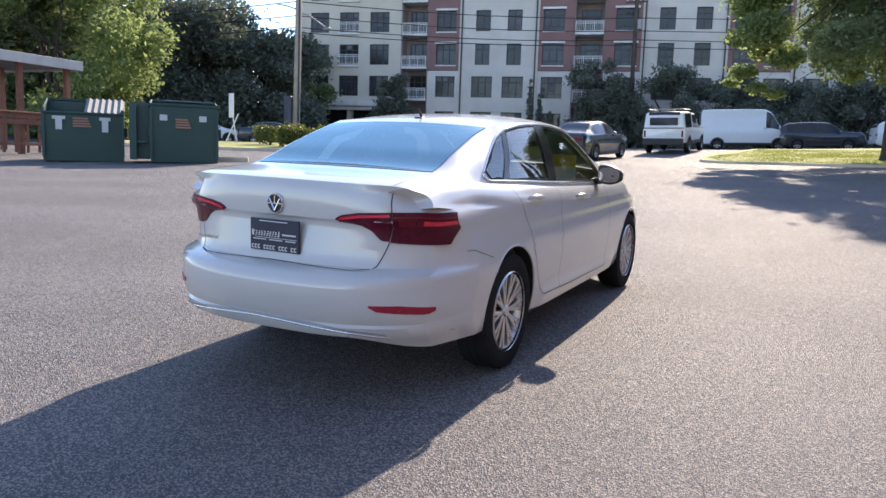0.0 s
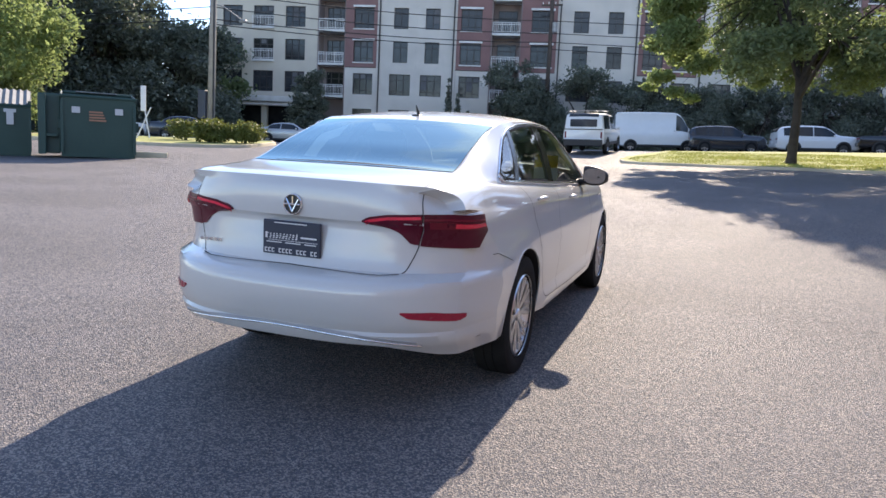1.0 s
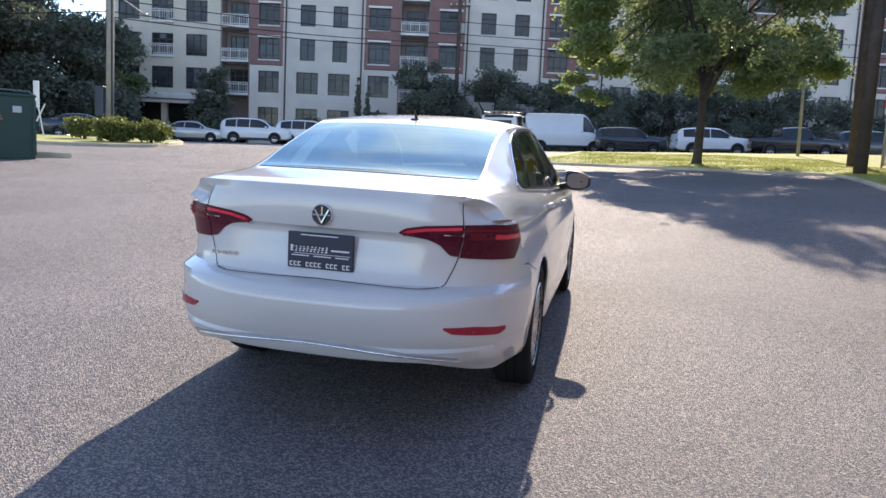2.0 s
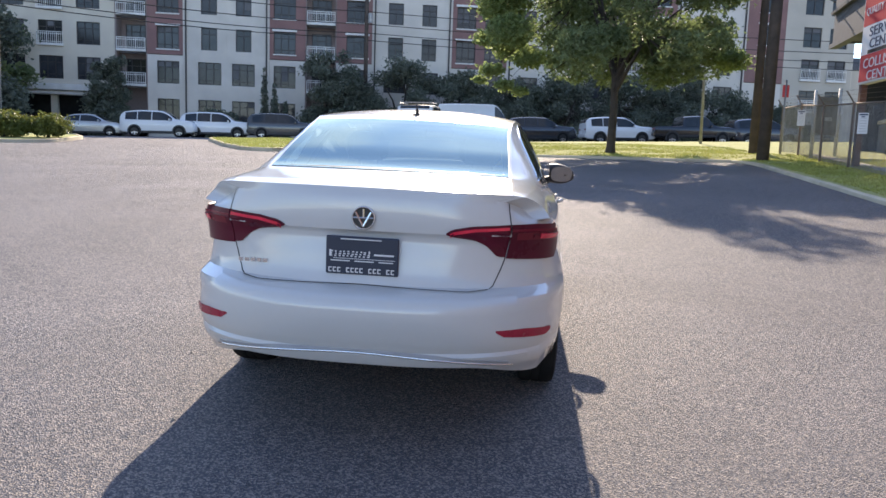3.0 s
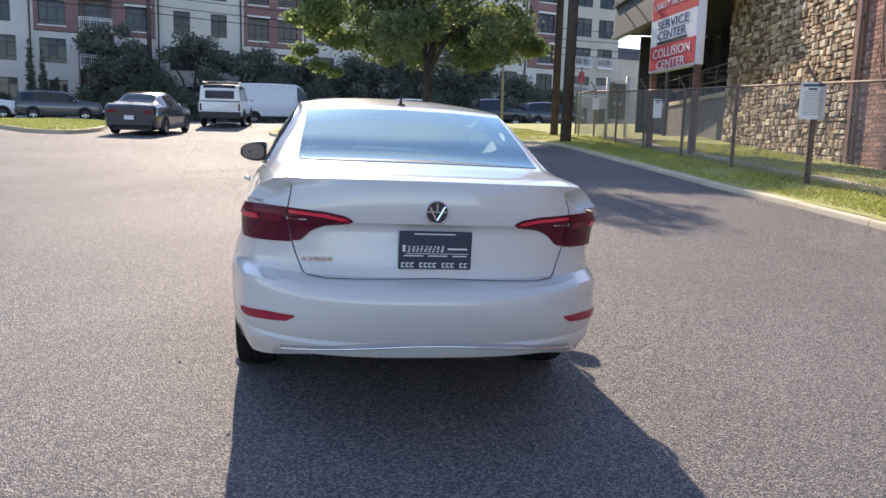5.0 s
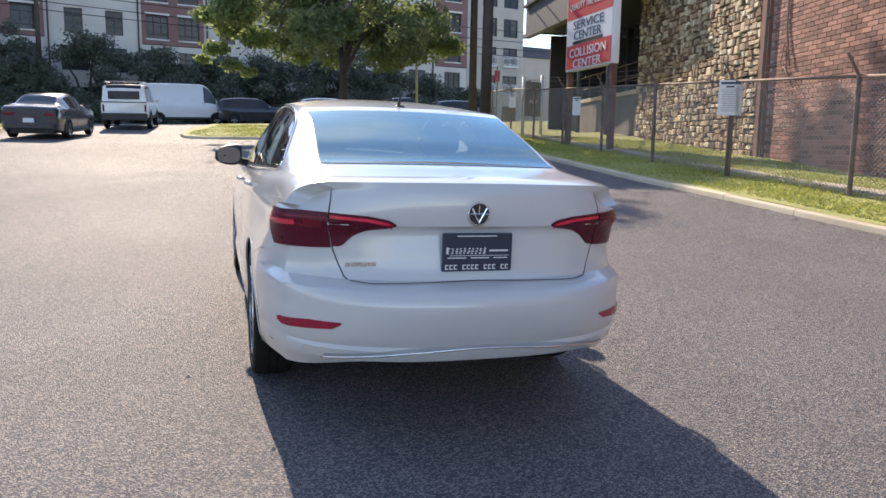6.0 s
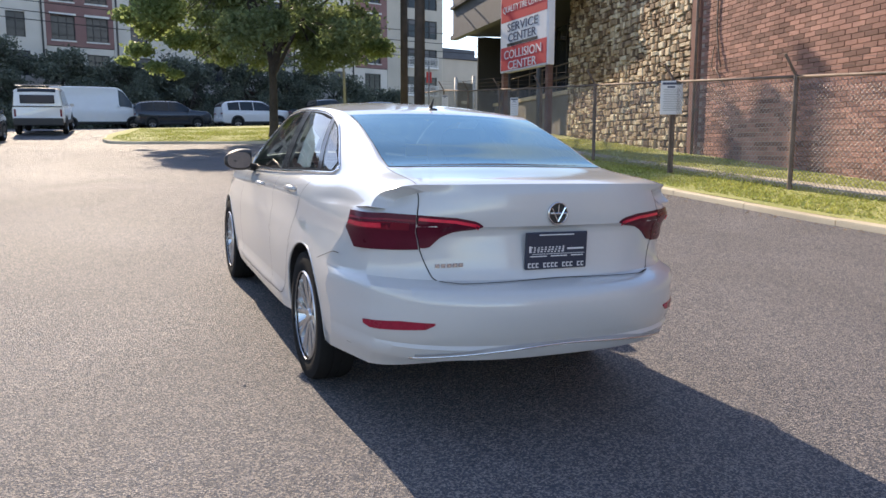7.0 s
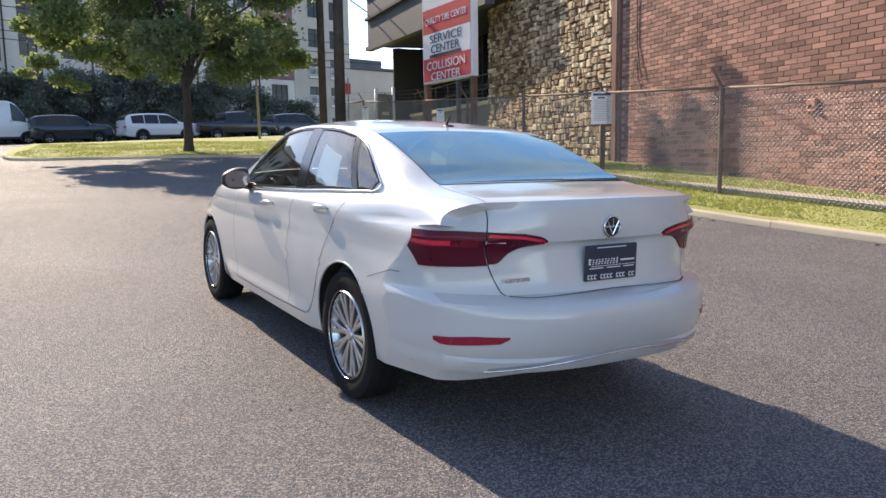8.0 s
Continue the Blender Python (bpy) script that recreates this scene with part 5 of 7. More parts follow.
def wheel(m):
    w = part("wheel", Geo().lathe(TYRE, 56, m), RUBBER, sedan, "black tyre on a many-spoked alloy wheel", True, 35)
    rim_g = Geo().lathe(RIM, 56, m)
    for k in range(10):
        for off in (-0.075, 0.075):
            t0, t1 = 2 * math.pi * k / 10 + off * 0.6, 2 * math.pi * k / 10 + off * 1.6
            pts = []
            for r, t, x in ((0.035, t0, 0.072), (0.10, t0 * 0.6 + t1 * 0.4, 0.080), (0.211, t1, 0.090)):
                pts.append((x, r * math.cos(t), r * math.sin(t)))
            wv = []
            for (x, yy, zz), hw in zip(pts, (0.009, 0.011, 0.014)):
                tt = math.atan2(zz, yy)
                nx, nz = -math.sin(tt) * hw, math.cos(tt) * hw
                wv += [(x, yy + nx, zz + nz), (x + 0.004, yy + nx * 0.4, zz + nz * 0.4), (x + 0.004, yy - nx * 0.4, zz - nz * 0.4), (x, yy - nx, zz - nz), (x - 0.03, yy - nx, zz - nz), (x - 0.03, yy + nx, zz + nz)]
            wv = [m @ Vector(p) for p in wv]
            wf = []
            for i in range(2):
                for q in range(6):
                    wf.append((i * 6 + q, i * 6 + (q + 1) % 6, (i + 1) * 6 + (q + 1) % 6, (i + 1) * 6 + q))
            rim_g.add(wv, wf)
    rim_o = part("rim", rim_g, ALLOY, w, "silver alloy rim", True, 30)
    part("hub_cap", Geo().lathe([(0.0, 0.088), (0.028, 0.086), (0.034, 0.078), (0.034, 0.05)], 20, m), ALLOY, rim_o, "", True, 40)
    part("brake_disc", Geo().lathe([(0.0, 0.01), (0.14, 0.01), (0.14, -0.01), (0.0, -0.01)], 28, m), RUST_STEEL, rim_o)
    part("wheel_back", Geo().lathe([(0.0, -0.03), (0.19, -0.03)], 28, m), BLACK_PLASTIC, rim_o)


for side in (1, -1):
    for ax in (REAR_AX, FRONT_AX):
        wheel(Matrix.Translation((side * 0.760, ax, 0.327)) @ Matrix.Diagonal((0.9, 1, 1, 1)) @ (Matrix() if side == 1 else Matrix.Rotation(math.pi, 4, "Z")))

# roof aerial, inside
part("aerial", Geo().box(-0.022, 0.022, 0.40, 0.50, 1.376, 1.392, None, 0.006).tube([(0, 0.46, 1.388), (0, 0.415, 1.445)], [0.011, 0.004], 8), BLACK_PLASTIC, sedan, "short black roof aerial", True, 40)


def seat(name, x, y, w, back_y, top):
    """A cushion, a leaning back, and headrests."""
    host = part(name, Geo().box(x - w / 2, x + w / 2, y, y + 0.50, 0.36, 0.54, None, 0.05), SEAT_GREY, sedan)
    bk = Geo().box(x - w / 2, x + w / 2, -0.07, 0.07, 0, top, None, 0.05)
    ob = part("backrest", bk, SEAT_GREY, host)
    ob.matrix_basis = Matrix.Translation((0, back_y, 0.52)) @ Matrix.Rotation(radians(14), 4, "X")
    return host, ob


for sx in (-0.36, 0.36):
    st, bk = seat("front_seat", sx, 1.02, 0.46, 0.98, 0.56)
    hr = part("headrest", Geo().box(sx - 0.13, sx + 0.13, -0.06, 0.05, 0.60, 0.78, None, 0.04), TRIM_CLOTH, bk)
    part("headrest_post", Geo().tube([(sx - 0.06, 0, 0.55), (sx - 0.06, 0, 0.64)], 0.006, 6).tube([(sx + 0.06, 0, 0.55), (sx + 0.06, 0, 0.64)], 0.006, 6), CHROME, bk)
st, bk = seat("rear_bench", 0, 0.06, 1.16, -0.02, 0.50)
for sx in (-0.36, 0, 0.36):
    part("headrest", Geo().box(sx - 0.12, sx + 0.12, -0.05, 0.04, 0.50, 0.62, None, 0.04), TRIM_CLOTH, bk)
part("parcel_shelf", Geo().box(-0.58, 0.58, -0.44, -0.10, 0.985, 1.005), TRIM_CLOTH, sedan)
part("dashboard", Geo().box(-0.70, 0.70, 1.85, 2.32, 0.62, 0.94, None, 0.06), BLACK_PLASTIC, sedan)
sw = Geo()
sw.tube([(-0.36 + 0.18 * math.cos(a), 1.74 - 0.06 * math.sin(a), 0.84 + 0.17 * math.sin(a)) for a in steps(0, 2 * math.pi, 24)], 0.014, 6, False)
sw.box(-0.50, -0.22, 1.735, 1.765, 0.82, 0.86)
part("steering_wheel", sw, BLACK_PLASTIC, sedan, "", True)
part("inner_mirror", Geo().box(-0.11, 0.11, 1.66, 1.685, 1.245, 1.31, None, 0.01), BLACK_PLASTIC, sedan)
part("door_lining", Geo().box(-0.775, -0.74, 0.0, 1.9, 0.3, 0.97).box(0.74, 0.775, 0.0, 1.9, 0.3, 0.97), TRIM_CLOTH, sedan)
pane_columns("window_sheet", [((0.40, 1.86), (0.50, 1.42)), ((0.52, 1.87), (0.62, 1.36)), ((0.70, 1.80), (0.82, 1.24))], -0.03, PAPER, sedan, "white sheet behind the rear door window", -1)

# a card behind the windscreen on the passenger's side
card = part("windscreen_card", Geo().box(0.40, 0.585, 1.905, 1.912, 0.94, 1.055), PAPER, sedan, "white card behind the windscreen")
part("card_heading", Geo().box(0.40, 0.585, 1.905, 1.912, 1.058, 1.15), YELLOW, card, "yellow upper half of the card")

# ---- the tyre shop: brick wall, stone wall, deep canopy ----
WALL_DIR = Vector((0.2275, 0.9738))
WALL_NOR = Vector((0.9738, -0.2275))
WALL_0 = Vector((10.68, 10.23))  # where brick meets stone
SHOP = Matrix(((WALL_DIR.x, WALL_NOR.x, 0, WALL_0.x), (WALL_DIR.y, WALL_NOR.y, 0, WALL_0.y), (0, 0, 1, 0), (0, 0, 0, 1)))  # x along the wall, y into the building


def shop_piece(name, geo, material, label):
    ob = structure(name, geo, material, label)
    ob.matrix_basis = SHOP
    return ob


BRICK_TOP, STONE_TOP = 5.3, 7.4
wall_brick = shop_piece("wall_brick", Geo().box(-26, -0.02, 0.02, 0.4, -0.6, BRICK_TOP), MORTAR, "tall red brick side wall in running bond")
wall_stone = shop_piece("wall_stone", Geo().box(0.0, 8.23, 0.06, 0.5, 0.0, STONE_TOP), STONE_GROUT, "wall of rough tan and brown field stones")
shop_piece("wall_pilaster", Geo().box(-0.36, 0.02, -0.05, 0.4, 0.5, STONE_TOP, None, 0.01), surf("red_render", (0.24, 0.12, 0.095), (0.19, 0.095, 0.075), 2, 0.9, 0, 0.003, 60), "plain reddish pilaster between brick and stone")
shop_piece("wall_end", Geo().box(7.93, 8.23, 0.5, 9.0, 0.0, 6.3).box(18.8, 18.82, 9.0, 13.6, 0.4, STONE_TOP).box(-26, -25.6, 0.4, 14, -0.6, BRICK_TOP).box(-25.6, 0, 13.6, 14, -0.6, BRICK_TOP).box(0, 19, 13.6, 14, -0.6, STONE_TOP).box(0.0, 0.3, 0.5, 13.6, BRICK_TOP, STONE_TOP), GREY_WALL, "plain grey return wall of the shop")
shop_piece("ceiling", Geo().box(-26, -0.02, 0.0, 14, BRICK_TOP + 0.02, BRICK_TOP + 0.22).box(0.0, 18.7, 0.4, 14, STONE_TOP + 0.02, STONE_TOP + 0.24), GREY_PANEL, "flat roof of the shop")
canopy = thing("shop_canopy", "deep grey canopy with a dark underside over the shop windows", "canopy", SHOP)


def slab(a, b, c, d, z0a, z0b, z1a, z1b):
    """A board with the plan a, b, c, d; its under and upper edge slope from a to b."""
    lows, highs = (z0a, z0b, z0b, z0a), (z1a, z1b, z1b, z1a)
    return Geo().add([(*p, z) for p, z in zip((a, b, c, d), lows)] + [(*p, z) for p, z in zip((a, b, c, d), highs)], [(3, 2, 1, 0), (4, 5, 6, 7), (0, 1, 5, 4), (1, 2, 6, 5), (2, 3, 7, 6), (3, 0, 4, 7)])


CAN_A, CAN_B = (5.8, -1.0), (18.95, -1.92)  # the canopy's front edge, near and far end
part("fascia", slab(CAN_A, CAN_B, (18.95, -1.72), (5.8, -0.8), 6.0, 6.32, 8.45, 8.45), GREY_PANEL, canopy, "grey metal fascia")
part("end_fascia", slab((18.75, -1.72), (18.95, -1.72), (18.95, 9.0), (18.75, 9.0), 6.32, 6.32, 8.45, 8.45), GREY_PANEL, canopy, "grey metal end of the canopy")
part("near_end", slab((5.8, -0.8), (6.0, -0.8), (6.0, 0.0), (5.8, 0.0), 6.0, 6.0, 8.45, 8.45), GREY_PANEL, canopy)
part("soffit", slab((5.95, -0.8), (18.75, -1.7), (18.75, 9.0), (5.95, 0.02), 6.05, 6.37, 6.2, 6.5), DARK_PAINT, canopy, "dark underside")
part("fascia_edge", slab((5.75, -1.1), (19.05, -2.03), (19.05, -1.7), (5.75, -0.78), 5.80, 6.12, 5.98, 6.30), GREY_PANEL, canopy, "projecting lower edge")
part("fascia_edge", slab((5.75, -1.1), (19.05, -2.03), (19.05, -1.7), (5.75, -0.78), 8.45, 8.45, 8.65, 8.65), GREY_PANEL, canopy)
part("gutter", slab((5.9, -1.16), (18.9, -2.07), (18.9, -1.93), (5.9, -1.02), 7.30, 7.46, 7.42, 7.58), DARK_PAINT, canopy, "dark rail along the fascia")
part("deck", slab((5.75, -0.78), (19.0, -1.7), (19.0, 9.0), (5.75, 0.0), 8.66, 8.66, 8.72, 8.72), DARK_PAINT, canopy)
front = tagged(thing("wall_glazed", "dark glazed front of the shop behind steel posts", "wall", SHOP), kind="structure")
part("shop_window", Geo().box(8.23, 18.8, 1.9, 1.95, 0.8, 6.2), STORE_GLASS, front, "dark shop glass")
for i in range(7):
    x = 8.3 + i * 1.72
    part("mullion", Geo().box(x, x + 0.12, 1.75, 1.9, 0.8, 6.1), DARK_PAINT, front)
part("end_panel", Geo().box(18.75, 18.9, -0.75, 9.0, 0.4, 6.25), DARK_PAINT, front, "dark end panel")
part("transom", Geo().box(8.23, 18.75, 1.78, 1.9, 4.0, 4.15), DARK_PAINT, front)
for x in (10.4, 14.6):
    part("steel_post", Geo().tube([(x, -0.4, 0.9), (x, -0.4, 6.0)], 0.09, 10), GREY_PANEL, front, "", True)
low = shop_piece("wall_low", Geo().add([(x, y, z) for x, z1 in ((8.23, 2.95), (20.2, 3.05)) for y in (0.05, 0.3) for z in (0.4, z1)], [(0, 1, 3, 2), (4, 6, 7, 5), (0, 4, 5, 1), (2, 3, 7, 6), (0, 2, 6, 4), (1, 5, 7, 3)]), GREY_WALL, "low grey retaining wall below the shop front")
shop_piece("trim_coping", Geo().add([(x, y, z) for x, z1 in ((8.23, 2.97), (20.2, 3.07)) for y in (-0.02, 0.36) for z in (z1, z1 + 0.14)], [(0, 1, 3, 2), (4, 6, 7, 5), (0, 4, 5, 1), (2, 3, 7, 6), (0, 2, 6, 4), (1, 5, 7, 3)]), CONCRETE, "pale coping of the low wall")
rail = thing("handrail", "thin steel railing on the low wall", "railing", SHOP)
for z in (3.45, 3.95):
    part("rail", Geo().tube([(8.3, 0.15, z + 0.1), (20.1, 0.15, z + 0.2)], 0.02, 6), RUST_STEEL, rail)
for i in range(8):
    x = 8.4 + i * 1.65
    part("rail_post", Geo().tube([(x, 0.15, 3.0), (x, 0.15, 4.1)], 0.022, 6), RUST_STEEL, rail)
pipe = thing("downpipe", "dark red downpipe on the brick wall", "pipe", SHOP)
part("pipe", Geo().tube([(-0.31, -0.09, 0.8), (-0.31, -0.09, STONE_TOP - 0.1)], 0.035, 8), RUST_STEEL, pipe, "", True)
for z in (2.0, 4.0, 6.0):
    part("clip", Geo().box(-0.37, -0.25, -0.11, 0.0, z, z + 0.05), RUST_STEEL, pipe)
cable = thing("hanging_cable", "loose dark cable hanging on the brick wall", "cable", SHOP)
part("cable", Geo().tube([(-0.98, -0.03, 5.25), (-1.06, -0.03, 5.0), (-1.05, -0.03, 4.6), (-1.06, -0.03, 3.7), (-1.2, -0.05, 3.2), (-1.33, -0.06, 2.88)], 0.018, 6), RUST_STEEL, cable, "", True)
part("cable_tail", Geo().tube([(-0.98, -0.03, 3.35), (-0.93, -0.05, 2.95), (-1.02, -0.06, 2.82), (-1.12, -0.06, 2.86), (-1.6, -0.1, 2.42)], 0.012, 6), RUST_STEEL, cable, "", True)
box_w = thing("wall_box", "small rust-brown outlet box on the brick wall", "outlet box", SHOP @ Matrix.Translation((-6.29, 0, 1.94)))
part("box", Geo().box(-0.10, 0.10, -0.05, 0.03, -0.11, 0.11, None, 0.015), surf("box_paint", (0.55, 0.26, 0.19), (0.42, 0.19, 0.14), 9, 0.8), box_w)
part("spout", Geo().tube([(0.0, -0.04, 0.0), (0.0, -0.08, -0.01), (0.0, -0.09, -0.05)], 0.025, 8), RUST_STEEL, box_w)

# ---- chain-link fence with raked arms ----
fence = thing("fence", "rusty chain-link fence with leaning barbed-wire arms", "fence")
FENCE = [(7.2, -4.9), (7.45, -1.8), (7.64, 1.52), (7.78, 4.71), (7.98, 7.65), (8.41, 10.8), (8.89, 13.98), (9.32, 17.17), (9.76, 20.35), (10.21, 23.52), (10.62, 26.7)]


def turf_z(x, y):
    return lot_z(x, y) + verge_h(x, y)


F_TOP = 1.70
for i, (x, y) in enumerate(FENCE):
    z = turf_z(x, y)
    p = part("fence_post", Geo().tube([(x, y, z - 0.1), (x, y, z + F_TOP + 0.03)], 0.038, 10), RUST_STEEL, fence, "", True, 40)
    part("arm", Geo().tube([(x, y, z + F_TOP), (x - 0.20, y + 0.05, z + F_TOP + 0.33)], 0.022, 8), RUST_STEEL, p, "", True, 40)
for a, b in zip(FENCE, FENCE[1:]):
    za, zb = turf_z(*a), turf_z(*b)
    part("top_rail", Geo().tube([(a[0], a[1], za + F_TOP), (b[0], b[1], zb + F_TOP)], 0.022, 8), RUST_STEEL, fence, "", True)
    g = Geo()
    ln = math.hypot(b[0] - a[0], b[1] - a[1])
    pitch, h = 0.075, F_TOP - 0.03
    n = int(ln / pitch)

    def mesh_at(q, zz, off):
        k = q / ln
        return (a[0] + (b[0] - a[0]) * k + off, a[1] + (b[1] - a[1]) * k, za + (zb - za) * k + 0.03 + zz)

    for i in range(-int(h / pitch), n + 1):
        for sgn in (0, 1):
            q0, q1, z0, z1 = i * pitch, i * pitch + h, 0.0, h
            if q0 < 0:
                z0, q0 = -q0, 0.0
            if q1 > ln:
                z1, q1 = h - (q1 - ln), ln
            if z1 - z0 < 0.02:
                continue
            if sgn:
                z0, z1 = h - z0, h - z1
            p0, p1 = mesh_at(q0, z0, 0.004 * sgn), mesh_at(q1, z1, 0.004 * sgn)
            r = 0.0030
            g.add([(p0[0] - r, p0[1], p0[2] - r), (p0[0] + r, p0[1], p0[2] - r), (p0[0], p0[1], p0[2] + r), (p1[0] - r, p1[1], p1[2] - r), (p1[0] + r, p1[1], p1[2] - r), (p1[0], p1[1], p1[2] + r)], [(0, 1, 4, 3), (1, 2, 5, 4), (2, 0, 3, 5)])
    tagged(part("wire_mesh", g, GALV, fence, "", False, None, False), "", "", "", "stuff")
    for k in (0.35, 0.68, 1.0):
        part("barbed_wire", Geo().tube([(a[0] - 0.20 * k, a[1] + 0.05 * k, za + F_TOP + 0.33 * k), (b[0] - 0.20 * k, b[1] + 0.05 * k, zb + F_TOP + 0.33 * k)], 0.004, 4), RUST_STEEL, fence)


def text_mesh(words, size, material, name, parent, m):
    """Words in the built-in font, as a thin mesh."""
    cu = bpy.data.curves.new(name, "FONT")
    cu.body, cu.size, cu.align_x, cu.align_y, cu.extrude, cu.resolution_u = words, size, "CENTER", "CENTER", 0.006, 3
    tmp = bpy.data.objects.new("tmp", cu)
    me_ = bpy.data.meshes.new_from_object(tmp)
    bpy.data.objects.remove(tmp)
    bpy.data.curves.remove(cu)
    me_.materials.clear()
    me_.materials.append(material)
    ob = new(name, me_)
    ob.parent = parent
    ob.matrix_basis = m
    return ob


# ---- the shop's pole sign ----
SIGN_A, SIGN_B = Vector((9.40, 17.28)), Vector((9.33, 14.42))  # far and near end
sdir = (SIGN_B - SIGN_A).normalized()
snor = Vector((sdir.y, -sdir.x))  # out to the lot
if snor.x > 0:
    snor = -snor
SIGN_W = (SIGN_B - SIGN_A).length
SM = Matrix(((sdir.x, 0, snor.x, SIGN_A.x), (sdir.y, 0, snor.y, SIGN_A.y), (0, 1, 0, 0), (0, 0, 0, 1)))  # x along the face, y up, z out of the face
sign = thing("pole_sign", "tall red and white service sign on two brown posts", "sign", SM)
part("cabinet", Geo().box(-0.03, SIGN_W + 0.02, 3.42, 6.9, -0.22, 0.0, None, 0.02), SIGN_WHITE, sign, "pale sign cabinet")
part("face", Geo().box(0.04, SIGN_W - 0.04, 3.48, 4.16, 0.002, 0.012), SIGN_RED, sign, "red panel")
part("face", Geo().box(0.04, SIGN_W - 0.04, 4.16, 4.90, 0.002, 0.010), SIGN_WHITE, sign, "white panel")
part("face", Geo().box(0.04, SIGN_W - 0.04, 4.90, 5.62, 0.002, 0.012), SIGN_RED, sign, "red panel")
part("face", Geo().box(0.04, SIGN_W - 0.04, 5.62, 6.84, 0.002, 0.010), SIGN_WHITE, sign, "white panel")
part("mark", Geo().box(0.6, SIGN_W - 0.6, 5.9, 6.6, 0.011, 0.016, None, 0.002), SIGN_RED, sign, "plain red mark")
for words, cap, wide, mt, xx, yy in (("QUALITY TIRE CENTER", 0.22, 2.46, SIGN_WHITE, 1.41, 5.25), ("SERVICE", 0.24, 1.86, SIGN_BLUE, 1.40, 4.72), ("CENTER", 0.24, 1.70, SIGN_BLUE, 1.38, 4.42), ("COLLISION", 0.25, 2.26, SIGN_WHITE, 1.40, 3.93), ("CENTER", 0.24, 1.74, SIGN_WHITE, 1.40, 3.61)):
    ob = text_mesh(words, 1.0, mt, "lettering", sign, Matrix())
    lo_, hi_ = [[f(v.co[k] for v in ob.data.vertices) for k in (0, 1)] for f in (min, max)]
    ob.matrix_basis = Matrix.Translation((xx, yy, 0.016)) @ Matrix.Diagonal((wide / (hi_[0] - lo_[0]), cap / (hi_[1] - lo_[1]), 1, 1)) @ Matrix.Translation((-(lo_[0] + hi_[0]) / 2, -(lo_[1] + hi_[1]) / 2, 0))
part("small_print", Geo().box(0.45, SIGN_W - 0.55, 4.17, 4.26, 0.013, 0.018), SIGN_DARK, sign, "dark bar of small print")
for x in (0.08, SIGN_W - 0.08):
    part("sign_post", Geo().box(x - 0.08, x + 0.08, 0.4, 3.45, -0.19, -0.03, None, 0.012), SIGN_WOOD, sign, "brown square post")

# ---- notices ----
def notice(name, x, y, z0, w, h, turn, label, lines):
    """A white board on the fence with rows of small print."""
    t = thing(name, label, "notice", Matrix.Translation((x, y, z0)) @ pose(0, 0, 0, 0, 0, turn))
    part("board", Geo().box(-w / 2, w / 2, -0.012, 0.0, 0, h, None, 0.003), SIGN_WHITE, t)
    gg, hh = Geo(), Geo()
    for i in range(lines):
        zz = h * (0.74 - 0.62 * i / max(1, lines - 1))
        ww = w * random.uniform(0.30, 0.40)
        gg.box(-ww, ww, -0.0155, -0.012, zz, zz + h * 0.011)
    hh.box(-w * 0.42, w * 0.42, -0.0155, -0.012, h * 0.88, h * 0.95).box(-w * 0.2, w * 0.15, -0.0155, -0.012, h * 0.79, h * 0.84)
    part("small_print", gg, GREY_WALL, t)
    part("heading", hh, SIGN_BLUE, t)
    return t


nt = notice("notice_board", 7.90, 7.62, 1.78, 0.40, 0.62, -33, "white printed parking notice on a thin post", 13)
part("post", Geo().tube([(0, 0.03, turf_z(7.90, 7.62) - 1.79), (0, 0.03, 0.7)], 0.018, 8), RUST_STEEL, nt)
notice("notice_board", 8.75, 15.2, 2.05, 0.22, 0.50, -25, "small white notice wired to the fence", 6)
notice("notice_board", 10.02, 22.97, 2.62, 0.24, 0.52, -25, "small white notice wired to the fence", 6)
street_sign = thing("signpost", "small red road sign on a grey post", "road sign", Matrix.Translation((9.74, 23.91, turf_z(9.74, 23.91))))
part("post", Geo().tube([(0, 0, -0.1), (0, 0, 2.6)], 0.035, 8), GALV, street_sign, "", True)
part("plate", Geo().box(-0.11, 0.11, -0.02, 0.0, 2.0, 2.42, None, 0.004), SIGN_RED, street_sign)
for x, y in ((10.3, 22.58), (11.17, 22.84)):
    gp = thing("gate_post", "pale steel gate post beside the path", "post", Matrix.Translation((x, y, turf_z(x, y))), "gate posts")
    part("post", Geo().tube([(0, 0, -0.1), (0, 0, 2.2)], 0.06, 10), RAIL_WHITE, gp, "", True)
    part("cap", Geo().lathe([(0.0, 0.05), (0.05, 0.03), (0.066, 0.0)], 12, Matrix.Translation((0, 0, 2.2)) @ Matrix.Rotation(-math.pi / 2, 4, "Y")), RAIL_WHITE, gp, "", True)
gate = thing("gate", "grey sheet-metal gate panel between posts", "gate", Matrix.Translation((10.74, 22.71, turf_z(10.74, 22.71))) @ pose(0, 0, 0, 0, 0, 18))
part("sheet", Geo().box(-0.42, 0.42, -0.02, 0.02, 0.7, 2.0, None, 0.005), GALV, gate)
part("gate_frame", Geo().tube([(-0.44, 0, 0.6), (-0.44, 0, 2.05), (0.44, 0, 2.05), (0.44, 0, 0.6), (-0.44, 0, 0.6)], 0.022, 6), GALV, gate)
part("gate_label", Geo().box(-0.2, 0.2, -0.03, -0.02, 1.2, 1.32), LABEL_WHITE, gate)


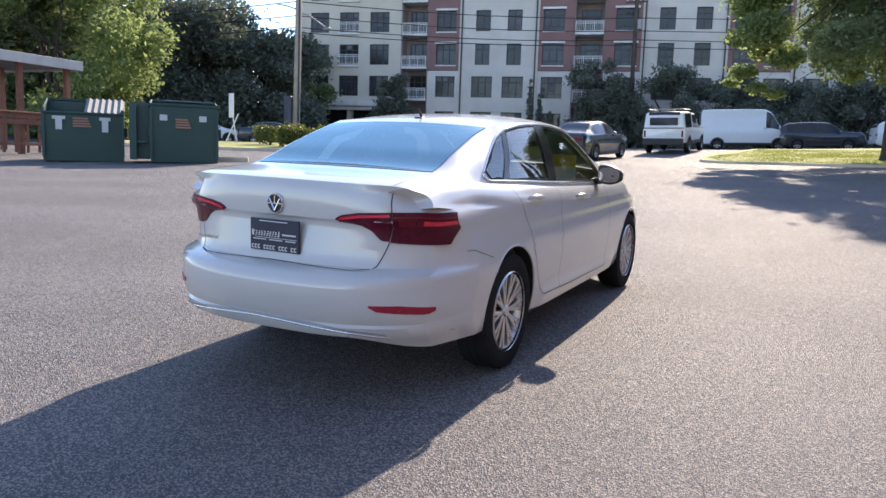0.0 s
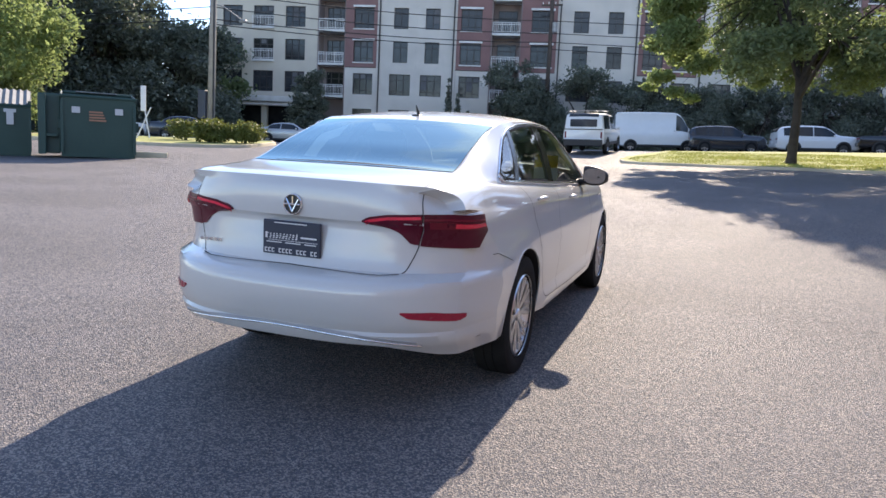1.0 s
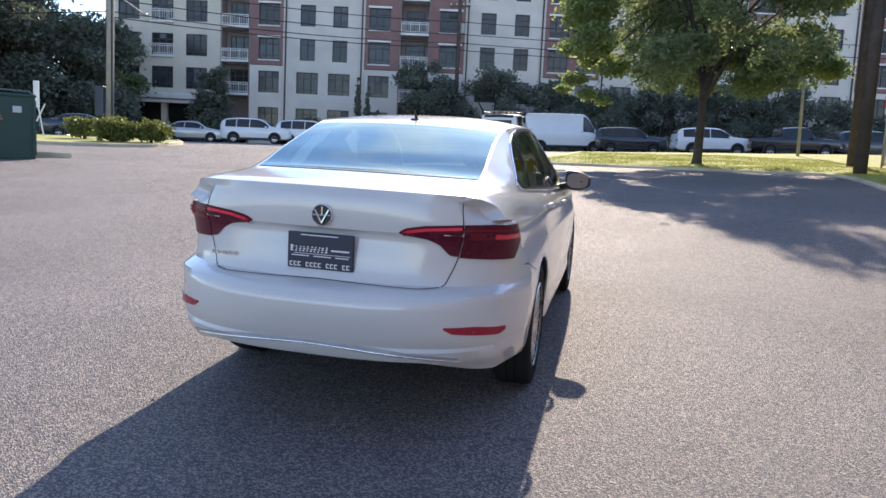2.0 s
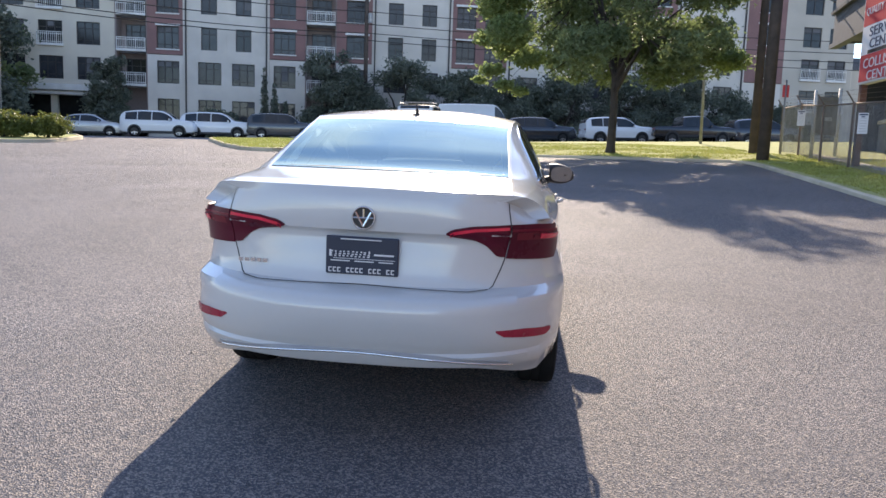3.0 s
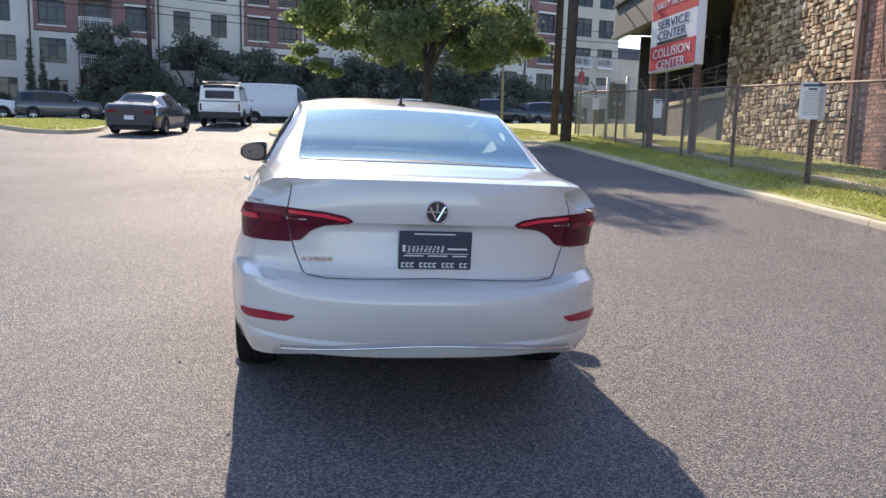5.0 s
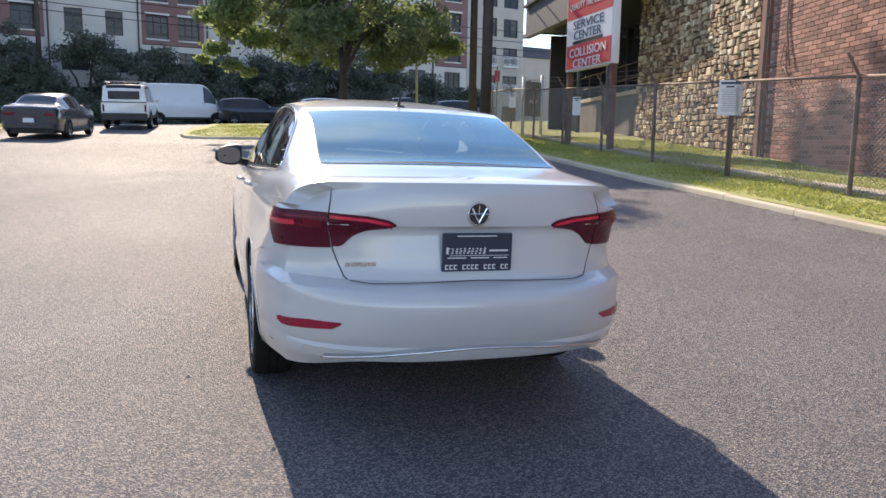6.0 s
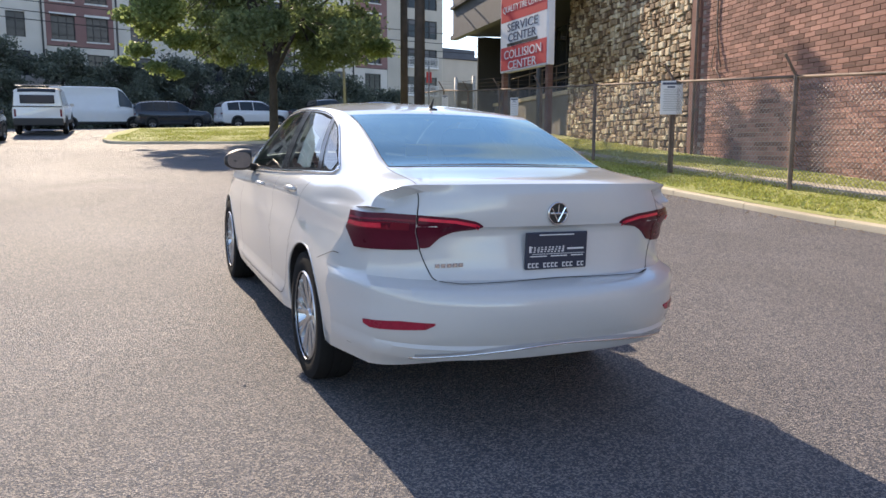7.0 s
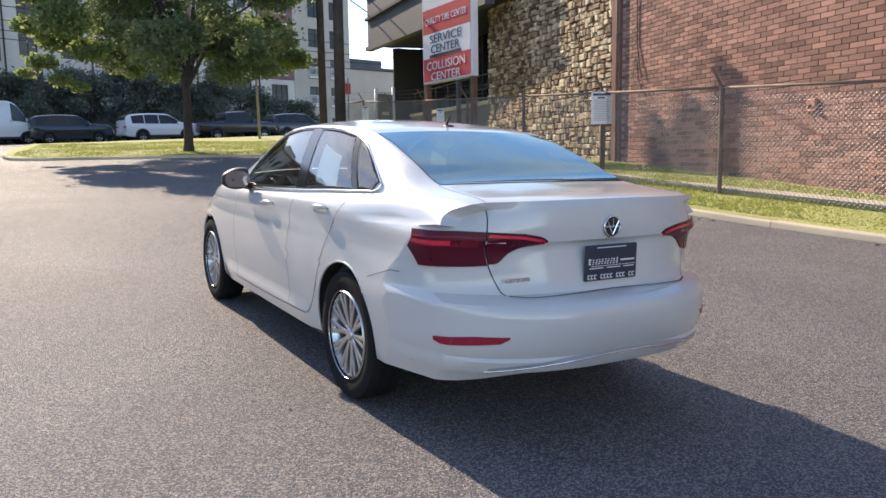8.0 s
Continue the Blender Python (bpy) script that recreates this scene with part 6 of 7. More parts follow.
# ---- poles and wires ----
def pole(name, x, y, h, r, mt, lean, label):
    t = thing(name, label, "utility pole", Matrix.Translation((x, y, lot_z(x, y))))
    part("shaft", Geo().tube([(0, 0, -0.2), (lean[0] * 0.5, lean[1] * 0.5, h / 2), (lean[0], lean[1], h)], [r, r * 0.88, r * 0.75], 14), mt, t, "", True)
    return t


p1 = pole("utility_pole", -27.75, 34.10, 12.0, 0.24, POLE_GREY, (0.1, 0.1), "grey weathered utility pole with a lamp arm and a meter box")
part("meter_box", Geo().box(-0.75, -0.22, -0.3, 0.1, 1.3, 3.0, None, 0.03), GREY_PANEL, p1, "grey meter box")
part("lamp_arm", Geo().tube([(0.05, 0, 8.1), (0.6, 0.35, 8.0), (1.5, 0.9, 7.3)], 0.04, 8), GALV, p1)
part("lamp_head", Geo().box(1.35, 1.85, 0.8, 1.0, 7.12, 7.28, None, 0.04), GALV, p1)
part("lamp_arm", Geo().tube([(0, 0, 8.3), (-0.6, -0.3, 8.5), (-1.2, -0.6, 8.6)], 0.04, 8), GALV, p1)
part("conduit", Geo().tube([(0.25, -0.12, 0), (0.27, -0.1, 9)], 0.05, 8), DARK_PAINT, p1)
p2 = FRONT + DIR_S * 31.55 + NOR_S * -2.5
u2 = pole("utility_pole", p2.x, p2.y, 14.5, 0.2, POLE_WOOD, (0, 0), "dark utility pole with a crossarm before the house")
part("crossarm", Geo().box(-0.9, 0.9, -0.06, 0.06, 12.4, 12.55), POLE_WOOD, u2)
for x in (-0.8, -0.3, 0.3, 0.8):
    part("insulator", Geo().tube([(x, 0, 12.55), (x, 0, 12.75)], 0.04, 8), RAIL_WHITE, u2)
part("transformer", Geo().tube([(0.35, -0.1, 10.2), (0.35, -0.1, 11.0)], 0.22, 12), GALV, u2, "", True, 40)
u3 = pole("utility_pole", 8.56, 22.0, 11.5, 0.205, POLE_WOOD, (0.08, -0.05), "dark wooden utility pole at the verge")
pole("utility_pole", 9.08, 24.90, 11.0, 0.16, POLE_WOOD, (0.05, 0.1), "slimmer dark wooden utility pole behind another")
part("crossarm", Geo().box(-1.5, 0.2, -0.05, 0.05, 6.7, 6.82), POLE_WOOD, u3)
lp = pole("lamp_post", 9.17, 33.66, 9.0, 0.07, GALV, (-0.15, 0), "thin pale street-lamp post")
lp["category"] = "lamp post"
part("lamp_arm", Geo().tube([(-0.14, 0, 8.9), (-0.9, -0.3, 9.3), (-1.7, -0.5, 9.35)], 0.035, 6), GALV, lp)


def wires(a, b, heights, sag, label):
    t = thing("overhead_wire", label, "wire")
    for h0, h1 in heights:
        pts = []
        for k in steps(0, 1, 24):
            pts.append((a[0] + (b[0] - a[0]) * k, a[1] + (b[1] - a[1]) * k, h0 + (h1 - h0) * k - sag * 4 * k * (1 - k)))
        part("cable", Geo().tube(pts, 0.032, 5), WIRE_BLACK, t, "", True)


wires((-27.75, 34.10), (p2.x, p2.y), [(10.35, 13.3), (9.5, 12.25), (8.8, 11.5), (8.5, 11.1)], 0.35, "sagging overhead cables before the apartment house")
wires((-80, 30.0), (-27.75, 34.10), [(10.4, 10.35), (9.6, 9.5), (8.95, 8.8)], 0.6, "sagging overhead cables beside the trees")
wires((p2.x, p2.y), (p2.x + 60, p2.y + 11), [(13.3, 13.0), (12.25, 12.0), (11.5, 11.2), (10.9, 10.5)], 0.5, "overhead cables along the street")
wires((9.08, 24.90), (8.6, 22.0), [(7.8, 7.6), (8.3, 8.1)], 0.03, "short cables between two wooden poles")
wires((p2.x + 60, p2.y + 11), (9.08, 24.90), [(10.5, 8.2), (11.2, 9.0)], 0.4, "cables down to the wooden poles")


# ---- trees ----
def leaf_cloud(clumps, count, size, seed):
    """Small bent leaves scattered in clumps (centre, radius, flatness)."""
    rng = np.random.default_rng(seed)
    vol = np.array([c[1] ** 2.2 for c in clumps])
    pick = rng.choice(len(clumps), count, p=vol / vol.sum())
    cen = np.array([c[0] for c in clumps])[pick]
    rad = np.array([c[1] for c in clumps])[pick]
    flat = np.array([c[2] for c in clumps])[pick]
    d = rng.normal(size=(count, 3))
    d /= np.linalg.norm(d, axis=1)[:, None]
    r = rad * (0.15 + 0.95 * rng.random(count) ** 0.6) * np.where(rng.random(count) < 0.08, 1.45, 1.0)
    p = cen + d * r[:, None] * np.stack([np.ones(count), np.ones(count), flat], 1)
    n = rng.normal(size=(count, 3)) + np.array([0, 0, 0.9])
    n /= np.linalg.norm(n, axis=1)[:, None]
    t = np.cross(n, rng.normal(size=(count, 3)))
    t /= np.linalg.norm(t, axis=1)[:, None]
    b = np.cross(n, t)
    s = (size * rng.uniform(0.6, 1.35, count))[:, None]
    v = np.stack([p - t * s, p + b * s * 0.55 - n * s * 0.15, p + t * s, p - b * s * 0.55 - n * s * 0.15], 1).reshape(-1, 3)
    g = Geo()
    g.v = [tuple(q) for q in v.tolist()]
    g.f = [(4 * i, 4 * i + 1, 4 * i + 2, 4 * i + 3) for i in range(count)]
    return g


def tree(x, y, z, trunk_h, trunk_r, crown, count, size, mt, label, seed, name="tree", mt2=None, sunlit_side=None):
    """Trunk, limbs to each clump of the crown, and the leaves."""
    t = thing(name, label, "tree", Matrix.Translation((x, y, z)))
    g = Geo()
    rnd = random.Random(seed)
    g.tube([(0, 0, -0.15), (0.02, 0, 0.25), (0.05, 0.02, trunk_h * 0.6), (0.02, 0.05, trunk_h)], [trunk_r * 1.45, trunk_r * 1.05, trunk_r * 0.9, trunk_r * 0.75], 12)
    mids = []
    top = max(c[0][2] for c in crown)
    for i, (c, r, f) in enumerate(sorted(crown, key=lambda q: -q[0][2])):
        c = tuple(c)
        if not mids or (i % 7 == 0 and c[2] > 0.55 * top):
            k = rnd.uniform(0.7, 1.0)
            s = (0.03, 0.03, trunk_h * k)
            mid = (c[0] * 0.38 + rnd.uniform(-0.3, 0.3), c[1] * 0.38 + rnd.uniform(-0.3, 0.3), s[2] + (c[2] - s[2]) * 0.6)
            g.tube([s, mid, c], [trunk_r * 0.55, trunk_r * 0.33, trunk_r * 0.06], 7)
            mids.append(mid)
        else:
            s = min(mids, key=lambda q: (q[0] - c[0]) ** 2 + (q[1] - c[1]) ** 2 + (q[2] - c[2]) ** 2)
            bend = tuple((s[q] + c[q]) / 2 + rnd.uniform(-0.15, 0.25) for q in range(3))
            g.tube([s, bend, c], [trunk_r * 0.18, trunk_r * 0.1, trunk_r * 0.03], 5)
    part("trunk", g, BARK, t, "dark bare trunk and limbs", True, 60)
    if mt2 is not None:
        # clumps on the sunny side get the leaf colour that holds painted sunlight
        near = [c for c in crown if sunlit_side(c[0][0])]
        rest = [c for c in crown if not sunlit_side(c[0][0])]
        tagged(part("crown", leaf_cloud(near, int(count * 0.25), size, seed + 5), mt2, t, "", False, None, False), "outer leaves coloured as sunlit", "", "", "stuff")
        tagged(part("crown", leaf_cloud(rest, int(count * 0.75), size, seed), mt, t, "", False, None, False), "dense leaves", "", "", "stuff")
    else:
        tagged(part("crown", leaf_cloud(crown, count, size, seed), mt, t, "", False, None, False), "dense leaves", "", "", "stuff")
    return t


rnd = random.Random(4)
crown = []
for i in range(125):
    a, q = rnd.uniform(0, 6.283), rnd.random() ** 0.45
    zz = rnd.uniform(3.0, 9.6)
    wide = 4.9 * math.sin(math.pi * min(1, max(0.0, (zz - 1.2) / 9.6))) ** 0.55
    crown.append(((math.cos(a) * q * wide, math.sin(a) * q * wide, zz), rnd.uniform(0.5, 1.05), rnd.uniform(0.6, 0.85)))
crown += [((-4.7, -0.5, 3.0), 0.45, 0.5), ((-5.0, 0.3, 4.3), 0.5, 0.55), ((-4.2, -0.8, 2.4), 0.35, 0.5), ((-3.6, -0.6, 2.2), 0.3, 0.5), ((-5.2, 0.2, 2.7), 0.3, 0.5), ((4.4, 0, 3.6), 0.6, 0.6), ((-3.3, -1.0, 3.4), 0.6, 0.6), ((-4.8, 0.2, 5.4), 0.6, 0.6), ((2.4, -2.0, 2.9), 0.5, 0.6)]
tree(4.00, 25.87, turf_z(4.00, 25.87), 3.0, 0.165, crown, 110000, 0.09, LEAF, "broad leafy street tree on the grass island", 11, "tree", LEAF_SUNLIT, lambda x: x < -2.8 or x > 4.2)


def mass(x, y, w, h, low, count, size, mt, label, seed, n=26, mt2=None):
    """A tall uneven tree mass."""
    r_ = random.Random(seed)
    cr = []
    for i in range(n):
        a, q, zz = r_.uniform(0, 6.283), r_.random() ** 0.5, r_.uniform(low, h)
        ww = w * (0.55 + 0.45 * math.sin(math.pi * (zz - low) / (h - low + 0.01)) ** 0.5)
        cr.append(((math.cos(a) * q * ww, math.sin(a) * q * ww, zz), r_.uniform(0.16, 0.30) * w + 0.3, r_.uniform(0.6, 0.9)))
    for i in range(n // 3 if low < 0.55 else 0):
        a, q = r_.uniform(0, 6.283), r_.random() ** 0.4
        cr.append(((math.cos(a) * q * w * 0.9, math.sin(a) * q * w * 0.9, r_.uniform(0.3, 0.32 * h)), 0.22 * w + 0.3, 0.8))
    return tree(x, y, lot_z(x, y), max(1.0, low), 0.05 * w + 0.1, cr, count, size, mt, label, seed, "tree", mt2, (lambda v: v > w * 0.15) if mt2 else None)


mass(-37.27, 24.51, 5.2, 12.5, 0.9, 85000, 0.145, LEAF, "yellow-green tree behind the shelter, one side coloured as sunlit", 21, 70, LEAF_SUNLIT)
mass(-45.38, 27.76, 5.5, 14.0, 1.0, 24000, 0.28, LEAF, "tall leafy tree behind the lot", 22, 56)
mass(-43.59, 40.47, 6.2, 10.6, 0.4, 90000, 0.17, LEAF_DARK, "tall dark tree beside the street", 23, 80)
mass(-39.08, 45.18, 4.6, 8.6, 0.4, 50000, 0.17, LEAF_DARK, "tall dark tree beside the street", 24, 60)
mass(-51.71, 42.70, 6.0, 10.2, 0.4, 22000, 0.32, LEAF_DARK, "dark tree in the row by the street", 25, 60)
mass(-43.23, 53.62, 3.0, 9.8, 0.5, 12000, 0.24, LEAF, "green tree at the house's corner", 26)
mass(-59.09, 34.36, 7.0, 11.5, 0.4, 20000, 0.36, LEAF_DARK, "dark tree in the row by the street", 27, 56)
mass(-52.66, 18.47, 7.0, 13.5, 0.6, 20000, 0.34, LEAF, "leafy tree behind the lot", 28, 56)
for s, d, w, h, sd in ((10.2, -4.0, 1.75, 5.6, 31), (27.7, -4.2, 2.5, 6.6, 32), (33.7, -4.2, 2.9, 5.9, 33), (38.5, -4.4, 2.4, 5.2, 34), (43.0, -5.0, 2.8, 5.0, 35), (47.5, -4.6, 3.0, 5.2, 36), (52.0, -5.0, 3.0, 5.4, 37), (57.0, -4.6, 3.2, 5.6, 38), (62.0, -4.6, 3.0, 4.6, 39), (66.5, -4.6, 2.4, 3.6, 40), (18.5, -3.6, 1.6, 2.0, 41), (29.6, -3.4, 2.0, 5.4, 42)):
    q = street(s * 1.02 + 0.2, d)
    mass(q[0], q[1], w * 0.92, h * 1.1, 0.3, int(6000 + 5200 * w), 0.125, LEAF_DARK, "dark dense tree before the apartment house", sd, 40)
for s, h in ((22.5, 5.9), (23.3, 4.6), (24.2, 3.2)):
    q = street(s * 1.02 + 0.2, -4.0)
    cr = [((0.0, 0.0, z), 0.16 + 0.42 * (1 - z / h), 1.3) for z in steps(0.6, h, 9)]
    tree(q[0], q[1], q[2], h * 0.9, 0.07, cr, 1600, 0.12, LEAF_DARK, "slim dark conifer before the apartment house", int(s * 10), "conifer")


def bush(x, y, w, h, count, mt, label, seed):
    r_ = random.Random(seed)
    cr = [((r_.uniform(-0.55, 0.55) * w, r_.uniform(-0.55, 0.55) * w, r_.uniform(0.35, 0.75) * h), r_.uniform(0.35, 0.55) * min(w, h), 0.8) for _ in range(14)]
    return tree(x, y, lot_z(x, y) + 0.1, 0.3, 0.06, cr, count, 0.075, mt, label, seed, "bush")


bush(-19.78, 23.72, 0.9, 0.95, 5000, BUSH_LEAF, "round yellow-green bush on the island", 51)
bush(-18.46, 24.58, 0.85, 0.9, 4500, BUSH_LEAF, "round yellow-green bush on the island", 52)
bush(-22.23, 25.15, 0.8, 1.0, 2500, BUSH_LEAF, "small leafy bush on the island", 53)


# ---- dumpsters ----
def dumpster(m, w, d, h, lid, label):
    fr = 0.76 if lid else 0.9
    t = thing("dumpster", label, "dumpster", m, "dumpsters")
    b_ = Geo()
    b_.add([(-w / 2, -0.0, 0.03), (w / 2, 0, 0.03), (w / 2, d, 0.03), (-w / 2, d, 0.03), (-w / 2, -0.08, h * fr), (w / 2, -0.08, h * fr), (w / 2, d, h), (-w / 2, d, h)], [(0, 3, 2, 1), (0, 1, 5, 4), (1, 2, 6, 5), (2, 3, 7, 6), (3, 0, 4, 7)])
    part("body", b_, DUMP_GREEN, t, "dark green steel body")
    part("rim", Geo().tube([(-w / 2, -0.09, h * fr), (w / 2, -0.09, h * fr), (w / 2, d, h), (-w / 2, d, h), (-w / 2, -0.09, h * fr)], 0.045, 6), DUMP_GREEN, t)
    for x in (-w / 2 + 0.02, w / 2 - 0.02):
        part("rib", Geo().box(x - 0.04, x + 0.04, -0.11, -0.02, 0.15, h * 0.84), DUMP_GREEN, t)
    for sx in (-1, 1):
        part("fork_pocket", Geo().box(sx * (w / 2 + 0.02) - 0.09, sx * (w / 2 + 0.02) + 0.09, d * 0.1, d * 0.85, h * 0.42, h * 0.56, None, 0.01), DUMP_GREEN, t)
        part("foot", Geo().box(sx * w * 0.36 - 0.1, sx * w * 0.36 + 0.1, 0.05, d - 0.1, 0, 0.05), DARK_PAINT, t)
    if lid:
        for x0, x1, tilt in ((-w / 2, -0.02, -3), (0.02, w / 2, -3)):
            gl_ = Geo()
            n = 12
            for i in range(n + 1):
                xx = x0 + (x1 - x0) * i / n
                for yy in (-0.12, d):
                    gl_.v.append((xx, yy, h * fr + (h - h * fr) * (yy / d) + 0.05 + 0.05 * (i % 2)))
            gl_.f = [(2 * i, 2 * i + 2, 2 * i + 3, 2 * i + 1) for i in range(n)]
            lid_o = part("lid", gl_, DUMP_LID if x0 > 0 else DARK_PAINT, t, "ribbed grey plastic lid" if x0 > 0 else "black plastic lid")
            lid_o.matrix_basis = Matrix.Translation((0, d, h + 0.05)) @ Matrix.Rotation(radians(0 if x0 > 0 else 100), 4, "X") @ Matrix.Translation((0, -d, -h - 0.05))
    if not lid:
        bay = part("side_bay", Geo().box(-w / 2 - 0.58, -w / 2 - 0.02, 0.25, d, 0.1, h * 0.93, None, 0.02), DUMP_GREEN, t, "set-back dark green side bay")
        part("bay_shelf", Geo().box(-w / 2 - 0.56, -w / 2 - 0.10, 0.02, 0.26, h * 0.30, h * 0.34, None, 0.01), DUMP_GREEN, bay)
        part("bay_post", Geo().box(-w / 2 - 0.58, -w / 2 - 0.38, 0.0, 0.24, 0.08, h * 0.9, None, 0.01), DUMP_GREEN, bay)
        part("top_flap", Geo().box(-w * 0.3, w * 0.25, 0.15, 0.8, h * 0.965, h * 0.985, None, 0.005), DUMP_LID, t, "pale bent top flap")
    lab = Geo().box(-w * 0.36, -w * 0.25, -0.125, -0.115, h * 0.66, h * 0.75).box(w * 0.22, w * 0.33, -0.125, -0.115, h * 0.66, h * 0.75) if not lid else Geo().box(-w * 0.38, -w * 0.22, -0.125, -0.115, h * 0.66, h * 0.71).box(-w * 0.34, -w * 0.26, -0.125, -0.115, h * 0.50, h * 0.66).box(w * 0.20, w * 0.34, -0.125, -0.115, h * 0.66, h * 0.71).box(w * 0.23, w * 0.31, -0.125, -0.115, h * 0.48, h * 0.66)
    for q in range(0, len(lab.v), 8 if not lid else 16):
        one = Geo()
        one.v = lab.v[q:q + (8 if not lid else 16)]
        one.f = [f for f in ((0, 1, 3, 2), (4, 6, 7, 5), (0, 4, 5, 1), (2, 3, 7, 6), (0, 2, 6, 4), (1, 5, 7, 3))]
        if lid:
            one.f += [tuple(i + 8 for i in f) for f in one.f]
        part("sticker", one, STICKER, t, "pale sticker")
    og = Geo()
    for i in range(4):
        zz = h * (0.55 + 0.04 * i)
        og.box(-w * 0.13, w * 0.10 - 0.03 * i, -0.125, -0.115, zz, zz + h * 0.025)
    part("lettering", og, LABEL_ORANGE, t, "faded orange lettering")
    return t


def on_lot(x, y, turn):
    return Matrix.Translation((x, y, lot_z(x, y))) @ pose(0, 0, 0, 0, 0, turn)


dumpster(on_lot(-17.69, 11.36, 49), 2.20, 1.4, 1.9, True, "dark green dumpster with one grey ribbed lid")
dumpster(on_lot(-15.12, 12.87, 47), 1.93, 1.5, 1.92, False, "tall dark green dumpster with a blank top")
structure("concrete_block", Geo().box(-0.5, 0.5, -0.2, 0.2, -0.1, 0.16, on_lot(-14.81, 14.60, 40), 0.03), CONCRETE, "pale concrete wheel stop beside the dumpster")

# ---- open timber shelter ----
shelter = thing("shelter", "open timber shelter with a flat pale-edged roof", "shelter", on_lot(-22.80, 15.22, 95) @ Matrix.Translation((0, 0, -0.1)))
part("roof", Geo().box(-9.0, 0, 0.1, 4.2, 3.2, 3.3, None, 0.01), DARK_PAINT, shelter, "dark roof deck")
part("roof_edge", Geo().box(-9.0, 0.05, 0.0, 0.1, 3.12, 3.46, None, 0.01).box(-0.05, 0.05, 0.1, 4.2, 3.12, 3.46), ROOF_EDGE, shelter, "pale roof edge")
for x in (-0.4, -2.35, -4.9, -8.8):
    for y in (0.35, 3.8):
        part("post", Geo().box(x - 0.09, x + 0.09, y - 0.09, y + 0.09, -0.1, 3.2, None, 0.01), WOOD_RED, shelter, "reddish timber post")
rail_t = thing("timber_railing", "reddish timber railing before the shelter", "railing", on_lot(-22.80, 15.22, 95))
part("top_rail", Geo().box(-8.9, -0.8, -0.14, 0.06, 1.30, 1.36, None, 0.01), WOOD_RED, rail_t)
for z in (0.92, 1.12):
    part("board", Geo().box(-8.9, -0.8, -0.06, -0.02, z, z + 0.17, None, 0.006), WOOD_RED, rail_t)
part("bottom_rail", Geo().box(-8.9, -0.8, -0.07, 0.0, 0.2, 0.3, None, 0.006), WOOD_RED, rail_t)
for i in range(18):
    x = -8.8 + i * 0.46
    part("baluster", Geo().box(x - 0.035, x + 0.035, -0.02, 0.05, -0.05, 1.3), WOOD_RED, rail_t)

board = thing("board_sign", "white sign board on leaning white stakes", "sign", on_lot(-24.66, 25.07, 30))
part("panel", Geo().box(-0.12, 0.12, -0.03, 0.03, 1.4, 2.6, None, 0.01), SIGN_WHITE, board)
for a, b in (((-0.35, 0, 0.0), (0.35, 0, 1.6)), ((0.30, 0, 0.0), (0.05, 0, 1.6))):
    part("stake", Geo().tube([a, b], 0.035, 6), SIGN_WHITE, board)


